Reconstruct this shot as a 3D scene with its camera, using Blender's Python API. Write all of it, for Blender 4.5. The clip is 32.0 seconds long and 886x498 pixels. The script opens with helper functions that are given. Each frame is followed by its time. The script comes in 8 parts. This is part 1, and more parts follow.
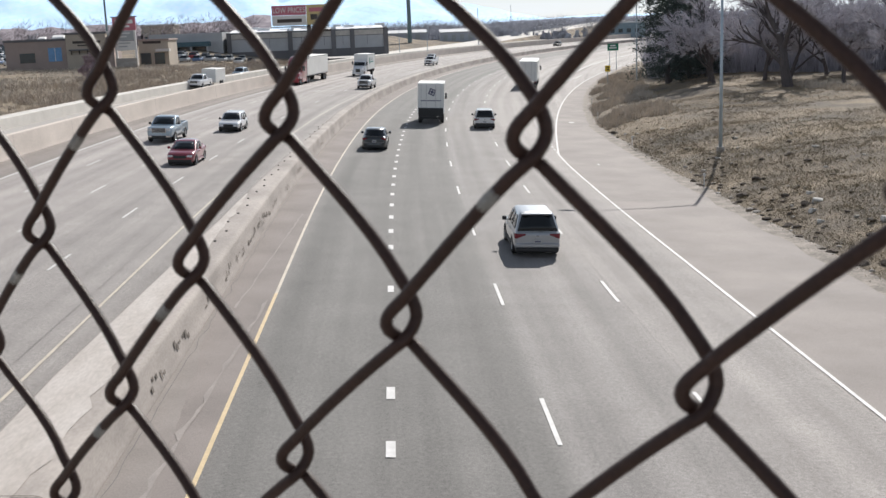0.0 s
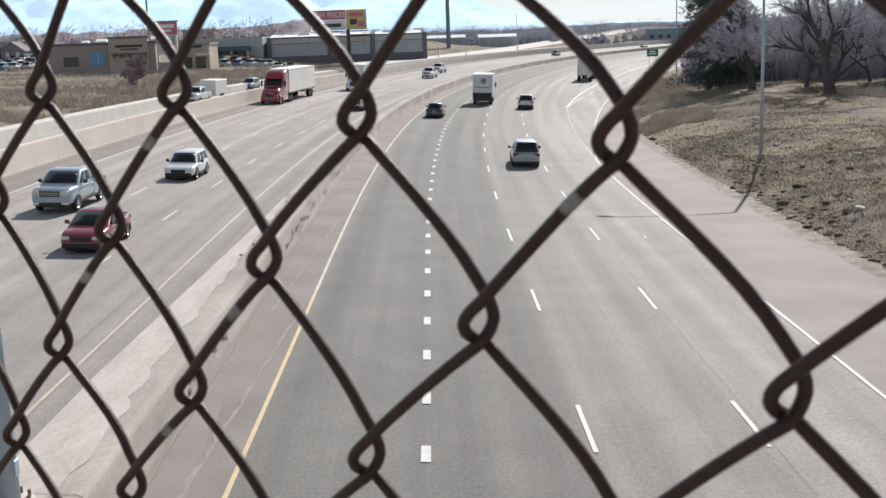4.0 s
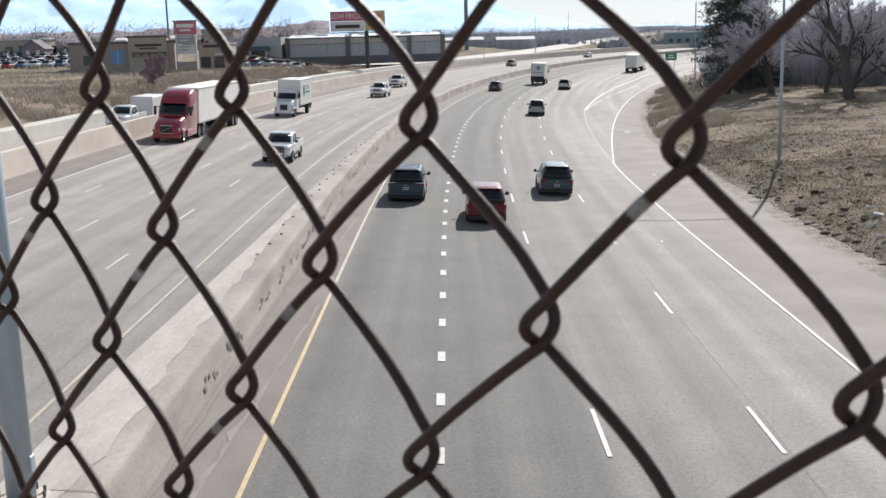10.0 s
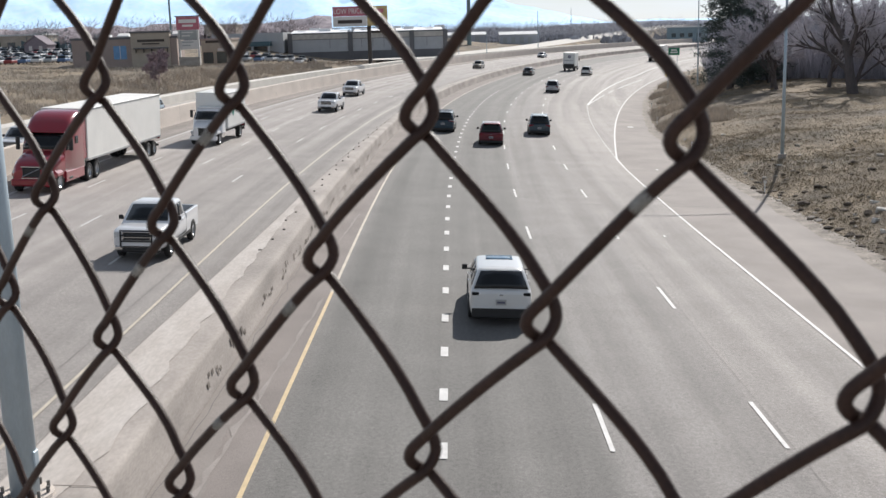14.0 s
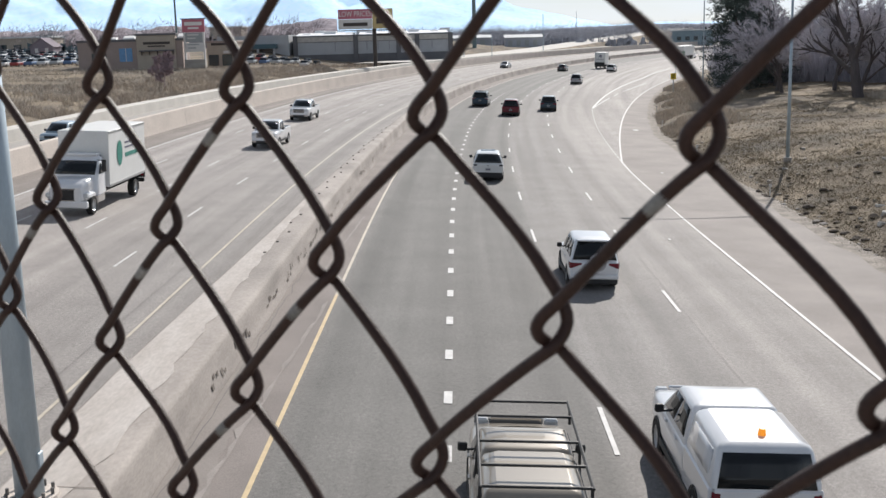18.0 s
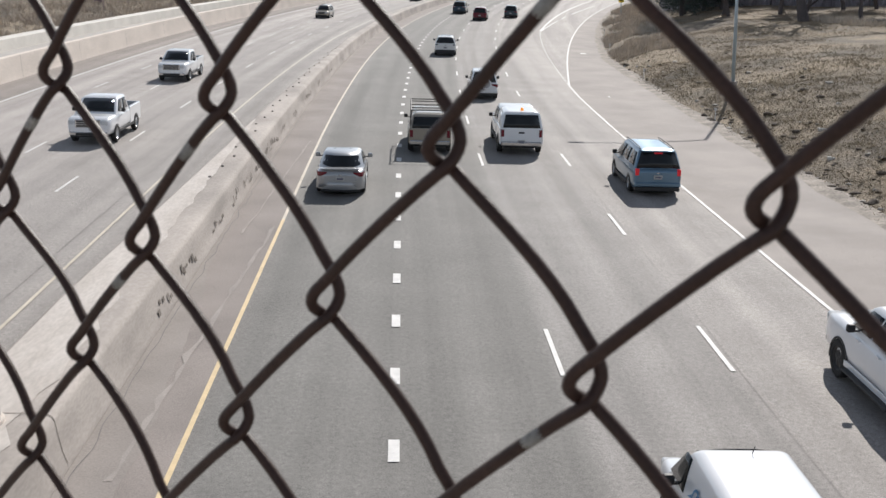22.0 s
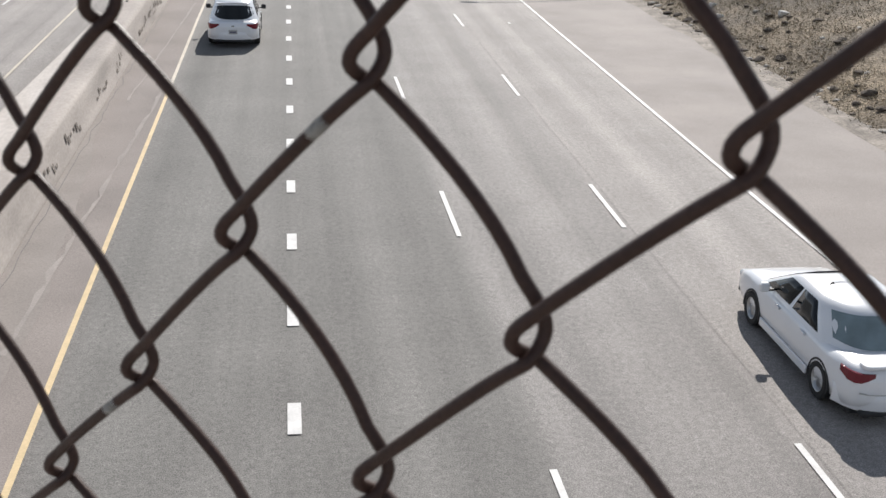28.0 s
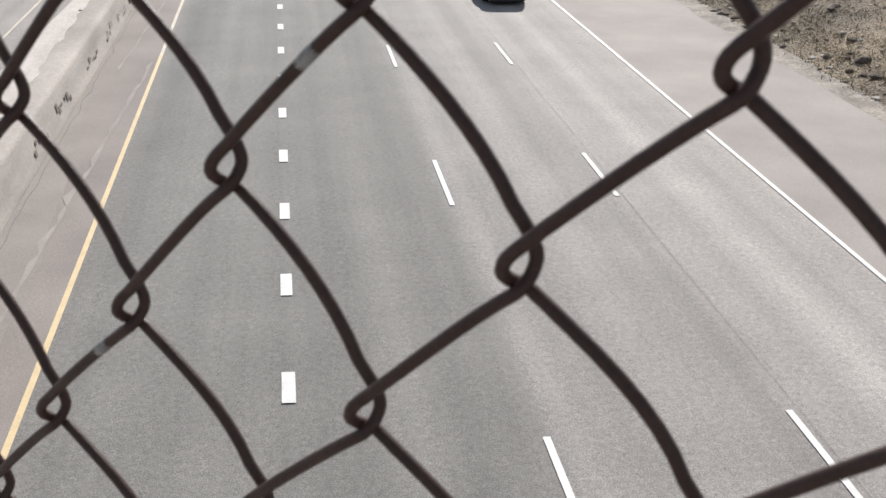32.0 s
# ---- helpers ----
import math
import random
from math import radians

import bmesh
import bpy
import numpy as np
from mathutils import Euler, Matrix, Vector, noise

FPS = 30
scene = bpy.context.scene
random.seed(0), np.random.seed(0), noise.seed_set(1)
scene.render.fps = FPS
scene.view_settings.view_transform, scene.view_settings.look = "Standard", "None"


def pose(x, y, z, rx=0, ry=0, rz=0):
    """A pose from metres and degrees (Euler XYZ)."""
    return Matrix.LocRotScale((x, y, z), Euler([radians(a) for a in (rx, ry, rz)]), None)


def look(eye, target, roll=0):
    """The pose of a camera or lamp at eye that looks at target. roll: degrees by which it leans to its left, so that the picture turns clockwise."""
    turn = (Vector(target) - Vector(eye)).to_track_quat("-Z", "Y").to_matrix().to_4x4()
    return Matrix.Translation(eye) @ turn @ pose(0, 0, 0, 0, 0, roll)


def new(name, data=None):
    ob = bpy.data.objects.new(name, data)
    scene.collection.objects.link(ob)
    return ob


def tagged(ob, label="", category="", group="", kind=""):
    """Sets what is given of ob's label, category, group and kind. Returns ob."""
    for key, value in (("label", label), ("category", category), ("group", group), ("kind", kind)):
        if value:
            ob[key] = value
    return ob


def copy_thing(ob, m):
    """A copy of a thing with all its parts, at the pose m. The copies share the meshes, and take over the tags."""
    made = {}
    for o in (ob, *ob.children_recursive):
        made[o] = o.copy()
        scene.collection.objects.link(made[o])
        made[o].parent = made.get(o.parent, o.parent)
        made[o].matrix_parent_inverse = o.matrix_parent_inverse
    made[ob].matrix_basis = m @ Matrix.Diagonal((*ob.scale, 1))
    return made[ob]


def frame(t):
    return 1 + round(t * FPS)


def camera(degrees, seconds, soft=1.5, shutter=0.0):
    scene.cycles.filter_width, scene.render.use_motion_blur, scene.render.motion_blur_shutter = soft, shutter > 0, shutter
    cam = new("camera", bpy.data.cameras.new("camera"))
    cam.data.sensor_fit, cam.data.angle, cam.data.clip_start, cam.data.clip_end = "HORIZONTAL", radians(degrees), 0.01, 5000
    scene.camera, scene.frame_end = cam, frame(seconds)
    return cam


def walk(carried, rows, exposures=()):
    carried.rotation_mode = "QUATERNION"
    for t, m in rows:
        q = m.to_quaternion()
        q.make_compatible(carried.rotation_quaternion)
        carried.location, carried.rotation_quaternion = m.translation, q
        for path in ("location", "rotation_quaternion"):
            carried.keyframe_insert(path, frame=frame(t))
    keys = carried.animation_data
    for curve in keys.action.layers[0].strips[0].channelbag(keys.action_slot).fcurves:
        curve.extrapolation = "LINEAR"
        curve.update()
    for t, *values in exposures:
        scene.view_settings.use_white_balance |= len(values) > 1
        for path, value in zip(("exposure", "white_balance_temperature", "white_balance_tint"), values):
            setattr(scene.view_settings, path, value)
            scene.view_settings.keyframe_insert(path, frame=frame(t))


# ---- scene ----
LENS = 43.87
cam = camera(LENS, 32.0, soft=1.5)
cam.data.dof.use_dof, cam.data.dof.focus_distance, cam.data.dof.aperture_fstop = True, 40.0, 54.0   # focused on the road: the wires before the lens go soft
PATH = [
    (0.0, 0.4199, 0.0001, 8.7016, 78.590, 2.210, -2.661), (0.5, 0.4190, 0.0021, 8.7016, 78.704, 2.187, -2.411),
    (1.0, 0.4179, 0.0019, 8.7018, 78.755, 2.061, -2.312), (1.5, 0.4174, 0.0040, 8.7013, 78.803, 2.023, -2.061),
    (2.0, 0.4158, 0.0009, 8.7019, 78.788, 1.993, -1.926), (2.5, 0.4138, -0.0026, 8.7024, 78.785, 1.952, -1.753),
    (3.0, 0.4132, 0.0006, 8.7015, 78.805, 2.041, -1.288), (3.5, 0.4117, 0.0004, 8.7013, 78.874, 2.066, -0.968),
    (5.5, 0.4087, 0.0005, 8.7016, 79.037, 1.940, -0.032), (6.0, 0.4074, -0.0001, 8.7019, 79.104, 1.839, 0.004),
    (6.5, 0.4068, 0.0034, 8.7012, 79.101, 1.852, 0.367), (7.0, 0.4052, 0.0031, 8.7016, 79.188, 1.765, 0.462),
    (7.5, 0.4041, 0.0036, 8.7016, 79.141, 1.677, 0.460), (8.0, 0.4030, 0.0031, 8.7021, 79.245, 1.627, 0.484),
    (8.5, 0.4019, 0.0036, 8.7022, 79.258, 1.603, 0.587), (9.0, 0.4001, -0.0013, 8.7028, 79.229, 1.468, 0.384),
    (9.5, 0.4002, -0.0000, 8.7021, 79.086, 1.515, 0.374), (10.0, 0.4001, -0.0010, 8.7020, 79.047, 1.538, 0.252),
    (10.5, 0.4003, -0.0015, 8.7024, 79.115, 1.426, 0.109), (11.0, 0.4003, -0.0024, 8.7028, 79.161, 1.482, 0.148),
    (11.5, 0.4003, -0.0018, 8.7024, 79.163, 1.410, 0.090), (12.0, 0.4002, -0.0015, 8.7020, 79.046, 1.479, 0.117),
    (12.5, 0.4001, -0.0007, 8.7020, 78.994, 1.553, 0.202), (13.0, 0.4000, -0.0002, 8.7022, 79.047, 1.532, 0.239),
    (13.5, 0.4001, 0.0003, 8.7015, 78.810, 1.578, 0.326), (14.0, 0.4005, 0.0005, 8.7017, 78.803, 1.619, 0.382),
    (14.5, 0.4003, 0.0008, 8.7019, 78.868, 1.600, 0.370), (16.5, 0.3981, 0.0023, 8.7013, 78.886, 1.543, 0.663),
    (17.0, 0.3982, 0.0029, 8.7010, 78.880, 1.555, 0.715), (17.5, 0.3986, 0.0032, 8.7010, 78.961, 1.566, 0.659),
    (18.0, 0.3996, 0.0058, 8.7008, 78.953, 1.541, 0.650), (18.5, 0.3997, 0.0050, 8.7004, 78.836, 1.528, 0.577),
    (19.0, 0.3992, 0.0039, 8.6997, 78.687, 1.376, 0.351), (19.5, 0.3999, 0.0046, 8.6987, 78.536, 1.360, 0.197),
    (20.0, 0.4010, 0.0060, 8.6968, 78.294, 1.287, -0.092), (20.5, 0.4028, 0.0062, 8.6940, 77.797, 1.248, -0.417),
    (21.0, 0.4054, 0.0076, 8.6890, 77.008, 1.168, -0.953), (21.5, 0.4087, 0.0090, 8.6821, 75.827, 1.075, -1.551),
    (22.0, 0.4115, 0.0098, 8.6765, 74.974, 1.141, -2.045), (22.5, 0.4151, 0.0111, 8.6700, 73.951, 1.215, -2.653),
    (23.0, 0.4191, 0.0128, 8.6628, 72.788, 1.118, -3.438), (23.5, 0.4226, 0.0143, 8.6573, 71.949, 0.942, -4.270),
    (24.0, 0.4257, 0.0166, 8.6514, 71.091, 0.732, -5.039), (24.5, 0.4284, 0.0180, 8.6480, 70.497, 0.524, -5.789),
    (25.0, 0.4308, 0.0189, 8.6454, 69.983, 0.393, -6.323), (25.5, 0.4325, 0.0191, 8.6418, 69.314, 0.378, -6.821),
    (26.0, 0.4336, 0.0185, 8.6391, 68.766, 0.562, -7.009), (26.5, 0.4340, 0.0177, 8.6365, 68.044, 0.651, -7.243),
    (28.5, 0.4336, 0.0107, 8.6366, 67.817, 0.729, -7.606), (29.0, 0.4338, 0.0095, 8.6361, 67.716, 0.728, -7.634),
    (29.5, 0.4340, 0.0078, 8.6351, 67.466, 0.802, -7.648), (30.0, 0.4342, 0.0076, 8.6337, 67.182, 0.728, -7.744),
    (30.5, 0.4347, 0.0074, 8.6326, 66.946, 0.807, -7.807), (31.0, 0.4350, 0.0096, 8.6307, 66.722, 0.746, -7.854),
    (31.5, 0.4352, 0.0134, 8.6285, 66.465, 0.846, -7.885), (32.0, 0.4337, 0.0099, 8.6293, 66.247, 0.783, -7.981),
]
walk(cam, [(row[0], pose(*row[1:])) for row in PATH],
     [(0, 0.17), (6, 0.17), (9, 0.20), (13, 0.12), (17, 0.12), (19, 0.10), (21, 0.18), (22.5, 0.22), (24, 0.31), (25, 0.27), (26, 0.31), (28.5, 0.31), (32, 0.39)])

# ---- light ----
SUN_DIR = Vector((0.29, 0.76, 0.57)).normalized()
SUN_EL = math.asin(SUN_DIR.z)
world = bpy.data.worlds.new("sky")
scene.world = world
world.use_nodes = True
wn, wl = world.node_tree.nodes, world.node_tree.links
sky = wn.new("ShaderNodeTexSky")
sky.sky_type, sky.sun_disc = "NISHITA", False
sky.sun_elevation = SUN_EL
sky.sun_rotation = math.atan2(SUN_DIR.x, SUN_DIR.y)
sky.air_density, sky.dust_density, sky.altitude = 1.0, 0.5, 1300
wn["Background"].inputs[1].default_value = 0.054
tcw = wn.new("ShaderNodeTexCoord")
mpw = wn.new("ShaderNodeMapping")
mpw.inputs["Scale"].default_value = (2.2, 2.2, 9.0)
cld = wn.new("ShaderNodeTexNoise")
cld.inputs["Scale"].default_value, cld.inputs["Detail"].default_value = 1.6, 7
rgw = wn.new("ShaderNodeMapRange")
rgw.inputs[1].default_value, rgw.inputs[2].default_value, rgw.inputs[4].default_value = 0.40, 0.62, 0.88
rgw.inputs[3].default_value = 0.6
mxw = wn.new("ShaderNodeMix")
mxw.data_type = "RGBA"
mxw.inputs[7].default_value = (15.0, 16.4, 18.2, 1)      # thin bright cloud
wl.new(tcw.outputs["Generated"], mpw.inputs[0]), wl.new(mpw.outputs[0], cld.inputs[0]), wl.new(cld.outputs[0], rgw.inputs[0])
spw, elw, muw = wn.new("ShaderNodeSeparateXYZ"), wn.new("ShaderNodeMapRange"), wn.new("ShaderNodeMath")
elw.inputs[1].default_value, elw.inputs[2].default_value, elw.inputs[3].default_value, elw.inputs[4].default_value = 0.05, 0.55, 1.0, 0.22   # haze thins out overhead
muw.operation = "MULTIPLY"
wl.new(tcw.outputs["Generated"], spw.inputs[0]), wl.new(spw.outputs[2], elw.inputs[0]), wl.new(elw.outputs[0], muw.inputs[0]), wl.new(rgw.outputs[0], muw.inputs[1])
wl.new(muw.outputs[0], mxw.inputs[0]), wl.new(sky.outputs[0], mxw.inputs[6]), wl.new(mxw.outputs[2], wn["Background"].inputs[0])
sun = new("sun", bpy.data.lights.new("sun", "SUN"))
sun.data.energy, sun.data.angle, sun.data.color = 5.0, radians(0.53), (1.0, 0.955, 0.905)
sun.matrix_basis = look((0, 0, 60), Vector((0, 0, 60)) - SUN_DIR)


# ---- materials ----
def mat(name, color, rough=0.7, metal=0.0, scale=6.0, vary=0.18, fine=0.0, bump=0.0, bump_scale=60.0, spec=0.5, coat=0.0,
        stretch=(1, 1, 1), color2=None, contrast=0.5, per_object=0.0, per_island=0.0, alpha=None):
    """A procedural surface: a base colour mixed with color2 (or a darker tone) by noise at two scales."""
    m = bpy.data.materials.new(name)
    m.use_nodes = True
    n, l = m.node_tree.nodes, m.node_tree.links
    b = n["Principled BSDF"]
    b.inputs["Roughness"].default_value, b.inputs["Metallic"].default_value = rough, metal
    b.inputs["Specular IOR Level"].default_value = spec
    b.inputs["Coat Weight"].default_value = coat
    b.inputs["Coat Roughness"].default_value = 0.05
    tc = n.new("ShaderNodeTexCoord")
    mp = n.new("ShaderNodeMapping")
    mp.inputs["Scale"].default_value = stretch
    l.new(tc.outputs["Object"], mp.inputs[0])
    big = n.new("ShaderNodeTexNoise")
    big.inputs["Scale"].default_value, big.inputs["Detail"].default_value = scale, 6
    l.new(mp.outputs[0], big.inputs[0])
    small = n.new("ShaderNodeTexNoise")
    small.inputs["Scale"].default_value, small.inputs["Detail"].default_value = bump_scale, 4
    l.new(mp.outputs[0], small.inputs[0])
    ramp = n.new("ShaderNodeMapRange")
    ramp.inputs[1].default_value, ramp.inputs[2].default_value = 0.5 - contrast / 2, 0.5 + contrast / 2
    l.new(big.outputs[0], ramp.inputs[0])
    mix = n.new("ShaderNodeMix")
    mix.data_type = "RGBA"
    c = (*color, 1)
    mix.inputs[6].default_value = c
    mix.inputs[7].default_value = (*(color2 or [x * (1 - vary) for x in color]), 1)
    l.new(ramp.outputs[0], mix.inputs[0])
    last = mix.outputs[2]
    hsv = n.new("ShaderNodeHueSaturation")
    l.new(last, hsv.inputs["Color"])
    val = None
    if fine:
        f = n.new("ShaderNodeMapRange")
        f.inputs[1].default_value, f.inputs[2].default_value = 0.25, 0.75
        f.inputs[3].default_value, f.inputs[4].default_value = 1 - fine, 1 + fine
        l.new(small.outputs[0], f.inputs[0])
        val = f.outputs[0]
    if per_object or per_island:
        info = n.new("ShaderNodeNewGeometry" if per_island else "ShaderNodeObjectInfo")
        f = n.new("ShaderNodeMapRange")
        k = per_object or per_island
        f.inputs[3].default_value, f.inputs[4].default_value = 1 - k, 1 + k
        l.new(info.outputs["Random Per Island" if per_island else "Random"], f.inputs[0])
        if val:
            mul = n.new("ShaderNodeMath")
            mul.operation = "MULTIPLY"
            l.new(val, mul.inputs[0]), l.new(f.outputs[0], mul.inputs[1])
            val = mul.outputs[0]
        else:
            val = f.outputs[0]
    if val:
        l.new(val, hsv.inputs["Value"])
    l.new(hsv.outputs[0], b.inputs["Base Color"])
    if bump:
        bp = n.new("ShaderNodeBump")
        bp.inputs["Strength"].default_value, bp.inputs["Distance"].default_value = 1.0, bump
        l.new(small.outputs[0], bp.inputs["Height"])
        l.new(bp.outputs[0], b.inputs["Normal"])
    return m


def glow(name, color, strength):
    m = mat(name, color, 0.3)
    b = m.node_tree.nodes["Principled BSDF"]
    b.inputs["Emission Color"].default_value, b.inputs["Emission Strength"].default_value = (*color, 1), strength
    return m


def asphalt_material():
    """Old grey pavement: fine aggregate, long wheel-track streaks, patches and tar seams that run with the lanes (the UV is metres across and along)."""
    m = mat("asphalt", (0.308, 0.289, 0.275), 0.82, vary=0.14, scale=0.25, fine=0.5, bump=0.006, bump_scale=48, spec=0.36)
    n, l = m.node_tree.nodes, m.node_tree.links
    uv = n.new("ShaderNodeTexCoord")
    sep = n.new("ShaderNodeSeparateXYZ")
    l.new(uv.outputs["UV"], sep.inputs[0])
    com = n.new("ShaderNodeCombineXYZ")
    s = n.new("ShaderNodeMath")
    s.operation, s.inputs[1].default_value = "MULTIPLY", 0.018
    l.new(sep.outputs[1], s.inputs[0])
    l.new(sep.outputs[0], com.inputs[0]), l.new(s.outputs[0], com.inputs[1])
    streak = n.new("ShaderNodeTexNoise")
    streak.inputs["Scale"].default_value, streak.inputs["Detail"].default_value = 0.9, 5
    l.new(com.outputs[0], streak.inputs[0])
    r = n.new("ShaderNodeMapRange")
    r.inputs[1].default_value, r.inputs[2].default_value, r.inputs[3].default_value, r.inputs[4].default_value = 0.3, 0.7, 0.76, 1.14
    l.new(streak.outputs[0], r.inputs[0])
    old = n["Principled BSDF"].inputs["Base Color"].links[0].from_socket
    mul = n.new("ShaderNodeMix")
    mul.data_type, mul.blend_type, mul.inputs[0].default_value = "RGBA", "MULTIPLY", 1.0
    l.new(old, mul.inputs[6]), l.new(r.outputs[0], mul.inputs[7])
    # darker polished wheel paths, two to a lane
    w = n.new("ShaderNodeMath")
    w.operation, w.inputs[1].default_value = "MULTIPLY", 2 * math.pi / 1.85
    l.new(sep.outputs[0], w.inputs[0])
    cs = n.new("ShaderNodeMath")
    cs.operation = "COSINE"
    l.new(w.outputs[0], cs.inputs[0])
    wr = n.new("ShaderNodeMapRange")
    wr.inputs[1].default_value, wr.inputs[2].default_value, wr.inputs[3].default_value, wr.inputs[4].default_value = -1.0, 1.0, 0.95, 1.04
    l.new(cs.outputs[0], wr.inputs[0])
    mul2 = n.new("ShaderNodeMix")
    mul2.data_type, mul2.blend_type, mul2.inputs[0].default_value = "RGBA", "MULTIPLY", 1.0
    l.new(mul.outputs[2], mul2.inputs[6]), l.new(wr.outputs[0], mul2.inputs[7])
    # blotches a few metres long
    bl = n.new("ShaderNodeTexNoise")
    bl.inputs["Scale"].default_value, bl.inputs["Detail"].default_value = 0.55, 6
    l.new(uv.outputs["UV"], bl.inputs[0])
    br = n.new("ShaderNodeMapRange")
    br.inputs[1].default_value, br.inputs[2].default_value, br.inputs[3].default_value, br.inputs[4].default_value = 0.3, 0.7, 0.92, 1.06
    l.new(bl.outputs[0], br.inputs[0])
    mul3 = n.new("ShaderNodeMix")
    mul3.data_type, mul3.blend_type, mul3.inputs[0].default_value = "RGBA", "MULTIPLY", 1.0
    l.new(mul2.outputs[2], mul3.inputs[6]), l.new(br.outputs[0], mul3.inputs[7])
    # the lanes were laid at different times
    lane = n.new("ShaderNodeMapRange")
    lane.inputs[1].default_value, lane.inputs[2].default_value = -30.0, 30.0
    l.new(sep.outputs[0], lane.inputs[0])
    tint = n.new("ShaderNodeValToRGB")
    el = tint.color_ramp.elements
    el[0].position, el[0].color = 0.0, (1.40, 1.36, 1.34, 1)
    el[1].position, el[1].color = 1.0, (1.14, 1.12, 1.10, 1)
    for u, c in ((-25.9, (0.84, 0.79, 0.755)), (-23.1, (0.86, 0.81, 0.775)), (-22.7, (1.22, 1.19, 1.18)), (-20, (1.26, 1.23, 1.22)), (-9.4, (1.02, 1.01, 1.0)), (-5.8, (0.95, 0.94, 0.93)), (-4.2, (0.85, 0.845, 0.84)), (-3.4, (0.585, 0.602, 0.595)), (3.4, (0.605, 0.618, 0.612)), (3.9, (0.84, 0.84, 0.84)), (7.2, (0.86, 0.853, 0.85)), (7.9, (1.0, 0.985, 0.975)), (11.2, (1.09, 1.07, 1.055))):
        e = el.new((u + 30) / 60)
        e.color = (*c, 1)
    l.new(lane.outputs[0], tint.inputs[0])
    mul4 = n.new("ShaderNodeMix")
    mul4.data_type, mul4.blend_type, mul4.inputs[0].default_value = "RGBA", "MULTIPLY", 1.0
    l.new(mul3.outputs[2], mul4.inputs[6]), l.new(tint.outputs[0], mul4.inputs[7])
    # coarse aggregate, with a few pale chips
    sp = n.new("ShaderNodeTexNoise")
    sp.inputs["Scale"].default_value, sp.inputs["Detail"].default_value = 9.0, 6
    l.new(uv.outputs["UV"], sp.inputs[0])
    sr = n.new("ShaderNodeMapRange")
    sr.inputs[1].default_value, sr.inputs[2].default_value, sr.inputs[3].default_value, sr.inputs[4].default_value = 0.32, 0.68, 0.86, 1.12
    l.new(sp.outputs[0], sr.inputs[0])
    mul5 = n.new("ShaderNodeMix")
    mul5.data_type, mul5.blend_type, mul5.inputs[0].default_value = "RGBA", "MULTIPLY", 1.0
    l.new(mul4.outputs[2], mul5.inputs[6]), l.new(sr.outputs[0], mul5.inputs[7])
    l.new(mul5.outputs[2], n["Principled BSDF"].inputs["Base Color"])
    return m


M = {}
M["asphalt"] = asphalt_material()
M["shoulder"] = mat("shoulder", (0.315, 0.28, 0.258), 0.88, scale=0.35, vary=0.3, fine=0.2, bump=0.006, bump_scale=30)
M["inner_shoulder"] = mat("inner_shoulder", (0.278, 0.243, 0.224), 0.9, scale=0.4, vary=0.3, fine=0.25, bump=0.004, bump_scale=40)
M["dirt_strip"] = mat("dirt_strip", (0.285, 0.255, 0.235), 0.95, scale=0.6, vary=0.25, fine=0.14, bump=0.003, bump_scale=24)
M["white_line"] = mat("white_line", (0.66, 0.65, 0.635), 0.7, scale=3, vary=0.25, fine=0.08, bump_scale=25)
M["yellow_line"] = mat("yellow_line", (0.65, 0.50, 0.285), 0.6, scale=3, vary=0.2, fine=0.1, bump_scale=25)
M["pale_road"] = mat("pale_road", (0.40, 0.375, 0.35), 0.9, scale=0.3, vary=0.18, fine=0.12, bump_scale=20)
M["median"] = mat("median_concrete", (0.43, 0.385, 0.35), 0.9, scale=0.55, vary=0.35, contrast=0.35, fine=0.12, bump=0.004, bump_scale=12, stretch=(1, 0.5, 1.6))
M["barrier"] = mat("weathered_barrier", (0.68, 0.605, 0.54), 0.9, scale=0.5, vary=0.22, fine=0.15, bump=0.005, bump_scale=16, stretch=(1, 0.5, 1))
M["dust"] = mat("pale_dust", (0.335, 0.302, 0.28), 0.95, scale=1.2, vary=0.25, fine=0.15, bump_scale=24)
M["worn_yellow"] = mat("worn_yellow", (0.60, 0.535, 0.435), 0.6, scale=2, vary=0.3, fine=0.15, bump_scale=25)
M["concrete"] = mat("concrete", (0.42, 0.385, 0.345), 0.9, scale=0.7, vary=0.35, fine=0.15, bump=0.006, bump_scale=18, stretch=(1, 1, 2.5))
M["concrete_light"] = mat("concrete_light", (0.55, 0.52, 0.48), 0.9, scale=0.9, vary=0.35, fine=0.12, bump=0.006, bump_scale=16, stretch=(1, 0.5, 1))
M["bleached"] = mat("bleached_concrete", (0.64, 0.61, 0.56), 0.9, scale=0.5, vary=0.2, fine=0.1, bump_scale=10)
M["ground"] = mat("ground", (0.265, 0.21, 0.145), 0.95, color2=(0.125, 0.102, 0.077), scale=0.16, contrast=0.26, fine=0.6, bump=0.12, bump_scale=8)
M["vinyl"] = mat("vinyl", (0.050, 0.0245, 0.018), 0.5, scale=90, vary=0.35, fine=0.25, bump=0.0002, bump_scale=900, spec=0.3)
M["worn"] = mat("worn", (0.31, 0.30, 0.28), 0.7, scale=200, vary=0.5, fine=0.3, bump=0.0004, bump_scale=600)


# ---- the road's line and its bank ----
BANK = radians(2.7)
BENDS = ((42.0, 1 / 1125), (95.0, 1 / 709), (480.0, 0.0))     # from s, curvature


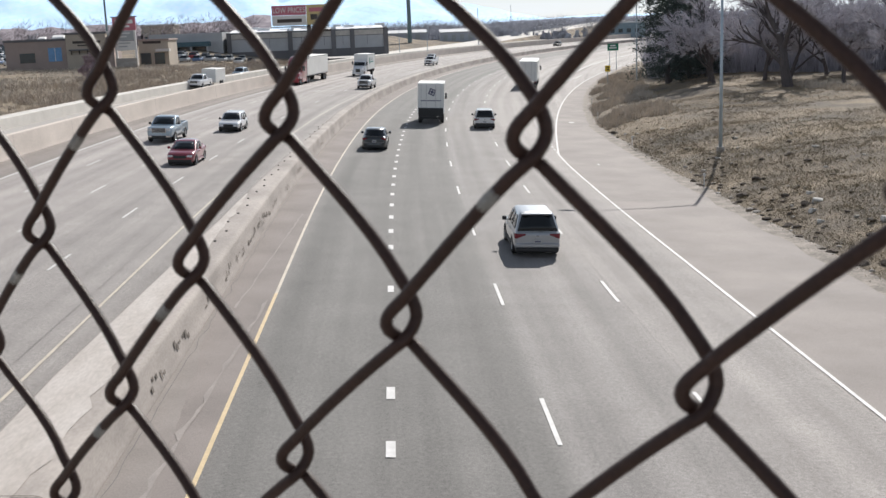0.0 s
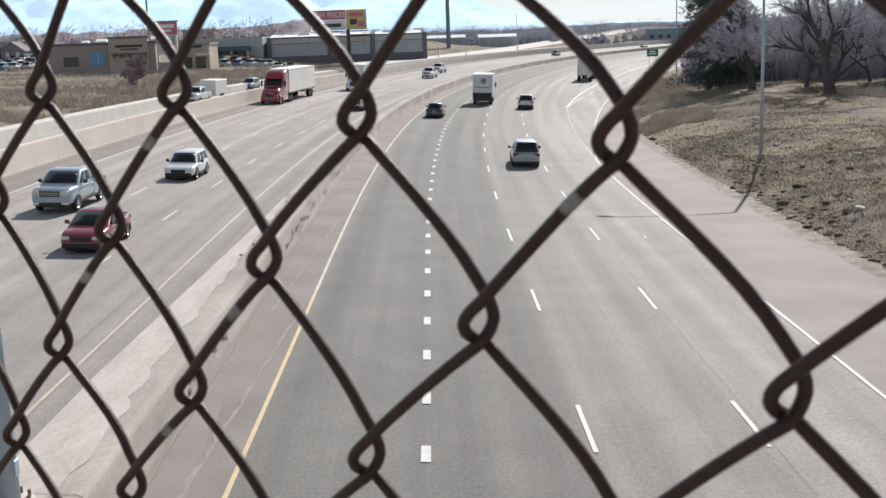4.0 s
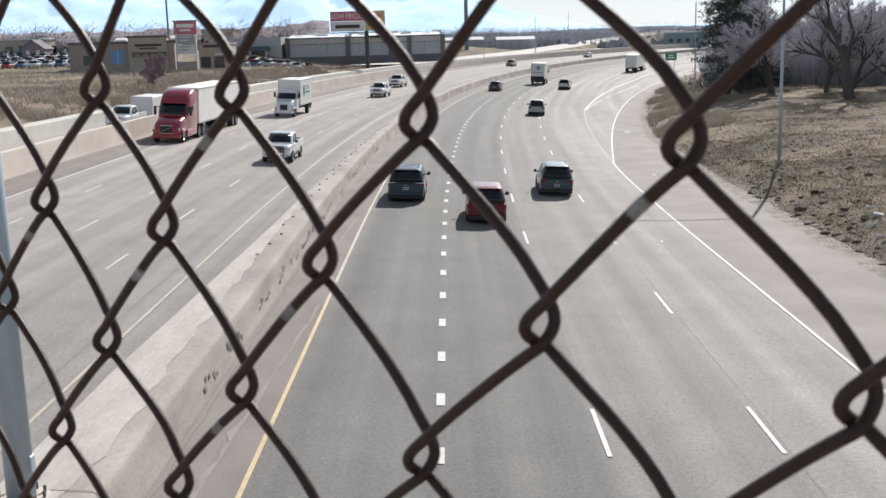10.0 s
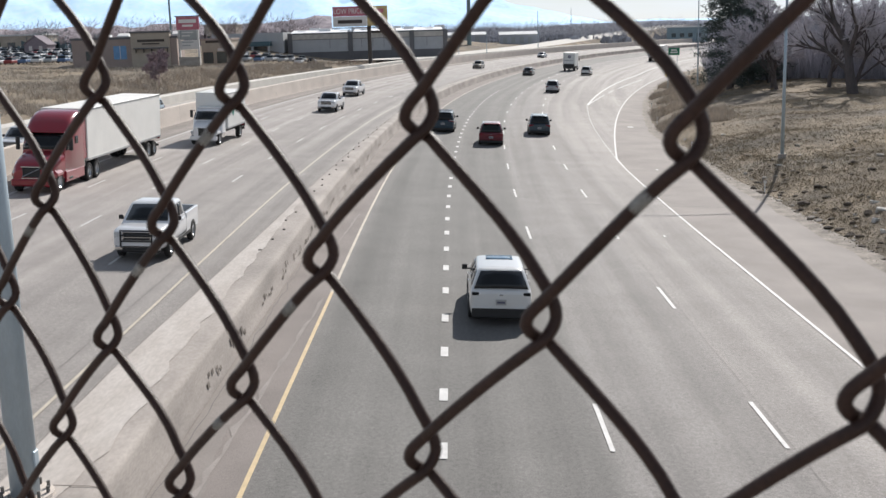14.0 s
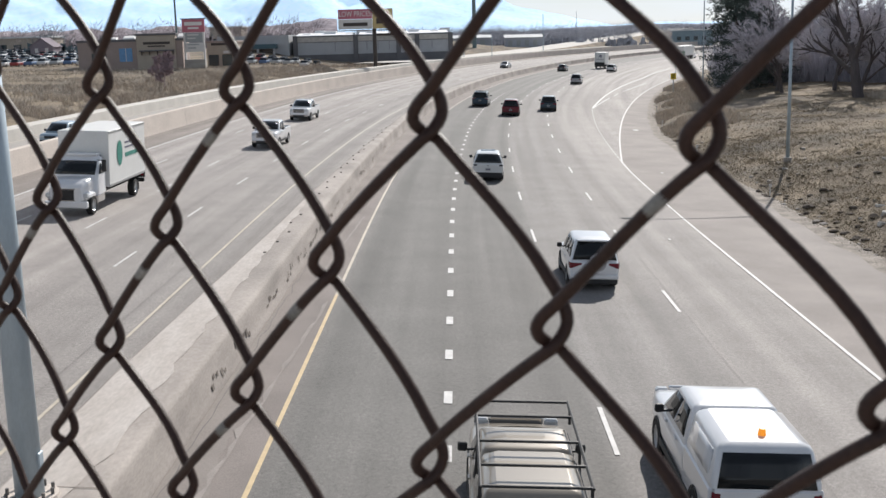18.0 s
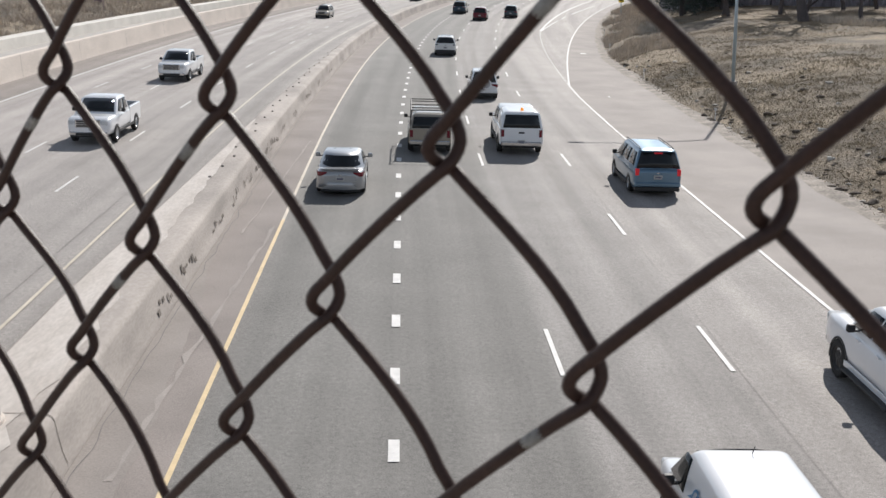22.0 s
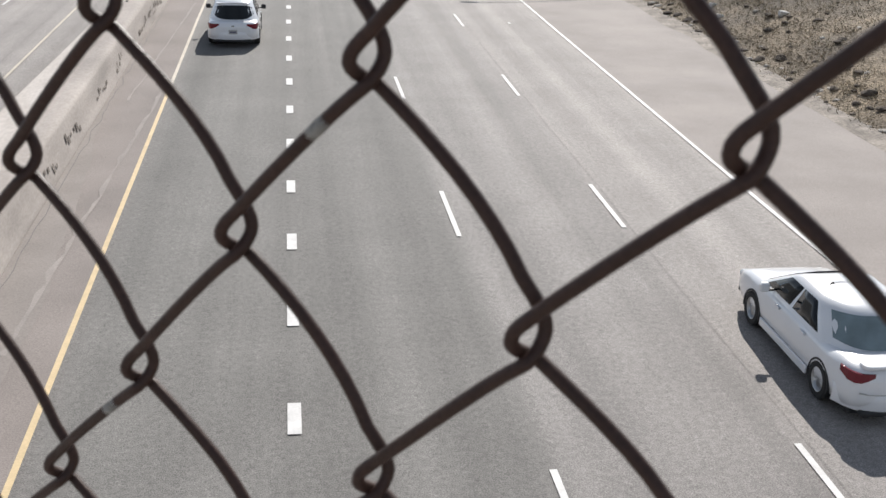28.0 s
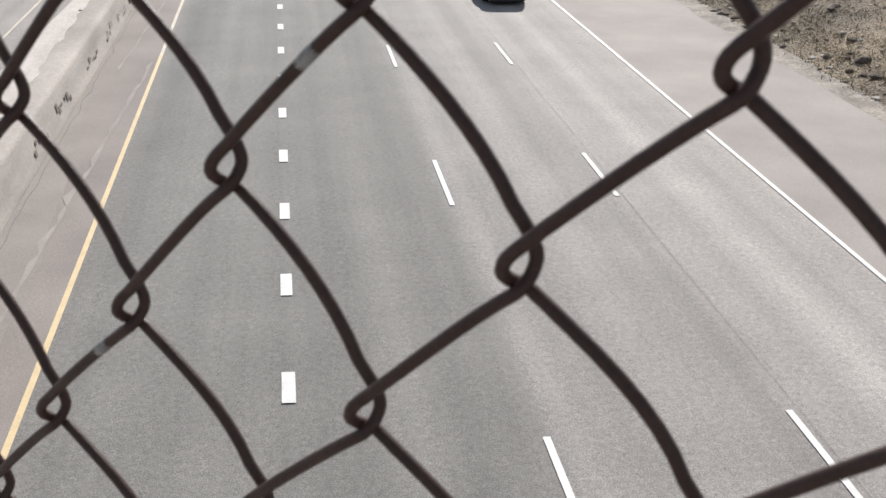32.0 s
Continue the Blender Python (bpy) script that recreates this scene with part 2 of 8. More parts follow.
def trace():
    """Plan position and heading of the dotted line every 5 m."""
    rows, x, y, a, s = [], 0.0, -500.0, 0.0, -500.0
    while s < 1500:
        rows.append((s, x, y, a))
        k = 0.0
        for at, curve in BENDS:
            if s + 0.5 >= at:
                k = curve
        for _ in range(5):
            a += k
            x, y = x + math.sin(a - k / 2), y + math.cos(a - k / 2)
        s += 5.0
    return np.array(rows)


LINE = trace()


def along(s):
    """Plan position and heading (clockwise from +y) of the dotted line at s metres."""
    return tuple(float(np.interp(s, LINE[:, 0], LINE[:, k])) for k in (1, 2, 3))


def on_road(s, u, h=0.0):
    """The point u metres to the right of the dotted line, h above the banked surface."""
    x, y, a = along(s)
    w, z = u * math.cos(BANK) + h * math.sin(BANK), -u * math.sin(BANK) + h * math.cos(BANK)
    return Vector((x + w * math.cos(a), y - w * math.sin(a), z))


def link(name, bm, material, parent=None, label="", smooth=False):
    me = bpy.data.meshes.new(name)
    bm.to_mesh(me)
    bm.free()
    if smooth:
        me.polygons.foreach_set("use_smooth", [True] * len(me.polygons))
    for m in (material if isinstance(material, (list, tuple)) else [material]):
        me.materials.append(m)
    ob = new(name, me)
    if parent:
        ob.parent = parent
    if label:
        ob["label"] = label
    return ob


part = link


def sheet_mesh(name, verts, faces, material, parent=None, label="", smooth=False, uvs=None):
    me = bpy.data.meshes.new(name)
    me.from_pydata([tuple(v) for v in verts], [], faces)
    if uvs is not None:
        layer = me.uv_layers.new(name="UVMap")
        idx = np.zeros(len(me.loops), dtype=np.int32)
        me.loops.foreach_get("vertex_index", idx)
        layer.data.foreach_set("uv", np.asarray(uvs, dtype=np.float32)[idx].ravel())
    if smooth:
        me.polygons.foreach_set("use_smooth", [True] * len(me.polygons))
    for m in (material if isinstance(material, (list, tuple)) else [material]):
        me.materials.append(m)
    ob = new(name, me)
    if parent:
        ob.parent = parent
    if label:
        ob["label"] = label
    return ob


def ribbon(name, stations, section, material, parent=None, label="", cap=True, smooth=False):
    """A strip that follows the road: section(s) gives its cross-section as a list of (u, h)."""
    verts, uvs, faces = [], [], []
    k = 0
    for s in stations:
        sec = section(s)
        k = len(sec)
        for u, h in sec:
            verts.append(on_road(s, u, h))
            uvs.append((u, s))
    for i in range(len(stations) - 1):
        for j in range(k - 1):
            a = i * k + j
            faces.append((a, a + 1, a + k + 1, a + k))
    if cap and k > 3:
        faces.append(tuple(range(k - 1, -1, -1)))
        faces.append(tuple((len(stations) - 1) * k + j for j in range(k)))
    return sheet_mesh(name, verts, faces, material, parent, label, smooth, uvs)


def steps(a, b, d):
    n = max(1, int(round((b - a) / d)))
    return [a + (b - a) * i / n for i in range(n + 1)]


def box(bm, x0, x1, y0, y1, z0, z1, bevel=0.0, m=None):
    r = bmesh.ops.create_cube(bm, size=1)
    vs = r["verts"]
    bmesh.ops.scale(bm, vec=(x1 - x0, y1 - y0, z1 - z0), verts=vs)
    bmesh.ops.translate(bm, vec=((x0 + x1) / 2, (y0 + y1) / 2, (z0 + z1) / 2), verts=vs)
    if bevel:
        es = list({e for v in vs for e in v.link_edges})
        r = bmesh.ops.bevel(bm, geom=es, offset=bevel, segments=1, affect="EDGES", profile=0.6)
        vs = list({v for f in r["faces"] for v in f.verts} | {v for v in vs if v.is_valid})
    if m is not None:
        bmesh.ops.transform(bm, matrix=m, verts=[v for v in vs if v.is_valid])
    return vs


def tube(pts, radii, sides=8, closed_ends=True):
    """Verts and faces of a round tube through pts (a list of Vectors)."""
    verts, faces = [], []
    n = len(pts)
    ref = Vector((0.31, 0.77, 0.55))
    side = None
    for i, p in enumerate(pts):
        t = (pts[min(i + 1, n - 1)] - pts[max(i - 1, 0)]).normalized()
        if side is None:
            side = t.cross(ref if abs(t.dot(ref)) < 0.95 else Vector((1, 0, 0))).normalized()
        side = (side - t * side.dot(t)).normalized()
        up = t.cross(side)
        r = radii[i] if isinstance(radii, (list, tuple)) else radii
        for k in range(sides):
            a = 2 * math.pi * k / sides
            verts.append(p + side * (r * math.cos(a)) + up * (r * math.sin(a)))
    for i in range(n - 1):
        for k in range(sides):
            a, b = i * sides + k, i * sides + (k + 1) % sides
            faces.append((a, b, b + sides, a + sides))
    if closed_ends:
        faces.append(tuple(range(sides - 1, -1, -1)))
        faces.append(tuple((n - 1) * sides + k for k in range(sides)))
    return verts, faces


def empty(name, m=None):
    ob = new(name)
    ob.empty_display_size = 0.2
    if m is not None:
        ob.matrix_basis = m
    return ob


# ---- the road ----
FAR = 900.0
ST = steps(-420, 40, 20) + steps(45, FAR, 12)


def ramp_shift(s):
    """How far the exit ramp's edge line has left its first line."""
    d = max(0.0, min(s, 330) - 77.0)
    return 0.1 * d - 0.00009 * d * d


def pave_edge(s):
    return 17.0 + 0.072 * max(0.0, min(s, 330) - 100.0)


road = tagged(ribbon("road", ST, lambda s: [(-26.2, -0.004), (-22, 0), (-16, 0), (-9.2, 0), (-5.6, 0), (0, 0), (7, 0), (13.5, 0), (pave_edge(s), 0)], M["asphalt"], cap=False),
              "worn grey asphalt freeway with streaked lanes", "road", kind="structure")
tagged(ribbon("inner_shoulder", ST, lambda s: [(-5.55, 0.012), (-3.84, 0.012)], M["inner_shoulder"], cap=False), "brown-grey dusty inner shoulder beside the median wall", "shoulder", kind="structure")
tagged(ribbon("outer_shoulder", steps(-420, 300, 10), lambda s: [(11.38 + ramp_shift(s), 0.012), (max(pave_edge(s) + 0.15, 11.9 + ramp_shift(s)), 0.012)], M["shoulder"], cap=False), "pale worn outer shoulder of the freeway", "shoulder", kind="structure")


def solid_line(name, u, w, s0, s1, material, label, h=0.018):
    f = u if callable(u) else (lambda s: u)
    return tagged(ribbon(name, steps(s0, s1, 6), lambda s: [(f(s) - w / 2, h), (f(s) + w / 2, h)], material, cap=False), label, "road marking", kind="structure")


def dash_row(name, u, w, start, period, length, n, material, group):
    for k in range(n):
        s = start + period * k
        if s < -20 or s > 420:
            continue
        ob = ribbon(name, [s, s + length / 2, s + length], lambda q: [(u - w / 2, 0.018), (u + w / 2, 0.018)], material, cap=False)
        tagged(ob, "short white painted lane dash on the asphalt", "road marking", group, "structure")


solid_line("yellow_edge_line", -3.82, 0.105, -420, 36, M["yellow_line"], "faded yellow edge line beside the inner shoulder")
solid_line("yellow_edge_line", -3.82, 0.105, 36, 700, M["worn_yellow"], "pale worn yellow edge line beside the inner shoulder")
solid_line("yellow_edge_line", -9.22, 0.095, -420, 700, M["worn_yellow"], "faded yellow edge line of the oncoming carriageway")
solid_line("white_edge_line", lambda s: 11.36 + ramp_shift(s), 0.115, -420, 300, M["white_line"], "white edge line that bends off along the exit ramp")
solid_line("white_gore_line", lambda s: 12.75 + (min(s, 225) - 135.6) * 0.067 + max(0, s - 225) * 0.02, 0.24, 135.6, 420, M["white_line"], "thick white line at the exit gore")
for s0, s1 in ((136, 158), (163, 169), (176, 206)):
    solid_line("white_gore_line", lambda s: 12.8 + (s - 135.6) * 0.108, 0.15, s0, s1, M["white_line"], "worn broken white line at the exit gore")
for s0 in steps(79, 133, 1.9):
    solid_line("white_exit_line", lambda s: 11.45 + (s - 77) * 0.022, 0.09, s0, s0 + 0.9, M["white_line"], "thin dotted white line of the exit lane")
solid_line("white_edge_line", -22.7, 0.16, -420, 700, M["white_line"], "white edge line of the oncoming carriageway")
dash_row("lane_dot", 0.0, 0.21, 21.97 - 3.658 * 11 - 0.46, 3.658, 0.92, 50, M["white_line"], "dotted white lane line")
dash_row("lane_dash", 3.62, 0.112, 22.11 - 12.192 * 3, 12.192, 3.05, 28, M["white_line"], "dashed lane line")
dash_row("lane_dash", 7.45, 0.112, 22.5 - 12.192 * 3, 12.192, 3.05, 28, M["white_line"], "dashed outer lane line")
dash_row("lane_dash", -12.45, 0.112, 39.65 - 11.25 * 5, 11.25, 2.9, 30, M["white_line"], "dashed lane line of oncoming lanes")
dash_row("lane_dash", -16.05, 0.112, 47.3 - 11.4 * 5, 11.4, 2.9, 30, M["white_line"], "dashed lane line of oncoming lanes")
dash_row("lane_dash", -19.6, 0.112, 58.8 - 11.4 * 6, 11.4, 2.9, 30, M["white_line"], "dashed lane line of oncoming lanes")


# ---- median wall and side barriers ----
def median_top(s):
    return -7.1 - 0.55 * max(0.0, min(1.0, (44 - s) / 20)) + 0.6 * max(0.0, min(1.0, (s - 44) / 40))


def median_section(s):
    t = median_top(s)
    w = 0.02 * noise.noise((s * 0.3, 1, 3))
    return [(-5.56, -0.02), (-5.57, 0.05), (-5.60 + w, 0.13), (-5.66 + w, 0.3), (-5.72 + w, 0.6), (-5.76 + w, 0.86), (-5.80, 0.95), (-5.88, 0.99), (-6.0, 1.0), (t + 0.2, 1.0 + w * 0.5), (t + 0.06, 0.985), (t, 0.93), (t - 0.12, 0.2), (t - 0.12, -0.02)]


tagged(ribbon("median_wall", steps(-420, -20, 10) + steps(-18, 130, 2) + steps(138, 700, 8), median_section, M["median"], smooth=True),
       "wide stained concrete median wall with a flat top", "median wall", kind="structure")
tagged(ribbon("side_barrier", steps(-420, 500, 8), lambda s: [(-25.7, -0.02), (-25.74, 0.2), (-25.86, 1.5), (-25.9, 1.56), (-26.12, 1.56), (-26.16, 1.5), (-26.3, 0.2), (-26.32, -0.02)], M["barrier"]),
       "pale tall concrete barrier beside the oncoming lanes", "barrier", kind="structure")
tagged(ribbon("side_road", steps(-420, 700, 10), lambda s: [(-36, 0.0), (-26.3, 0.0)], M["pale_road"], cap=False), "pale worn side road behind the barrier", "road", kind="structure")
tagged(ribbon("kerb_wall", steps(-420, 420, 8), lambda s: [(-33.9, -0.05), (-34.0, 0.9), (-34.3, 0.95), (-35.2, 0.95), (-35.4, -0.05)], M["bleached"]), "sun-bleached low concrete wall along the field", "wall", kind="structure")


# ---- ground ----
def road_edges(y):
    """s and the two edges of the paved strip at plan y."""
    s = float(np.interp(y, LINE[:, 2], LINE[:, 0]))
    x, _, a = along(s)
    return s, x, a


def ground_height(x, y):
    s, cx, a = road_edges(y)
    u = (x - cx) * math.cos(a)
    right = pave_edge(s)
    left = -35.3
    if u > right:
        d = u - right
        base = -right * math.sin(BANK)
        rise = 2.6 * (1 - math.exp(-d / 9.0)) - 0.004 * d
        n = noise.noise((x * 0.13, y * 0.13, 3.1)) * 0.35 + noise.noise((x * 0.6, y * 0.6, 7.7)) * 0.16
        fade = min(1.0, d / 3.0)
        return base - 0.05 + rise * fade + n * fade
    if u < left:
        d = left - u
        base = -left * math.sin(BANK)
        n = noise.noise((x * 0.09, y * 0.09, 1.1)) * 0.5 + noise.noise((x * 0.5, y * 0.5, 5.2)) * 0.12
        fade = min(1.0, d / 5.0)
        near_y, lot_y, away = min(1.0, max(0.0, (300 - y) / 90)), min(1.0, max(0.0, (y - 235) / 150)), min(1.0, max(0.0, (d - 25) / 25))
        rise = (3.1 * near_y - 0.6) * (1 - away) + ((2.5 + 2.6 * lot_y) * min(1.0, max(0.0, (500 - y) / 80)) + 0.2) * away      # the shop lot climbs, the land beside the freeway falls off
        return base - 0.1 + fade * n + rise * (1 - math.exp(-d / 16.0))
    return -u * math.sin(BANK) - 0.35


def axis(fine0, fine1, step, lo, hi, grow=1.16):
    v = steps(fine0, fine1, step)
    d = step
    while v[-1] < hi:
        d *= grow
        v.append(v[-1] + d)
    d = step
    while v[0] > lo:
        d *= grow
        v.insert(0, v[0] - d)
    return v


gx, gy = axis(-46, 42, 1.3, -4200, 4200), axis(15, 150, 1.3, -1500, 4300)
gv = [(x, y, ground_height(x, y)) for y in gy for x in gx]
gf = [(j * len(gx) + i, j * len(gx) + i + 1, (j + 1) * len(gx) + i + 1, (j + 1) * len(gx) + i) for j in range(len(gy) - 1) for i in range(len(gx) - 1)]
tagged(sheet_mesh("ground", gv, gf, M["ground"], smooth=True), "dry brown winter grass and bare earth beside the freeway", "ground", kind="structure")

# ---- chain-link fence before the lens ----
FENCE_O = Vector((0.39486, 0.26115, 8.68381))
FENCE_U = Vector((0.75349, -0.65542, -0.05164))
FENCE_V = Vector((0.03720, -0.03591, 0.99866))
FENCE_N = FENCE_U.cross(FENCE_V).normalized()
CELL_U, CELL_V = 0.03595, 0.04379
WIRE = 0.00152
REACH = WIRE * 1.35      # how far the runs stand off the fence's middle


def fence_point(a, b, d=0.0):
    """a to the right, b upwards, d towards the lens side, in metres on the fence's plane."""
    return FENCE_O + FENCE_U * a + FENCE_V * b + FENCE_N * d


def bezier(p0, p1, p2, p3, n):
    return [p0 * (1 - t) ** 3 + p1 * 3 * t * (1 - t) ** 2 + p2 * 3 * t * t * (1 - t) + p3 * t ** 3 for t in [i / n for i in range(n)]]


BENT = {   # knots that have been pushed aside: millimetres to the right and up
    (0, 0): (1.85, -2.02), (1, 1): (1.31, -2.05), (-1, 1): (0.95, 0.39), (-2, 2): (-0.3, -1.67), (2, 0): (0.95, -0.56), (-4, 0): (3.6, -2.2), (0, 2): (0.0, -1.4),
    (-2, 0): (3.1, 0.0), (-4, 2): (-1.33, -2.6), (3, 1): (0.5, -1.2), (-3, 3): (1.08, 0.1), (-1, 3): (0.5, -0.9), (2, 2): (0.6, -1.1), (1, 3): (-0.4, -0.8),
    (-2, 4): (-0.52, -0.97), (0, 4): (-0.78, -3.2), (-1, 5): (-2.2, -2.6), (3, 3): (-0.9, -1.6), (2, 4): (-1.7, -4.1), (4, 2): (-0.6, -1.9),
}


def knot_at(i, j):
    """The middle of a knot; the weave has stretched a little unevenly."""
    da, db = BENT.get((i, j), (0.2, -1.4))
    rnd = random.Random(i * 131 + j * 17)
    a, b = max(-7.0, min(6.0, i)), max(-3.0, min(6.0, j))
    w = max(-0.007, min(0.008, (-5.14 + 0.075 * a + 1.01 * b + 0.27 * a * b + 0.09 * b * b + 0.13 * a * a) * 0.001))
    b = max(-1.0, min(5.0, b))
    w2 = max(-0.004, min(0.004, (0.05 * a + 2.58 * b + 0.05 * a * b - 0.38 * b * b + 0.08 * a * a - 2.0) * 0.001))
    return i * CELL_U + da * 0.001 - 0.0013 + 0.634 * (w + w2) + rnd.uniform(-0.0005, 0.0005), -j * CELL_V + db * 0.001 - 0.0002 - 0.773 * (w - w2) + rnd.uniform(-0.0005, 0.0005)


def front_run(i, j, t0=0.0, t1=1.0, n=8):
    """A piece of the run on the lens side that falls from knot (i, j) to knot (i - 1, j + 1)."""
    (cx, cy), (nx, ny) = knot_at(i, j), knot_at(i - 1, j + 1)
    p = Vector((cx + 0.0008, cy - 0.0076, REACH))
    q = Vector((nx + 0.0028, ny + 0.0037, REACH))
    all_ = bezier(p, p + Vector((-0.0075, -0.0062, 0.0004)), q + Vector((0.0095, 0.0100, 0.0004)), q, 40)
    k0, k1 = int(t0 * 39), int(t1 * 39)
    return [all_[k0 + round((k1 - k0) * k / n)] for k in range(n + 1)]


def wire_path(col, j0, j1):
    """One woven wire: it zigzags between the knots of column col and col + 1, from row j0 (top) down to j1."""
    pts = []
    for j in range(j0, j1):
        at_left = (col + j) % 2 == 0
        i = col if at_left else col + 1
        cx, cy = knot_at(i, j)
        if at_left:       # down from the right in front, round the left side of the knot, off to the right behind
            nx, ny = knot_at(col + 1, j + 1)
            v = lambda a, b, d: Vector((cx + a, cy + b, d))
            p0, p1, p2 = v(0.0028, 0.0037, REACH), v(-0.0014, -0.0028, WIRE * 1.9), v(0.0022, -0.0076, -REACH)
            pts += bezier(p0, v(0.0008, 0.0014, WIRE * 1.7), v(-0.0015, -0.0004, WIRE * 2.0), p1, 5)
            pts += bezier(p1, v(-0.0013, -0.0050, WIRE * 1.7), v(0.0, -0.0067, -REACH), p2, 6)
            k = max(0.0, min(1.0, (j - 0.5) / 2.5))      # the lower rows hang fuller
            q = Vector((nx - 0.0026, ny + 0.0085, -REACH))
            pts += bezier(p2, p2 + Vector((0.0085 + 0.0048 * k, -0.0068 - 0.0014 * k, 0)), q + Vector((-0.0080 + 0.001 * k, 0.0098 + 0.0042 * k, 0)), q, 8)
        else:             # down from the left behind, round the right side, off to the left in front
            v = lambda a, b, d: Vector((cx + a, cy + b, d))
            p0, p1, p2 = v(-0.0026, 0.0085, -REACH), v(0.0029, -0.0012, -WIRE * 1.7), v(0.0008, -0.0076, REACH)
            pts += bezier(p0, v(0.0004, 0.0050, -REACH), v(0.0029, 0.0020, -WIRE * 1.8), p1, 5)
            pts += bezier(p1, v(0.0029, -0.0042, -WIRE * 1.4), v(0.0025, -0.0064, REACH), p2, 6)
            pts += front_run(i, j)
    return pts


fence = tagged(empty("chain_link_fence", Matrix.Translation(FENCE_O)), "brown vinyl-coated chain-link fence with worn patches on its wires", "fence")
inv = Matrix.Translation(-FENCE_O)
for col in range(-34, 16):
    p = [inv @ fence_point(*q) for q in wire_path(col, -30, 39)]
    v, f = tube(p, WIRE, 9)
    sheet_mesh("wire", v, f, M["vinyl"], fence, smooth=True)
for k, (i, j) in enumerate(((2, 0), (-2, 0), (-1, 1), (-3, 1), (-5, 1), (-2, 2), (2, 2), (4, -2), (-4, -2), (0, 4), (-6, 2), (3, 5))):
    t0 = 0.24 + 0.03 * (k % 4)
    v, f = tube([inv @ fence_point(*p) for p in front_run(i, j, t0, t0 + 0.13, 5)], [WIRE * q for q in (1.0, 1.05, 1.07, 1.06, 1.05, 1.0)], 9)
    sheet_mesh("worn_patch", v, f, M["worn"], fence, "scuffed grey patch on the wire", smooth=True)
# the bridge's deck and rail posts that hold the fence, out of view below and beside the lens
deck = Vector((FENCE_O.x, FENCE_O.y, 6.9))
M["steel"] = mat("galvanised_steel", (0.42, 0.50, 0.56), 0.5, 0.3, scale=3, vary=0.2, fine=0.06, bump_scale=30, stretch=(1, 1, 0.3))
du, dn = Vector((FENCE_U.x, FENCE_U.y, 0)).normalized(), Vector((FENCE_U.y, -FENCE_U.x, 0)).normalized()
bm = bmesh.new()
box(bm, -60, 60, -0.12, 2.6, -0.9, 0.0, 0.0, Matrix(((du.x, dn.x, 0, deck.x), (du.y, dn.y, 0, deck.y), (0, 0, 1, deck.z), (0, 0, 0, 1))))
tagged(link("footbridge_deck", bm, M["concrete"]), "plain concrete deck of a footbridge", "bridge", kind="structure")
for k in (-3.2, 2.6):
    base = deck + du * k
    v, f = tube([Vector((0, 0, -0.002)), Vector((0, 0, 3.2))], 0.03, 10)
    sheet_mesh("fence_post", [inv @ (base + q + dn * 0.04) for q in v], f, M["steel"], fence)
rails = [(6.93, "bottom_rail"), (10.05, "top_rail")]
for z, nm in rails:
    v, f = tube([inv @ (Vector((deck.x, deck.y, z)) + du * k + dn * 0.03) for k in (-3.3, 2.7)], 0.024, 8)
    sheet_mesh(nm, v, f, M["steel"], fence)
# ---- surface details of the road ----
M["tar"] = mat("tar_seam", (0.165, 0.157, 0.15), 0.8, scale=5, vary=0.3, fine=0.2, bump_scale=30)
M["seam"] = mat("faint_seam", (0.20, 0.19, 0.18), 0.85, scale=3, vary=0.3, fine=0.3, bump_scale=30)
M["stain"] = mat("wall_scar", (0.20, 0.172, 0.15), 0.95, scale=9, vary=0.4, fine=0.3, bump_scale=40)
M["gravel"] = mat("gravel", (0.33, 0.29, 0.25), 0.95, scale=1.2, vary=0.45, contrast=0.3, fine=0.4, bump=0.03, bump_scale=9)
for u, w, s0, s1 in ((7.6, 0.008, -40, 70), (-9.9, 0.014, -40, 100)):
    tagged(ribbon("pavement_seam", steps(s0, s1, 3), lambda s: [(u + 0.07 * noise.noise((s * 0.25, u, 4)) - w / 2, 0.016), (u + 0.07 * noise.noise((s * 0.25, u, 4)) + w / 2 * (0.4 + abs(noise.noise((s * 0.6, u, 8))) * 2), 0.016)], M["seam"], cap=False), "thin faint seam in the pavement", "pavement seam", kind="structure")
tagged(ribbon("gravel_edge", steps(-60, 300, 2.5), lambda s: [(pave_edge(s) - 0.25 + 0.3 * noise.noise((s * 0.3, 2, 1)), 0.0155), (pave_edge(s) + 0.6, 0.05), (pave_edge(s) + 1.5 + 0.5 * noise.noise((s * 0.2, 5, 1)), 0.04)], M["gravel"], cap=False), "loose pale gravel along the pavement's edge", "gravel", kind="structure")

def worn_edge(s):
    return -5.5 + 0.95 * max(0.0, min(1.0, (34 - s) / 14)) + 0.16 * noise.noise((s * 0.35, 7, 2)) + 0.09 * noise.noise((s * 1.7, 3, 2))


tagged(ribbon("bleached_patch", steps(-40, 34, 0.4), lambda s: [(-5.55, 0.02), (max(-5.53, worn_edge(s)), 0.02)], M["dirt_strip"], cap=False), "pale worn patch of the inner shoulder", "shoulder", kind="structure")
for s0, s1, u0, u1, w0 in ((17, 35, -4.75, -3.98, 0.34), (34, 52, -4.9, -4.2, 0.2)):
    mid = lambda s: u0 + (u1 - u0) * (s - s0) / (s1 - s0) + 0.07 * noise.noise((s * 0.5, 2, 8))
    tagged(ribbon("dirt_streak", steps(s0, s1, 0.5), lambda s: [(mid(s) - w0 * abs(noise.noise((s * 0.8, 4, 4))) - 0.02, 0.026), (mid(s) + 0.02, 0.026)], M["dust"], cap=False), "thin pale streak of dust on the inner shoulder", "shoulder", kind="structure")
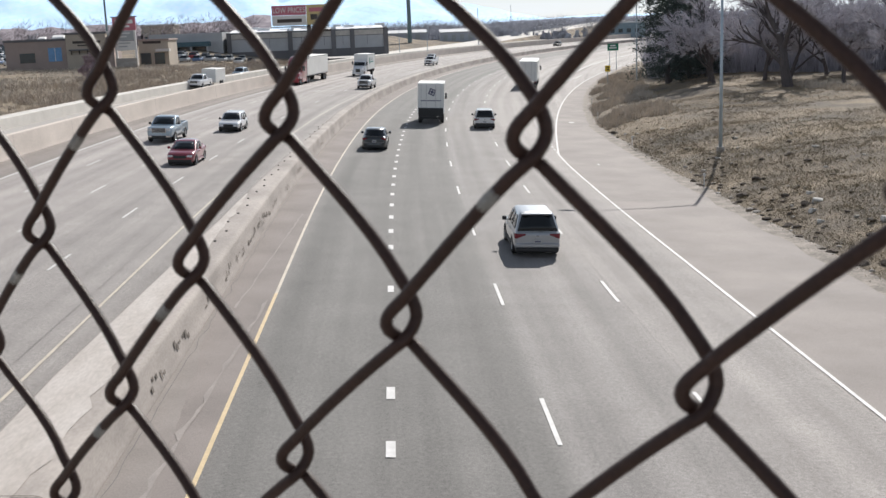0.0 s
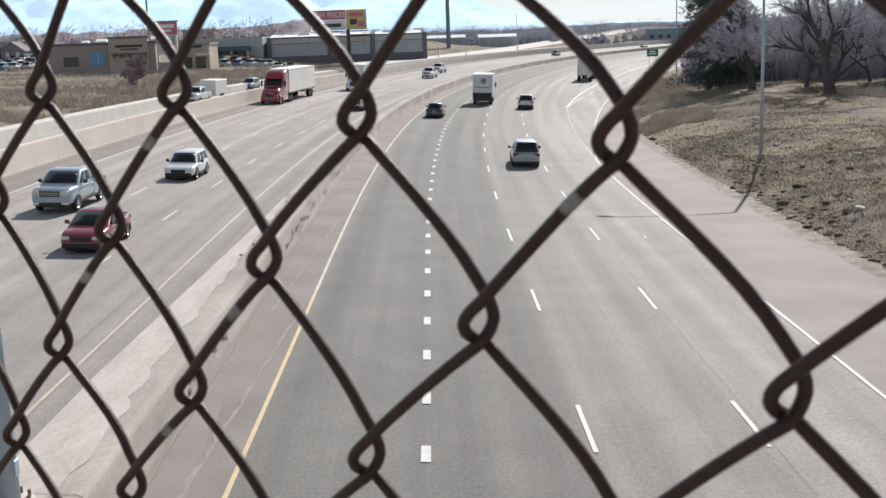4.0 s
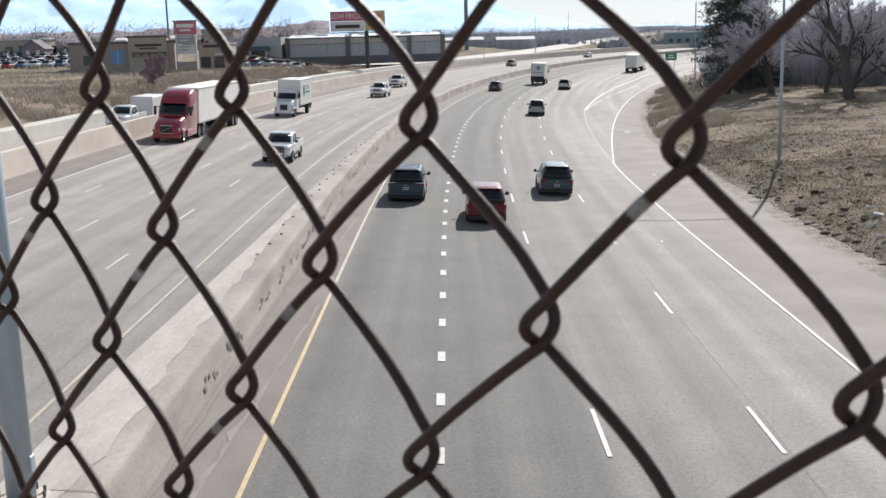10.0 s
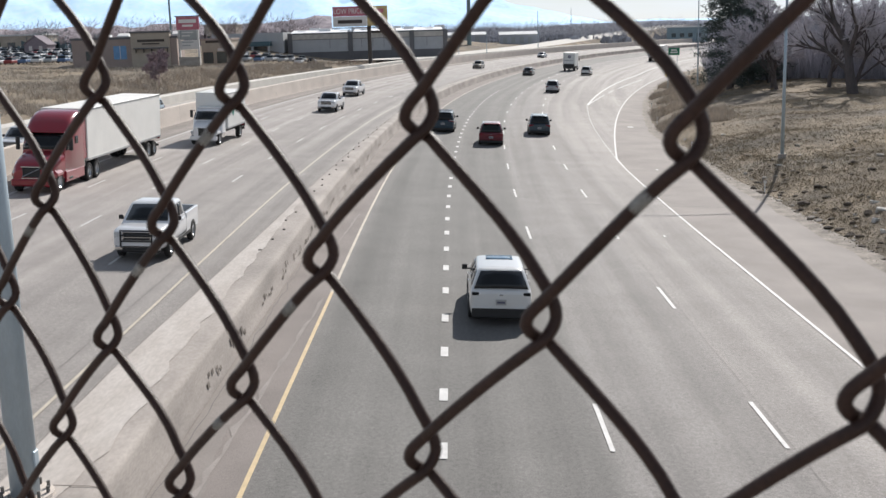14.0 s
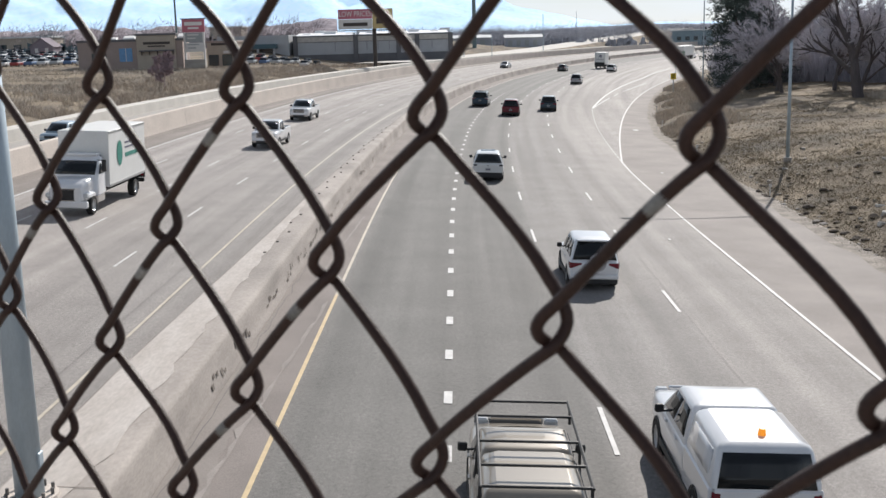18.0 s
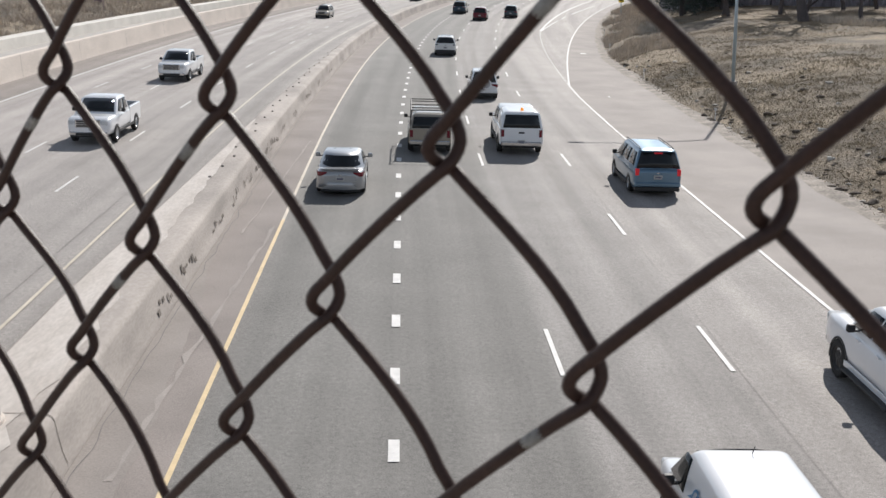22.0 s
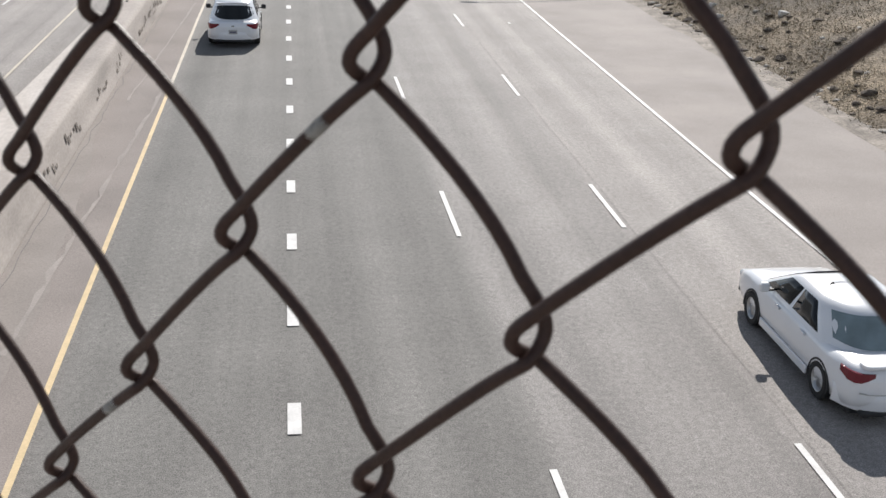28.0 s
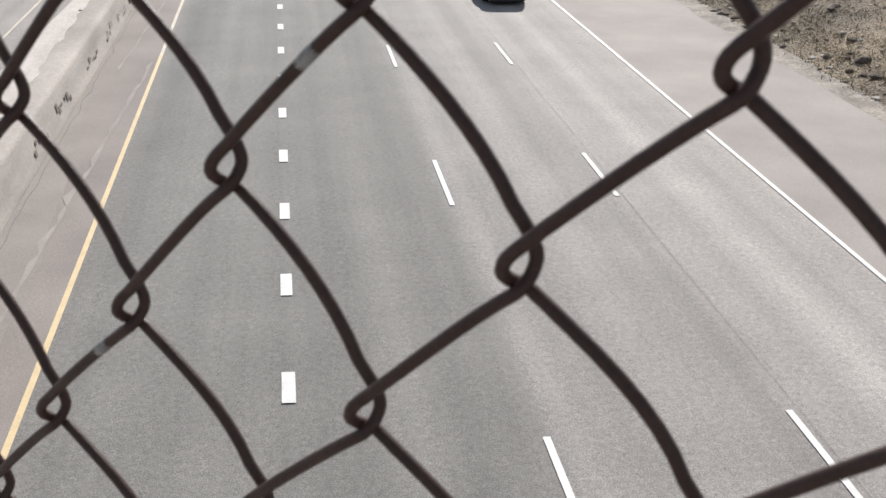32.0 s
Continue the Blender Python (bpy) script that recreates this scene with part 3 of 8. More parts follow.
tagged(ribbon("foot_crack", steps(14, 60, 0.35), lambda s: [(-5.42 + 0.10 * noise.noise((s * 0.9, 1, 5)), 0.03), (-5.405 + 0.10 * noise.noise((s * 0.9, 1, 5)) + 0.02 * abs(noise.noise((s * 2.1, 3, 5))), 0.03)], M["tar"], cap=False), "ragged dark crack along the foot of the median wall", "crack", kind="structure")
for s, u, l, w in ((105.3, 15.6, 0.9, 0.5), (72, 13.4, 0.5, 0.12), (47.6, 9.6, 0.35, 0.1)):
    tagged(ribbon("paint_scrap", [s, s + l], lambda q: [(u - w / 2, 0.024), (u + w / 2, 0.024)], M["white_line"], cap=False), "small pale scrap of paint on the pavement", "road marking", kind="structure")
# dark strip painted where the street lamp's arm throws its shadow across the lanes
tagged(sheet_mesh("tar_crack", [on_road(56.5 + 0.5 * noise.noise((q * 0.5, 1, 1)) + d, 6.5 + q * 0.5, 0.026) for q in range(17) for d in (0, 0.05)], [(2 * q, 2 * q + 1, 2 * q + 3, 2 * q + 2) for q in range(16)], M["tar"]), "thin dark strip painted as the lamp arm's shadow on the outer lanes", "pavement seam", kind="structure")

rnd = random.Random(4)
# brackets on top of the median wall and scars at its foot
M["pale"] = mat("pale_concrete", (0.62, 0.595, 0.555), 0.9, scale=1.4, vary=0.3, contrast=0.25, fine=0.12, bump_scale=14, stretch=(1, 0.35, 1))
M["cap"] = mat("streaked_cap", (0.50, 0.46, 0.425), 0.9, color2=(0.43, 0.388, 0.353), scale=1.5, contrast=0.22, fine=0.12, bump_scale=14, stretch=(1, 0.3, 1))
M["bracket"] = mat("rusty_bracket", (0.33, 0.298, 0.268), 0.8, 0.2, scale=30, vary=0.4)
tagged(ribbon("median_cap", steps(-60, 52, 0.7), lambda s: [(median_top(s) + 0.12, 1.014), (min(-6.05, median_top(s) + 0.16 + 0.2 * abs(noise.noise((s * 0.4, 3, 9))) + (1.2 + 0.4 * noise.noise((s * 0.9, 5, 9))) * max(0.0, min(1, (52 - s) / 30))), 1.014)], M["cap"], cap=False), "bright patchy concrete top of the median wall", "median wall", kind="structure")
k = 0
for s in steps(38, 92, 2.1):
    bm = bmesh.new()
    box(bm, -0.05, 0.05, -0.09, 0.09, 0, 0.05, 0.015)
    o = link("wall_bracket", bm, M["bracket"])
    p = on_road(s, -6.45 + 0.12 * ((k % 3) - 1), 1.0)
    o.matrix_basis = Matrix.Translation(p) @ Matrix.Rotation(-along(s)[2], 4, "Z") @ Matrix.Rotation(BANK, 4, "Y")
    tagged(o, "small dark bracket on top of the median wall", "bracket", "brackets on the median wall")
    k += 1
wall_scars = empty("wall_scars", pose(-5.7, 30, 0.3))
tagged(wall_scars, "dark chipped scars low on the median wall", "stain", kind="structure")
for c0 in (25.1, 28.1, 33, 37, 40, 43.2, 46.3, 49, 52, 58, 64.5, 72, 80, 90):
    for q in range(rnd.randint(4, 9)):
        s = c0 + q * 0.35 + rnd.uniform(-0.1, 0.1)
        l, hh = rnd.uniform(0.06, 0.24), rnd.uniform(0.06, 0.24)
        z = rnd.uniform(0.2, 0.42)
        o = ribbon("scar", [s, s + l], lambda t: [(-5.575 - 0.13 * (z - 0.1) / 0.5, z), (-5.57 - 0.13 * (z + hh - 0.1) / 0.5, z + hh)], M["stain"], cap=False)
        o.parent = wall_scars
        o.matrix_parent_inverse = wall_scars.matrix_basis.inverted()
# joints in the median wall and the side barrier
tagged(ribbon("wall_joint", [17.5, 17.525], lambda t: [(-5.575, 0.1), (-5.655, 0.32), (-5.715, 0.62), (-5.755, 0.87), (-5.795, 0.958), (-5.87, 1.0), (-6.0, 1.018), (-6.7, 1.018)], M["stain"], cap=False), "narrow dark joint across the median wall", "wall joint", kind="structure")
for s in steps(26, 160, 12.2):
    tagged(ribbon("wall_joint", [s, s + 0.03], lambda t: [(-25.685, 0.02), (-25.725, 0.2), (-25.845, 1.5)], M["tar"], cap=False), "narrow dark joint in the pale barrier", "wall joint", kind="structure")

# ---- tall pole on the median ----
pole = tagged(empty("gantry_pole", pose(-6.86, 17.1, 1.32)), "tall blue-grey steel gantry pole bolted to the median", "pole")
v, f = tube([Vector((0, 0, 0.05)), Vector((0, 0, 9.5))], [0.235, 0.215], 24)
sheet_mesh("shaft", v, f, M["steel"], pole, smooth=True)
for nm, r0, z0, z1 in (("base_plate", 0.46, 0.0, 0.06), ("pedestal", 0.56, -0.14, -0.05)):
    v, f = tube([Vector((0, 0, z0)), Vector((0, 0, z1))], r0, 20)
    sheet_mesh(nm, v, f, M["barrier"] if nm == "base_plate" else M["concrete_light"], pole)
v, f = tube([Vector((0, 0, -0.05)), Vector((0, 0, 0.0))], 0.3, 16)
sheet_mesh("grout", v, f, M["gravel"], pole)
for i in range(10):
    a = 2 * math.pi * i / 10
    v, f = tube([Vector((0.38 * math.cos(a), 0.38 * math.sin(a), 0.05)), Vector((0.38 * math.cos(a), 0.38 * math.sin(a), 0.17))], 0.03, 6)
    sheet_mesh("anchor_bolt", v, f, M["tar"], pole)
block_bm = bmesh.new()
box(block_bm, 0.2, 0.25, -0.1, 0.1, 0.5, 0.8, 0.02)
link("hand_hole_cover", block_bm, M["steel"], pole)

# ---- roadside light pole with its long arm ----
lp = Vector((21.3, 70.0, 0.0))
lp.z = ground_height(lp.x, lp.y) - 0.05
light_pole = tagged(empty("street_lamp", Matrix.Translation(lp)), "grey steel street lamp with a long curved arm", "street lamp")
v, f = tube([Vector((0, 0, 0)), Vector((0, 0, 10.6))], [0.12, 0.075], 12)
sheet_mesh("shaft", v, f, M["steel"], light_pole, smooth=True)
v, f = tube([Vector((0, 0, 0)), Vector((0, 0, 0.35))], 0.26, 12)
sheet_mesh("footing", v, f, M["concrete"], light_pole)
v, f = tube([Vector((-q, -0.1 * q, 10.55 + 1.0 * math.sin(min(1, q / 4.5) * 1.4))) for q in (0, 0.6, 1.4, 2.4, 3.5, 4.6, 5.6, 6.2)], [0.07, 0.066, 0.06, 0.055, 0.05, 0.045, 0.04, 0.04], 8)
sheet_mesh("arm", v, f, M["steel"], light_pole, smooth=True)
bm = bmesh.new()
box(bm, -6.9, -6.1, -0.78, -0.48, 11.47, 11.6, 0.04)
link("lamp_head", bm, M["steel"], light_pole)


def far_pole(x, y, top, r, label="slim grey lamp pole in the distance", arm=0.0):
    z = ground_height(x, y) - 0.1
    th = tagged(empty("lamp_pole", pose(x, y, z)), label, "pole", "distant poles")
    v, f = tube([Vector((0, 0, 0)), Vector((0, 0, top - z))], [r, r * 0.7], 10)
    sheet_mesh("shaft", v, f, M["steel"], th)
    if arm:
        for sd in (1, -1):
            v, f = tube([Vector((0, 0, top - z - 0.1)), Vector((sd * arm * 0.6, 0, top - z + 0.3)), Vector((sd * arm, 0, top - z + 0.35))], r * 0.5, 6)
            sheet_mesh("arm", v, f, M["steel"], th)
    return th


far_pole(33.5, 150, 12.2, 0.10)
M["mast"] = mat("teal_grey_mast", (0.15, 0.21, 0.22), 0.6, scale=2, vary=0.2)
mast = far_pole(7.2, 410, 30, 0.85, "thick tall teal-grey mast beside the freeway")
mast.children[0].data.materials[0] = M["mast"]
far_pole(30, 380, 14.5, 0.16)
far_pole(66, 610, 19, 0.16)
tall = far_pole(-52.5, 212, 30, 0.2, "very tall slim sign mast behind a shop")
tall.children[0].data.materials[0] = M["mast"]
for x, y, top in ((10, 300, 8), (2.5, 300, 8.5), (-12, 330, 11)):
    far_pole(x, y, top, 0.1)

# ---- signs ----
M["sign_green"] = mat("sign_green", (0.01, 0.17, 0.09), 0.5, scale=3, vary=0.15)
M["board_yellow"] = mat("faded_board", (0.60, 0.47, 0.22), 0.6, scale=1, vary=0.3)
M["sign_yellow"] = mat("sign_yellow", (0.72, 0.52, 0.02), 0.5, scale=3, vary=0.15)
M["sign_red"] = mat("sign_red", (0.50, 0.15, 0.20), 0.5, scale=1, vary=0.15)
M["sign_white"] = mat("sign_white", (0.68, 0.66, 0.64), 0.6, scale=1, vary=0.12)
M["sign_grey"] = mat("sign_grey", (0.36, 0.38, 0.38), 0.6, scale=1, vary=0.15)
M["bar_dark"] = mat("writing_dark", (0.06, 0.05, 0.045), 0.7, scale=1, vary=0.2)
M["bar_white"] = mat("writing_white", (0.75, 0.74, 0.72), 0.7, scale=1, vary=0.1)


def panel(name, x0, x1, y, z0, z1, material, parent, depth=0.1, label=""):
    bm = bmesh.new()
    box(bm, x0, x1, y - depth / 2, y + depth / 2, z0, z1, min(0.02, depth / 4))
    return link(name, bm, material, parent, label)


def road_sign(x, y, zc, w, h, material, label, bars, posts=1, color="bar_white"):
    z = ground_height(x, y)
    th = tagged(empty("road_sign", pose(x, y, z)), label, "sign")
    c = zc - z
    for i in range(posts):
        px = 0 if posts == 1 else (i - 0.5) * w * 0.6
        v, f = tube([Vector((px, 0.08, -0.1)), Vector((px, 0.08, c + h * 0.4))], 0.06, 6)
        sheet_mesh("post", v, f, M["steel"], th)
    pn = panel("sign_panel", -w / 2, w / 2, 0, c - h / 2, c + h / 2, material, th, 0.05)
    for bx, bz, bw, bh in bars:
        panel("writing_bar", bx * w - bw * w / 2, bx * w + bw * w / 2, -0.032, c + bz * h - bh * h / 2, c + bz * h + bh * h / 2, M[color], pn, 0.012)
    return th


road_sign(46.0, 229, 3.3, 2.3, 1.45, M["sign_green"], "green exit sign beside the ramp", ((0, 0.2, 0.5, 0.18), (0, -0.12, 0.65, 0.18)), 2)
road_sign(30.5, 155, 2.1, 0.75, 0.85, M["sign_yellow"], "yellow advisory sign on a post beside the ramp", ((0, 0.2, 0.6, 0.16), (0, -0.15, 0.5, 0.2)), 1, "bar_dark")

# billboard
BB = Vector((-19.6, 230, 0))
BB.z = ground_height(BB.x, BB.y)
bb = tagged(empty("billboard", Matrix.Translation(BB)), "roadside billboard, half red and white, half yellow, on one pole", "billboard")
v, f = tube([Vector((3.3, 0.4, 0)), Vector((3.3, 0.4, 10.2 - BB.z))], 0.42, 12)
sheet_mesh("pole", v, f, M["bar_dark"], bb)
zt, zb_ = 14.2 - BB.z, 10.2 - BB.z
for x0, x1, z0, z1, m, lb in ((-4.0, 2.95, (zt + zb_) / 2 + 0.05, zt, "sign_red", "red upper board"), (-4.0, 2.95, zb_, (zt + zb_) / 2, "sign_white", "white lower board"), (3.0, 7.2, zb_, zt, "board_yellow", "faded yellow board")):
    panel("board", x0, x1, 0, z0, z1, M[m], bb, 0.3, lb)
panel("catwalk", -4.2, 7.4, -0.3, zb_ - 0.35, zb_ - 0.2, M["bar_dark"], bb, 0.8)


def words(text, size, m, material, parent, name="writing"):
    cu = bpy.data.curves.new(name, "FONT")
    cu.body, cu.size, cu.extrude, cu.align_x, cu.align_y = text, size, 0.02, "CENTER", "CENTER"
    tmp = bpy.data.objects.new(name, cu)
    scene.collection.objects.link(tmp)
    me = bpy.data.meshes.new_from_object(tmp.evaluated_get(bpy.context.evaluated_depsgraph_get()))
    bpy.data.objects.remove(tmp)
    me.materials.append(material)
    o = new(name, me)
    o.parent = parent
    o.matrix_basis = m
    return o


words("LOW PRICES", 1.5, pose(-0.55, -0.2, (zt * 3 + zb_) / 4, 90, 0, 0) @ Matrix.Diagonal((0.78, 1, 1, 1)), M["bar_white"], bb)
panel("writing_bar", -3.0, 2.0, -0.17, zb_ + 0.6, zb_ + 1.3, M["bar_dark"], bb, 0.05)
for x0, x1, z0, z1, m in ((3.6, 6.4, 2.6, 3.4, "sign_red"), (3.8, 5.2, 1.0, 2.1, "bar_dark"), (5.5, 6.8, 0.6, 1.6, "sign_red")):
    panel("picture_patch", x0, x1, -0.17, zb_ + z0, zb_ + z1, M[m], bb, 0.05)

# pylon sign
PY = Vector((-47.6, 205, 0))
PY.z = ground_height(PY.x, PY.y)
py = tagged(empty("pylon_sign", Matrix.Translation(PY)), "tall shop pylon sign with a red top panel", "sign")
zt = 12.8 - PY.z
for sd in (-1, 1):
    panel("leg", sd * 1.75 - 0.16, sd * 1.75 + 0.16, 0, -0.2, zt - 2.5, M["sign_white"], py, 0.5)
panel("cap", -2.3, 2.3, 0, zt - 0.16, zt, M["bar_dark"], py, 0.8)
head = panel("red_panel", -2.05, 2.05, 0, zt - 2.5, zt - 0.18, M["sign_red"], py, 0.5)
panel("writing_bar", -1.6, 1.6, -0.27, zt - 1.3, zt - 0.65, M["bar_white"], head, 0.04)
panel("writing_bar", -1.0, 1.0, -0.27, zt - 1.95, zt - 1.6, M["bar_white"], head, 0.04)
for i in range(2):
    sp = panel("shop_panel", -1.58, 1.58, 0, zt - 4.3 - 1.75 * i, zt - 2.65 - 1.75 * i, M["sign_grey"] if i == 0 else M["sign_white"], py, 0.4)
    for z, x1 in ((3.1, 0.9), (3.7, 0.3)):
        panel("writing_bar", -1.2, x1, -0.22, zt - z - 1.75 * i, zt - z + 0.22 - 1.75 * i, M["sign_grey"] if i else M["sign_white"], sp, 0.04)
panel("plinth", -1.9, 1.9, 0, -0.2, 1.6, M["concrete"], py, 1.2)

# ---- buildings ----
M["brown_wall"] = mat("brown_stucco", (0.36, 0.29, 0.26), 0.9, scale=0.5, vary=0.2, fine=0.1, bump_scale=8)
M["tan_wall"] = mat("tan_stucco", (0.46, 0.40, 0.33), 0.9, scale=0.5, vary=0.2, fine=0.1, bump_scale=8)
M["grey_wall"] = mat("grey_block_wall", (0.43, 0.44, 0.455), 0.9, scale=0.4, vary=0.15, fine=0.08, bump_scale=6)
M["dark_wall"] = mat("dark_block_wall", (0.15, 0.148, 0.155), 0.9, scale=0.4, vary=0.2, fine=0.1, bump_scale=6)
M["roof"] = mat("white_membrane_roof", (0.66, 0.67, 0.68), 0.8, scale=0.3, vary=0.2)
M["window"] = mat("shop_window", (0.03, 0.05, 0.06), 0.1, scale=1, vary=0.3, spec=0.6)
M["blue_poster"] = mat("blue_window_film", (0.12, 0.30, 0.55), 0.3, scale=2, vary=0.3)


def box_part(name, x0, x1, y0, y1, z0, z1, material, parent, bevel=0.03, label=""):
    bm = bmesh.new()
    box(bm, x0, x1, y0, y1, z0, z1, bevel)
    return link(name, bm, material, parent, label)


g0 = ground_height(-58, 205)
rest = tagged(empty("restaurant", pose(-58, 203, g0, 0, 0, 8)), "low brown stucco restaurant with a tan sign band", "building")
H0 = 9.3 - g0
box_part("wall", -10.2, 8.4, 0, 14, -1, H0 - 0.4, M["brown_wall"], rest)
box_part("parapet", -10.4, 8.6, -0.12, 14.2, H0 - 0.4, H0, M["dark_wall"], rest)
box_part("sign_wall", 0.3, 7.2, -0.5, 3, -1, H0 + 0.6, M["tan_wall"], rest)
box_part("sign_cap", 0.1, 7.4, -0.65, 3.1, H0 + 0.6, H0 + 0.95, M["dark_wall"], rest)
sb = box_part("sign_band", 0.8, 6.8, -0.62, -0.48, H0 - 1.6, H0 + 0.2, M["tan_wall"], rest, 0.02, "pale sign band")
box_part("writing_bar", 1.5, 6.3, -0.66, -0.6, H0 - 1.0, H0 - 0.55, M["bar_dark"], sb, 0.005)
box_part("writing_bar", 2.3, 5.4, -0.66, -0.6, H0 - 1.45, H0 - 1.2, M["bar_dark"], sb, 0.005)
aw = box_part("awning", 0.8, 7.0, -1.3, -0.5, H0 - 2.25, H0 - 2.0, M["dark_wall"], rest)
for i in range(5):
    box_part("bracket", 1.1 + 1.4 * i, 1.25 + 1.4 * i, -1.0, -0.5, H0 - 2.9, H0 - 2.25, M["bar_dark"], aw)
box_part("window", -2.9, -0.6, -0.06, 0.1, 1.3, 3.7, M["blue_poster"], rest, 0.01, "blue-filmed shop window")
for xw in (-1.78,):
    box_part("window_post", xw, xw + 0.1, -0.09, 0.0, 1.3, 3.7, M["sign_white"], rest, 0.005)
box_part("window", -7.8, -5.2, -0.06, 0.1, 1.2, 2.9, M["window"], rest, 0.01)
for x, y, w_, h_ in ((-3, 6, 2.2, 0.7), (-0.6, 8, 1.6, 0.9), (7.0, 6, 1.3, 0.9), (-6, 9, 1.4, 0.5)):
    bm = bmesh.new()
    box(bm, x, x + w_, y, y + 2, H0 - 0.4, H0 + h_, 0.1)
    for q in bm.verts:
        if q.co.z > H0 and q.co.y < y + 0.8:
            q.co.z -= h_ * 0.6
    link("roof_unit", bm, M["bar_white"], rest)

g1 = ground_height(-43, 215)
shop = tagged(empty("corner_shop", pose(-46.3, 222, g1)), "tan shopfront with a cream awning", "building")
box_part("wall", -2.9, 2.9, 0, 9, -1, 8.2 - g1, M["tan_wall"], shop)
box_part("parapet", -3.1, 3.1, -0.15, 9.2, 8.2 - g1, 8.6 - g1, M["brown_wall"], shop)
for i in range(2):
    box_part("window", -2.6 + 2.7 * i, -0.6 + 2.7 * i, -0.06, 0.1, 0.6, 2.8, M["window"], shop, 0.01)
box_part("awning", 0.6, 3.3, -1.4, 0, 3.0, 3.5, M["sign_white"], shop)
box_part("writing_bar", -2.0, 1.5, -0.1, 0.0, 4.6, 5.2, M["bar_dark"], shop, 0.005)

g2 = ground_height(-30, 300)
store = tagged(empty("supermarket", pose(-28, 300, g2, 0, 0, 3)), "long low grey block supermarket with dark pilasters", "building")
H1 = 8.9 - g2
box_part("wall", -15, 27.5, 0, 40, -1, H1, M["grey_wall"], store)
box_part("base_band", -15.1, 27.6, -0.15, 0.1, -1, 2.0, M["dark_wall"], store)
box_part("roof_edge", -15.1, 27.6, -0.2, 40.2, H1, H1 + 0.25, M["dark_wall"], store)
box_part("upper_strip", -15.05, 27.55, -0.08, 0.06, H1 - 1.35, H1 - 0.1, M["concrete_light"], store, 0.01, "pale strip below the roof edge")
box_part("string_course", -15.08, 27.58, -0.12, 0.06, H1 - 1.5, H1 - 1.36, M["dark_wall"], store, 0.01)
box_part("writing_bar", 7.0, 12.4, -0.5, -0.2, H1 - 0.1, H1 + 0.5, M["bar_dark"], store, 0.02)
M["membrane"] = mat("white_roof_sheet", (0.84, 0.85, 0.86), 0.7, scale=0.3, vary=0.12)
for x0, x1 in ((-14.5, 0.6), (2.4, 12.4), (13.8, 26.4)):
    quad_roof = bmesh.new()
    box(quad_roof, x0, x1, 1.0, 11.0, 0.0, 0.2, 0.02, Matrix.Translation((0, 0, H1 + 0.1)) @ Matrix.Rotation(radians(4), 4, "X"))
    link("roof_sheet", quad_roof, M["membrane"], store, "sunlit white roof sheet")
for x in (-14.6, 1.5, 13.0, 18.0, 27.0):
    box_part("pilaster", x - 0.6, x + 0.6, -0.45, 0.2, -1, H1 + 0.35, M["dark_wall"], store)
for x in (-4, 4.5, 7.5, 10.5, 15.5, 22):
    box_part("control_joint", x - 0.05, x + 0.05, -0.03, 0.05, 2.9, H1, M["dark_wall"], store, 0.0)
for i in range(14):
    x = -13 + 2.9 * i
    box_part("roof_unit", x, x + 2.2 + (i % 3) * 0.5, 6 + (i % 2) * 5, 10 + (i % 2) * 5, H1, H1 + 0.9 + 0.25 * (i * 7 % 4), M["membrane"], store)
wing = tagged(empty("store_entrance", pose(-54, 297, g2)), "store entrance wing with a teal glass canopy", "building")
box_part("wall", -9, 10, 0, 20, -1, 9.6 - g2, M["grey_wall"], wing)
M["teal"] = mat("teal_metal", (0.04, 0.10, 0.13), 0.4, scale=1, vary=0.2)
box_part("canopy", -7, 7, -3.5, 0.2, 4.0, 5.2, M["teal"], wing)
box_part("entrance_glass", -6, 6, -0.1, 0.1, 0, 3.9, M["window"], wing, 0.01)
for x in (-6.5, -2.2, 2.2, 6.5):
    box_part("canopy_post", x - 0.25, x + 0.25, -3.4, -2.9, -0.5, 4.0, M["grey_wall"], wing)
for x0, x1, y, d_ in ((-150, -122, 450, 14), (-150, -128, 350, 16), (-92, -80, 420, 12), (-175, -160, 330, 12)):
    gz = ground_height((x0 + x1) / 2, y)
    bl = tagged(empty("far_building", pose((x0 + x1) / 2, y, gz)), "pale low building among far trees", "building", "far buildings")
    w_ = (x1 - x0) / 2
    hh = 4.5 + (abs(x0) % 3)
    box_part("wall", -w_, w_, 0, d_, -1, hh, M["sign_white"] if int(abs(x0)) % 2 else M["tan_wall"], bl)
    rf = box_part("roof", -w_ - 0.4, w_ + 0.4, -0.4, d_ + 0.4, hh, hh + 0.5, M["dark_wall"] if int(abs(x0)) % 2 else M["roof"], bl)
    for i in range(4):
        box_part("window", -w_ * 0.8 + i * w_ * 0.42, -w_ * 0.8 + i * w_ * 0.42 + w_ * 0.22, -0.06, 0.1, 1.0, 2.6, M["window"], bl, 0.01)

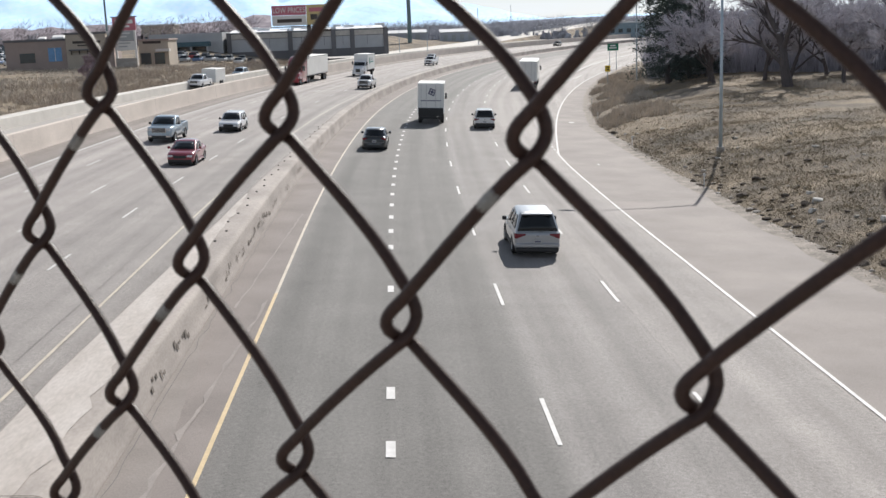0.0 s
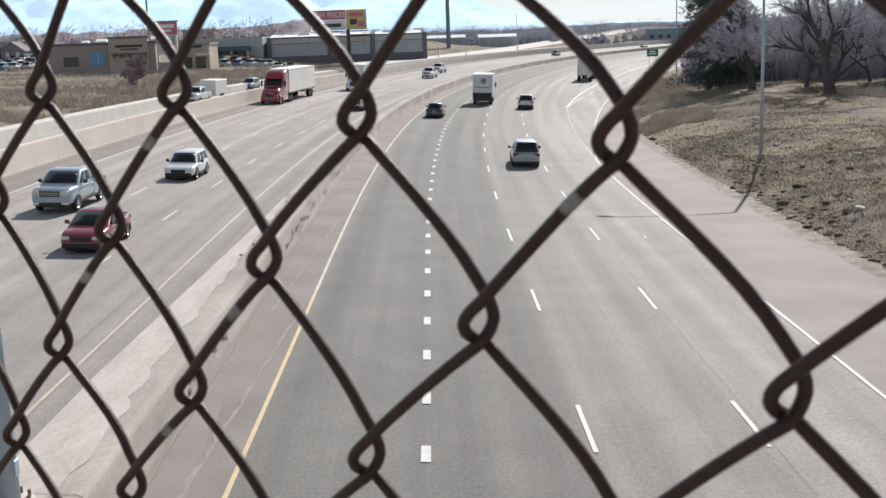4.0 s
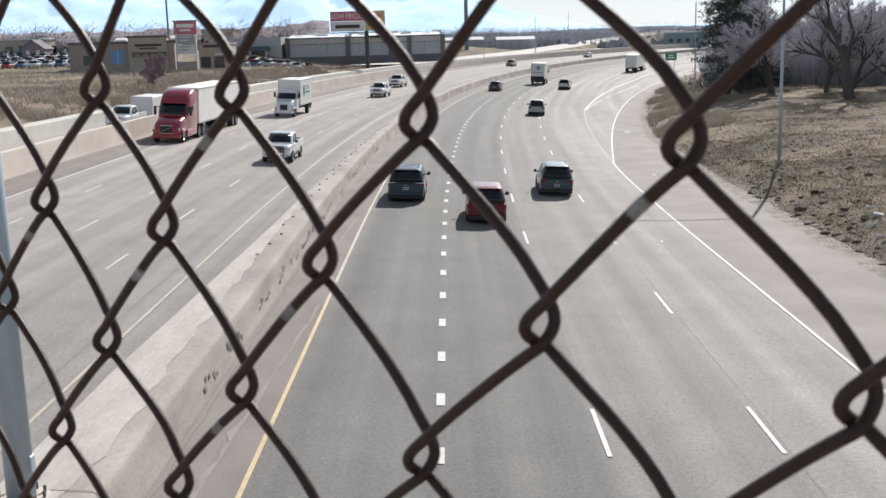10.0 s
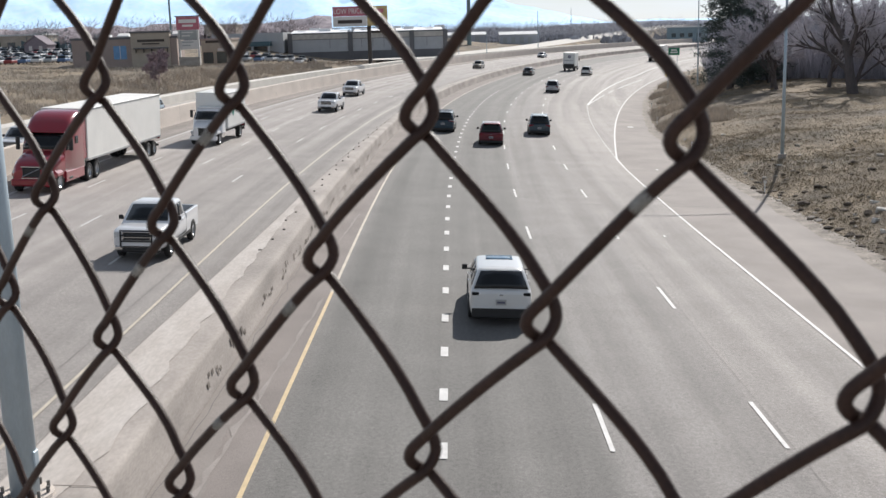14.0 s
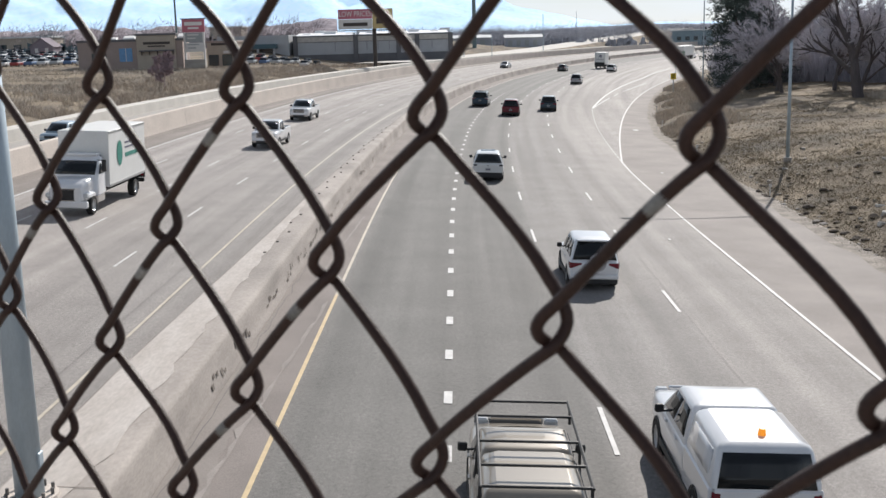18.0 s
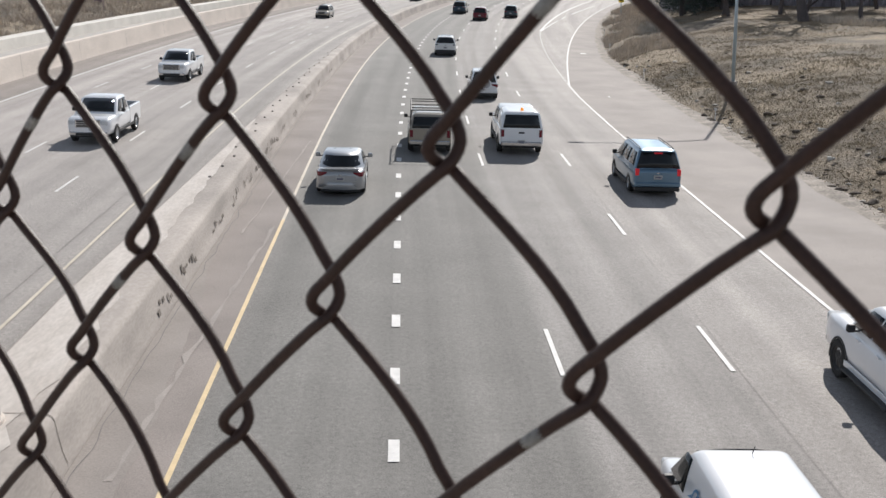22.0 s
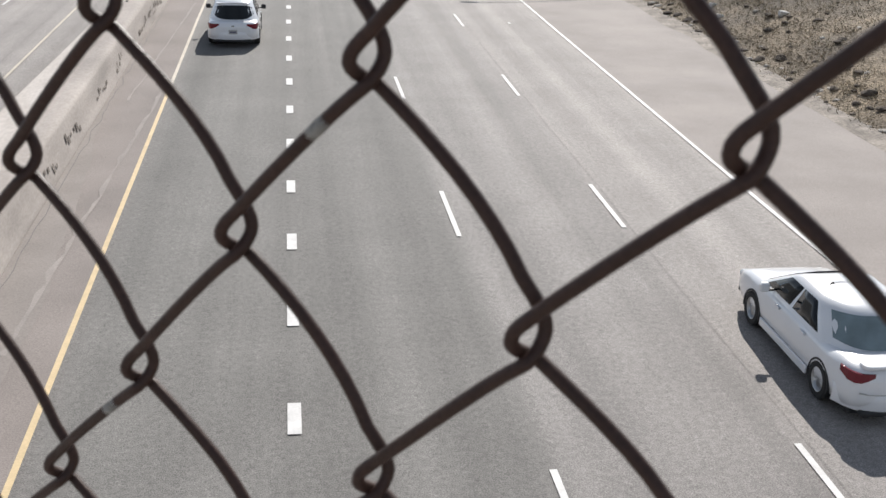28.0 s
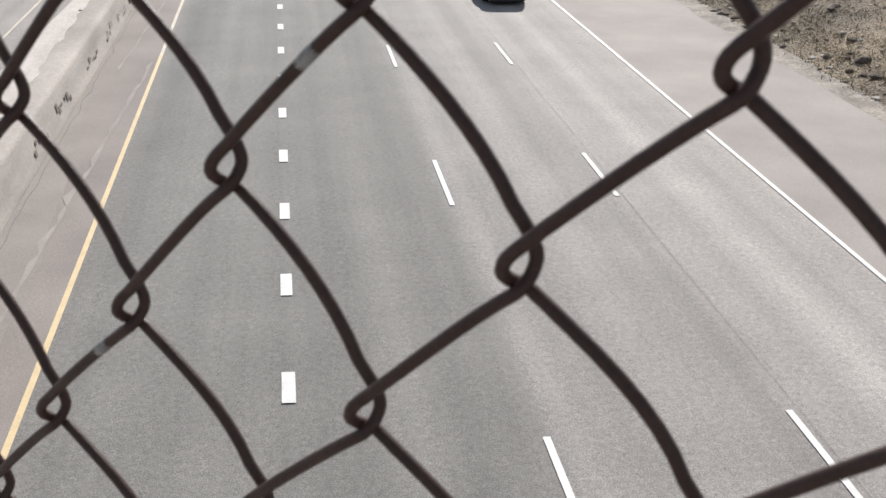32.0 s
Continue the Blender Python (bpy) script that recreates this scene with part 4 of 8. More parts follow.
# cladding colour carries the pale blue of distance haze
M["haze_wall"] = mat("hazed_grey_cladding", (0.42, 0.44, 0.49), 0.8, scale=0.3, vary=0.2, fine=0.1, bump_scale=3)
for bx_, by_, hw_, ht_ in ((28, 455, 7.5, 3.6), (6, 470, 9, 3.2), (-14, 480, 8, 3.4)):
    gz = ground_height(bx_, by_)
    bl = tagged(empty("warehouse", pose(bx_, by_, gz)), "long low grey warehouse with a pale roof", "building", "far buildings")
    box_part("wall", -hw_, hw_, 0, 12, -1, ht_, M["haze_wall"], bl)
    rf = bmesh.new()
    box(rf, -hw_ - 0.4, hw_ + 0.4, -0.4, 7, 0, 0.2, 0.02, Matrix.Translation((0, 0, ht_)) @ Matrix.Rotation(radians(9), 4, "X"))
    link("roof", rf, M["roof"], bl)
    for i in range(4):
        box_part("loading_door", -hw_ * 0.85 + i * hw_ * 0.45, -hw_ * 0.85 + i * hw_ * 0.45 + hw_ * 0.22, -0.06, 0.1, 0.2, 2.6, M["sign_grey"], bl, 0.01)
gz = ground_height(-112, 300)
house = tagged(empty("gabled_house", pose(-113.5, 306, gz) @ Matrix.Scale(0.74, 4)), "lilac-grey gabled house behind the shop lot", "building")
M["lilac_wall"] = mat("lilac_siding", (0.25, 0.215, 0.245), 0.9, scale=0.6, vary=0.2, stretch=(1, 1, 4))
hh = (8.3 - gz) / 0.74
sheet_mesh("wall", [(x, y, z) for y in (0, 9) for x, z in ((-4.2, -1), (4.2, -1), (4.2, hh), (0, hh + 3.0), (-4.2, hh))], [(0, 1, 2, 3, 4), (9, 8, 7, 6, 5), (1, 6, 7, 2), (4, 9, 5, 0)], M["lilac_wall"], house)
for sd in (-1, 1):
    quad = [(sd * 4.7, -0.4, hh - 0.3), (0, -0.4, hh + 3.1), (0, 9.4, hh + 3.1), (sd * 4.7, 9.4, hh - 0.3)]
    sheet_mesh("roof", quad + [(x, y, z + 0.2) for x, y, z in quad], [(0, 1, 2, 3), (7, 6, 5, 4), (0, 4, 5, 1), (1, 5, 6, 2), (2, 6, 7, 3), (3, 7, 4, 0)], M["lilac_wall"], house)
    box_part("window", sd * 1.9 - 0.6, sd * 1.9 + 0.6, -0.08, 0.1, hh - 2.2, hh - 0.6, M["sign_white"], house, 0.01)

g3 = ground_height(101, 480)
hall = tagged(empty("metal_hall", pose(101, 480, g3, 0, 0, -12)), "long blue-grey metal hall with a pale roof", "building")
M["blue_metal"] = mat("blue_grey_cladding", (0.23, 0.31, 0.35), 0.6, scale=0.6, vary=0.25, fine=0.08, bump_scale=5)
box_part("wall", -8, 9, 0, 14, -1, 6.4, M["blue_metal"], hall)
box_part("roof", -8.4, 9.4, -0.4, 14.4, 6.4, 6.9, M["roof"], hall)
for x in (-6, -2.5, 1, 4.5):
    box_part("window", x, x + 1.8, -0.06, 0.1, 2.4, 4.0, M["window"], hall, 0.01)

# ---- parked cars by the shops ----
CAR_PAINT = [mat("lot_paint_" + n, c, 0.3, scale=2, vary=0.08, coat=0.5) for n, c in (("white", (0.7, 0.7, 0.72)), ("silver", (0.42, 0.44, 0.46)), ("black", (0.03, 0.03, 0.035)), ("blue", (0.08, 0.16, 0.32)), ("red", (0.3, 0.03, 0.03)))]
LOT_GLASS = mat("lot_glass", (0.02, 0.025, 0.03), 0.08, scale=2, vary=0.2)
LOT_PROTO = {}


def parked_car(x, y, rz, ci):
    if ci not in LOT_PROTO:
        th = empty("parked_car")
        bm = bmesh.new()
        box(bm, -0.9, 0.9, -2.25, 2.25, 0.3, 0.98, 0.14)
        link("body", bm, CAR_PAINT[ci], th)
        bm = bmesh.new()
        vs = box(bm, -0.8, 0.8, -1.7, 0.9, 0.95, 1.5)
        for q in bm.verts:
            if q.co.z > 1.2:
                q.co.x *= 0.82
                q.co.y = -0.4 + (q.co.y + 0.4) * 0.68
        link("cabin", bm, LOT_GLASS, th)
        bm = bmesh.new()
        box(bm, -0.66, 0.66, -1.25, 0.45, 1.49, 1.54, 0.02)
        link("roof", bm, CAR_PAINT[ci], th)
        for px in (-0.82, 0.82):
            for pyy in (-1.4, 1.4):
                v, f = tube([Vector((px - 0.1, pyy, 0.33)), Vector((px + 0.1, pyy, 0.33))], 0.33, 10)
                sheet_mesh("wheel", v, f, M["bar_dark"], th)
        tagged(th, ("white", "silver", "black", "blue", "red")[ci] + " car parked in the shop lot", "car", "cars in the shop lot")
        LOT_PROTO[ci] = th
        th.matrix_basis = pose(x, y, ground_height(x, y) + 0.02, 0, 0, rz)
        return
    copy_thing(LOT_PROTO[ci], pose(x, y, ground_height(x, y) + 0.02, 0, 0, rz))


rnd = random.Random(11)
for row_y, x0, x1 in ((235, -98, -72), (246, -102, -74), (258, -108, -72), (270, -112, -74), (284, -118, -70), (300, -125, -74), (322, -134, -84), (346, -144, -92), (372, -152, -100), (388, -158, -106), (402, -162, -112), (330, -136, -86), (308, -128, -78), (255, -52, -38), (265, -52, -36), (272, -50, -34), (252, -34, -28)):
    x = x0
    while x < x1:
        if rnd.random() < 0.93:
            parked_car(x, row_y + rnd.uniform(-0.3, 0.3), rnd.choice((0, 180)) + rnd.uniform(-3, 3), rnd.choice((0, 0, 0, 0, 0, 1, 1, 1, 1, 2, 3, 4)))
        x += 2.8

# ---- far frontage road on its low bank ----
FR = [(-46, 150, 3.2), (-36, 200, 3.0), (-20, 262, 2.4), (6, 340, 1.9), (34, 430, 2.4), (67, 520, 4.2), (111, 640, 6.7), (150, 740, 8.5)]
fy = [p[1] for p in FR]
verts, faces = [], []
ys = steps(270, 740, 10)
for y in ys:
    x, z = float(np.interp(y, fy, [p[0] for p in FR])), float(np.interp(y, fy, [p[2] for p in FR]))
    verts += [(x - 16, y + 3, z - 3.0), (x - 8, y + 1, z), (x + 8, y - 1, z), (x + 14, y - 4, z - 3.2)]
for i in range(len(ys) - 1):
    for j in range(3):
        a = i * 4 + j
        faces.append((a, a + 1, a + 5, a + 4))
fo = sheet_mesh("frontage_bank", verts, faces, [M["ground"], M["bleached"]])
fo.data.polygons.foreach_set("material_index", [1 if i % 3 == 1 else 0 for i in range(len(faces))])
tagged(fo, "pale frontage road on a low grass bank", "road", kind="structure")
cushion = tagged(empty("crash_cushion", Matrix.Translation(on_road(212, -27.5, 0))), "row of weathered barrels at the barrier's end", "crash cushion")
for i in range(6):
    v, f = tube([Vector((0.5 * (i % 2), i * 1.1, 0)), Vector((0.5 * (i % 2), i * 1.1, 0.95))], [0.42, 0.38], 10)
    sheet_mesh("barrel", v, f, M["stain"], cushion)

# ---- mountains and far woods ----
def ridge(name, dist, a0, a1, base, height, seed, material, label):
    """A range of hills along an arc; heights from noise."""
    n, k = 220, 26
    verts, faces = [], []
    for i in range(n + 1):
        a = radians(a0 + (a1 - a0) * i / n)
        for j in range(k + 1):
            q = j / k
            d = dist * (0.86 + 0.14 * q)
            x, y = d * math.sin(a), d * math.cos(a)
            h = height(math.degrees(a))
            r = noise.fractal((a * 16 + seed, q * 2.2, seed), 1.0, 2.1, 6) * 0.30 + abs(noise.noise((a * 34 + seed, q * 4, 3))) * 0.16
            verts.append((x, y, base + h * max(0.0, q ** 0.9) * (0.86 + r) - (1 - q) * 6))
    for i in range(n):
        for j in range(k):
            p = i * (k + 1) + j
            faces.append((p, p + k + 1, p + k + 2, p + 1))
    return tagged(sheet_mesh(name, verts, faces, material, smooth=True), label, "mountain", kind="structure")


def glowing_mountain_material():
    """Blue haze glows as emission over rock and forest; snow on higher, gentler ground."""
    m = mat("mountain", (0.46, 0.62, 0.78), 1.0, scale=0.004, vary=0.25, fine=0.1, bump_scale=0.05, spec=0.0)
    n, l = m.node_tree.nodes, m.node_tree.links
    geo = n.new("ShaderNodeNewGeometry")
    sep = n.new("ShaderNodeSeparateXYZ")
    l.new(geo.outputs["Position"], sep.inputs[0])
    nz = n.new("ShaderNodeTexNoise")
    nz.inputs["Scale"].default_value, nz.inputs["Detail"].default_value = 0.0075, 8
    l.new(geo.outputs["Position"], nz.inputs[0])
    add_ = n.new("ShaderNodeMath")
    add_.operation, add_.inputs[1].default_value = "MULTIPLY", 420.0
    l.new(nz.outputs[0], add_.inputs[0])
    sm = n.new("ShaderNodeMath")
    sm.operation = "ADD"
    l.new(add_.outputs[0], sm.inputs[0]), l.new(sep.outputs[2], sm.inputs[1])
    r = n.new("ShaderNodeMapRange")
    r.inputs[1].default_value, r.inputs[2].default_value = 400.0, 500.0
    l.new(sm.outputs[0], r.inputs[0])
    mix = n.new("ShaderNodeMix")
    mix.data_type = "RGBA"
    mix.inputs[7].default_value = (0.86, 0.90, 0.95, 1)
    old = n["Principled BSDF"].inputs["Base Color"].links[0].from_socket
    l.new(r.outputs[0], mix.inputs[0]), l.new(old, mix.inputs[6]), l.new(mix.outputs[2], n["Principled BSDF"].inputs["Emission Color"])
    # the range's hazy brightness is emitted, not lit by the sun
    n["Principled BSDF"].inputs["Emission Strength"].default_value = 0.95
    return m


M["mountain"] = glowing_mountain_material()
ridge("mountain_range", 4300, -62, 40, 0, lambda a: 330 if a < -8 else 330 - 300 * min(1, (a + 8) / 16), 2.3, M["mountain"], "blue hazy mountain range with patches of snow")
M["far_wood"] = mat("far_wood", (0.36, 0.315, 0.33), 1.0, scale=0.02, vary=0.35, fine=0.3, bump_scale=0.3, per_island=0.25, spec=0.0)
# same woods with distant blue haze mixed into the twig colour
M["far_wood_haze"] = mat("far_wood_haze", (0.44, 0.455, 0.51), 1.0, scale=0.02, vary=0.35, fine=0.3, bump_scale=0.3, per_island=0.25, spec=0.0)
M["far_pine"] = mat("far_pine", (0.15, 0.20, 0.225), 1.0, scale=0.05, vary=0.3, fine=0.3, bump_scale=0.4, per_island=0.25, spec=0.0)


def far_woods(name, rows, material, label, seed, tall, dense=True):
    """Many far crowns, each a rounded haze of thin twigs over low undergrowth."""
    r = random.Random(seed)
    verts, faces = [], []
    for y0, y1, a0, a1, count in rows:
        for _ in range(count):
            y, a = r.uniform(y0, y1), radians(r.uniform(a0, a1))
            x = y * math.tan(a)
            s, cx, _h = road_edges(y)
            if -42 < x - cx < 46:
                continue
            z = ground_height(x, y) - 0.3
            h = r.uniform(0.55, 1.1) * tall
            wide = r.uniform(0.26, 0.42) * h
            for k in range(70):
                # short twigs all through a rounded crown, sparser towards its outline
                an, el_, t = r.uniform(0, 2 * math.pi), r.uniform(-0.9, 1.0), r.random() ** 0.45
                ex, ez = math.cos(an) * wide * t * math.sqrt(max(0.05, 1 - el_ * el_)), h * (0.6 + 0.38 * el_ * t)
                w, ln = r.uniform(0.003, 0.0075) * h, r.uniform(0.12, 0.24) * h
                o = len(verts)
                verts += [(x + ex - w, y, z + ez), (x + ex + w, y + w, z + ez - w), (x + ex * (1 + ln / wide) + r.gauss(0, 0.3) * ln, y + r.gauss(0, 0.2) * h, z + ez + ln * r.uniform(-0.1, 1.0))]
                faces.append((o, o + 1, o + 2))
            o = len(verts)
            verts += [(x - 0.02 * h, y, z - 0.3), (x + 0.02 * h, y, z - 0.3), (x, y, z + 0.7 * h)]
            faces.append((o, o + 1, o + 2))
            if dense:
                for k in range(10):
                    bx, w = x + r.gauss(0, 0.4) * h, r.uniform(0.05, 0.14) * h
                    top = z + h * r.uniform(0.15, 0.42)
                    o = len(verts)
                    verts += [(bx - w, y, z - 0.3), (bx + w, y + w, z - 0.3), (bx + w * r.uniform(-0.2, 0.9), y, top * 0.9 + z * 0.1), (bx - w * r.uniform(0, 0.9), y, top)]
                    faces.append((o, o + 1, o + 2, o + 3))
    return tagged(sheet_mesh(name, verts, faces, material), label, "trees", kind="stuff")


far_woods("far_bare_woods", ((345, 460, -34, -7, 380), (460, 700, -36, -6, 900), (700, 1300, -38, -4, 1100)), M["far_wood"], "brown-grey bare winter woods in the distance", 5, 9.5)
far_woods("far_bare_woods", ((480, 640, -6, 9, 330), (560, 800, -6, 22, 900), (800, 1400, -5, 30, 1400)), M["far_wood_haze"], "blue-grey hazy winter woods beyond the freeway", 8, 10.5)
far_woods("far_bare_woods", ((520, 620, 10, 17, 130), (430, 520, 13, 19, 90)), M["far_wood_haze"], "tall hazy trees above the ramp", 18, 10.5, False)
far_woods("far_pine_woods", ((330, 460, -30, -4, 10), (480, 900, -34, 28, 46)), M["far_pine"], "dark evergreens among far bare woods", 6, 11.0)
far_woods("far_pine_woods", ((316, 330, -20.6, -19.2, 7), (330, 345, -17.5, -17, 2)), M["far_pine"], "dark evergreens behind the shop lot", 26, 11.0)

# ---- trees on the right bank ----
M["bark"] = mat("grey_bark", (0.115, 0.10, 0.10), 0.95, scale=5, vary=0.4, fine=0.3, bump=0.02, bump_scale=22, stretch=(1, 1, 0.3))
M["twig"] = mat("grey_twigs", (0.60, 0.575, 0.62), 0.95, scale=0.4, vary=0.35, per_island=0.25)
M["needle"] = mat("pine_needles", (0.075, 0.10, 0.088), 0.9, scale=0.8, vary=0.4, per_island=0.35)
M["brush"] = mat("dry_brush", (0.60, 0.52, 0.43), 0.95, scale=0.5, vary=0.35, per_island=0.3)
M["weed"] = mat("dead_weeds", (0.37, 0.30, 0.21), 0.95, scale=0.5, vary=0.35, per_island=0.3)
M["grass"] = mat("dry_grass", (0.32, 0.252, 0.155), 0.95, scale=0.12, color2=(0.20, 0.16, 0.115), contrast=0.3, per_island=0.2)
M["rock"] = mat("pale_rock", (0.50, 0.46, 0.41), 0.95, scale=3, vary=0.35, fine=0.2, bump=0.02, bump_scale=14, per_object=0.25)
M["clod"] = mat("dark_clod", (0.12, 0.095, 0.075), 0.98, scale=4, vary=0.35, fine=0.3, bump=0.02, bump_scale=14, per_object=0.3)


def blades(name, points, hgt, w, material, label, category, seed, lean=0.35, n=6):
    """Clumps of thin pointed blades."""
    r = random.Random(seed)
    verts, faces = [], []
    for x, y, k in points:
        z = ground_height(x, y) - 0.03
        for _ in range(n):
            h = hgt * k * r.uniform(0.5, 1.2)
            bx, by = x + r.gauss(0, 0.22) * k, y + r.gauss(0, 0.22) * k
            a = r.uniform(0, math.pi)
            sx, sy = w * math.cos(a), w * math.sin(a)
            o = len(verts)
            verts += [(bx - sx, by - sy, z), (bx + sx, by + sy, z), (bx + r.gauss(0, lean) * h, by + r.gauss(0, lean) * h, z + h)]
            faces.append((o, o + 1, o + 2))
    return tagged(sheet_mesh(name, verts, faces, material), label, category, kind="stuff")


def bare_tree(seed, h, spread=0.5, levels=5, trunk_r=0.32, dense=1.0):
    """Trunk and limbs as tapered tubes; the twigs as one cloud of thin blades."""
    r = random.Random(seed)
    tv, tf, wv, wf = [], [], [], []

    def grow(p, d, length, rad, level):
        pts, radii = [p], [rad]
        q = p.copy()
        n = 4
        for i in range(n):
            d = (d + Vector((r.gauss(0, 0.10), r.gauss(0, 0.10), 0.035))).normalized()
            q = q + d * (length / n)
            pts.append(q.copy())
            radii.append(rad * (1 - 0.42 * (i + 1) / n))
        if level <= 3:
            v, f = tube(pts, radii, 7 if level < 2 else 4, False)
            o = len(tv)
            tv.extend(v)
            tf.extend([tuple(o + k for k in x) for x in f])
        else:
            side = d.cross(Vector((r.gauss(0, 1), r.gauss(0, 1), 0.3))).normalized() * max(0.03, rad)
            o = len(wv)
            wv.extend([pts[0] - side, pts[0] + side, pts[2] + side * 0.7, pts[4], pts[2] - side * 0.7])
            wf.extend([(o, o + 1, o + 2, o + 4), (o + 4, o + 2, o + 3)])
        if level >= levels:
            return
        kids = r.randint(3, 4) if level < 2 else (r.randint(4, 5) if level < levels - 1 else int(6 * dense))
        for k in range(kids):
            t = 1.0 if k == 0 and level < 3 else r.uniform(0.35, 1.0)
            at = pts[0].lerp(pts[-1], t) if t < 1 else pts[-1]
            ang = r.uniform(0, 2 * math.pi)
            tilt = spread * r.uniform(0.7, 1.5) * (0.75 if k == 0 else 1.0)
            ax = d.orthogonal().normalized()
            ax.rotate(Matrix.Rotation(ang, 3, d))
            nd = d.copy()
            nd.rotate(Matrix.Rotation(tilt, 3, ax))
            grow(at, nd, length * r.uniform(0.58, 0.82), rad * (0.62 if k == 0 else 0.48), level + 1)

    grow(Vector((0, 0, -0.3)), Vector((r.gauss(0, 0.06), r.gauss(0, 0.06), 1)).normalized(), h * 0.30, trunk_r, 0)
    th = empty("bare_tree")
    sheet_mesh("trunk", tv, tf, M["bark"], th, smooth=True)
    sheet_mesh("crown", wv, wf, M["twig"], th)
    return th


def pine_tree(seed, h, r0):
    r = random.Random(seed)
    th = empty("pine_tree")
    v, f = tube([Vector((0, 0, -0.3)), Vector((0.1, 0, h * 0.5)), Vector((0, 0.1, h))], [0.32, 0.2, 0.03], 8)
    sheet_mesh("trunk", v, f, M["bark"], th)
    verts, faces = [], []
    for i in range(420):
        t = r.random() ** 0.9
        z = h * (0.04 + 0.96 * t)
        reach = r0 * (1 - t) ** 0.75 * r.uniform(0.55, 1.15) + 0.25
        a = r.uniform(0, 2 * math.pi)
        d = Vector((math.cos(a), math.sin(a), r.uniform(-0.25, 0.15)))
        for k in range(44):
            q = d * reach * r.uniform(0.2, 1.0) + Vector((r.gauss(0, 0.2), r.gauss(0, 0.2), z + r.gauss(0, 0.16)))
            e = Vector((r.gauss(0, 1), r.gauss(0, 1), r.gauss(0.2, 0.6))).normalized() * r.uniform(0.30, 0.62)
            s = e.cross(Vector((r.gauss(0, 1), r.gauss(0, 1), r.gauss(0, 1)))).normalized() * 0.06
            o = len(verts)
            verts += [q - s, q + s, q + e]
            faces.append((o, o + 1, o + 2))
    sheet_mesh("crown", verts, faces, M["needle"], th)
    return th


def road_clear(x, y):
    s, cx, a = road_edges(y)
    return (x - cx) * math.cos(a) > pave_edge(s) + 9


def plant(th, x, y, rz=0, s=1.0):
    th.matrix_basis = Matrix.Translation((x, y, ground_height(x, y) - 0.05)) @ Matrix.Rotation(radians(rz), 4, "Z") @ Matrix.Scale(s, 4)


pines = [(35.0, 139, 19.5, 5.2), (39.4, 145, 20.0, 5.2)]
for i, (x, y, h, r0) in enumerate(pines):
    t = tagged(pine_tree(20 + i, h, r0), "dark green pine on the grassy bank", "tree", "pines on the bank")
    plant(t, x, y)
big = tagged(bare_tree(3, 17, 0.5, 5, 0.62, 1.6), "large bare tree with a thick forked trunk", "tree", "bare trees on the bank")
plant(big, 41.5, 114, 40)
protos = [tagged(bare_tree(31 + i, 12 + i, 0.55, 5, 0.26, 2.6), "bare grey winter tree on the bank", "tree", "bare trees on the bank") for i in range(3)]
spots = [(40.5, 141), (45, 132), (49.5, 124), (38, 131), (55, 128), (47.5, 143), (60, 122), (53.5, 113), (61.5, 134), (42.5, 124.5), (36.3, 143), (66, 118), (58.5, 106), (48.5, 105), (64.5, 104), (70, 128), (52, 150), (44.5, 155), (60, 150), (37.5, 127), (43, 118), (47, 113), (56, 119), (68, 110), (74, 118), (66, 142)]
rnd = random.Random(21)
for i, (x, y) in enumerate(spots):
    src = protos[i % 3]
    s = rnd.uniform(0.8, 1.15)
    m = Matrix.Translation((x, y, ground_height(x, y) - 0.05)) @ Matrix.Rotation(rnd.uniform(0, 6.28), 4, "Z")
    if i < 3:
        src.matrix_basis = m
    else:
        copy_thing(src, m @ Matrix.Scale(1.0, 4))
# thicket of saplings and undergrowth below the trees
M["thicket"] = mat("thicket", (0.50, 0.49, 0.55), 0.95, scale=0.2, vary=0.35, per_island=0.3)
tp = []
rt = random.Random(15)
while len(tp) < 6500:
    x, y = rt.uniform(33, 80), rt.uniform(112, 172)
    if y > 150 - (x - 36) * 0.75 and noise.noise((x * 0.1, y * 0.1, 2.0)) > -0.35 and road_clear(x, y):
        tp.append((x, y, rt.uniform(0.6, 1.3)))
blades("thicket", tp, 5.6, 0.04, M["thicket"], "tangled grey-purple winter thicket below the trees", "thicket", 12, 0.22, 9)
# the bare bush in the field
bush = tagged(bare_tree(77, 6.6, 0.9, 5, 0.08, 10.0), "bare purple-brown bush in the field", "bush")
M["purple_twig"] = mat("purple_twigs", (0.40, 0.31, 0.335), 0.95, scale=0.4, vary=0.35, per_island=0.25)
for o in bush.children:
    o.data.materials[0] = M["purple_twig"]
plant(bush, -38.2, 146)


rnd = random.Random(8)


def bank_points(n, s0, s1, d0, d1, keep=None):
    out = []
    while len(out) < n:
        s, d = s0 + (s1 - s0) * rnd.random(), d0 + (d1 - d0) * rnd.random() ** 1.3
        u = pave_edge(s) + d
        p = on_road(s, u)
        if keep is None or keep(p.x, p.y):
            out.append((p.x, p.y, rnd.uniform(0.5, 1.3)))
    return out


patchy = lambda lo: (lambda x, y: noise.noise((x * 0.11, y * 0.11, 9.0)) > lo)
blades("dry_grass", bank_points(26000, 22, 150, 1.6, 42, patchy(-0.12)), 0.15, 0.022, M["grass"], "matted dry straw-coloured grass on the bank", "grass", 1, 2.0, 5)
blades("dry_grass", bank_points(9000, 26, 110, 1.0, 16), 0.16, 0.02, M["weed"], "pale dead weeds along the verge", "grass", 2, 0.7, 5)
blades("dry_brush", bank_points(1500, 94, 190, 0.8, 7.5, patchy(-0.2)), 0.6, 0.03, M["brush"], "tall pale dead brush beside the ramp", "brush", 3, 0.35, 16)
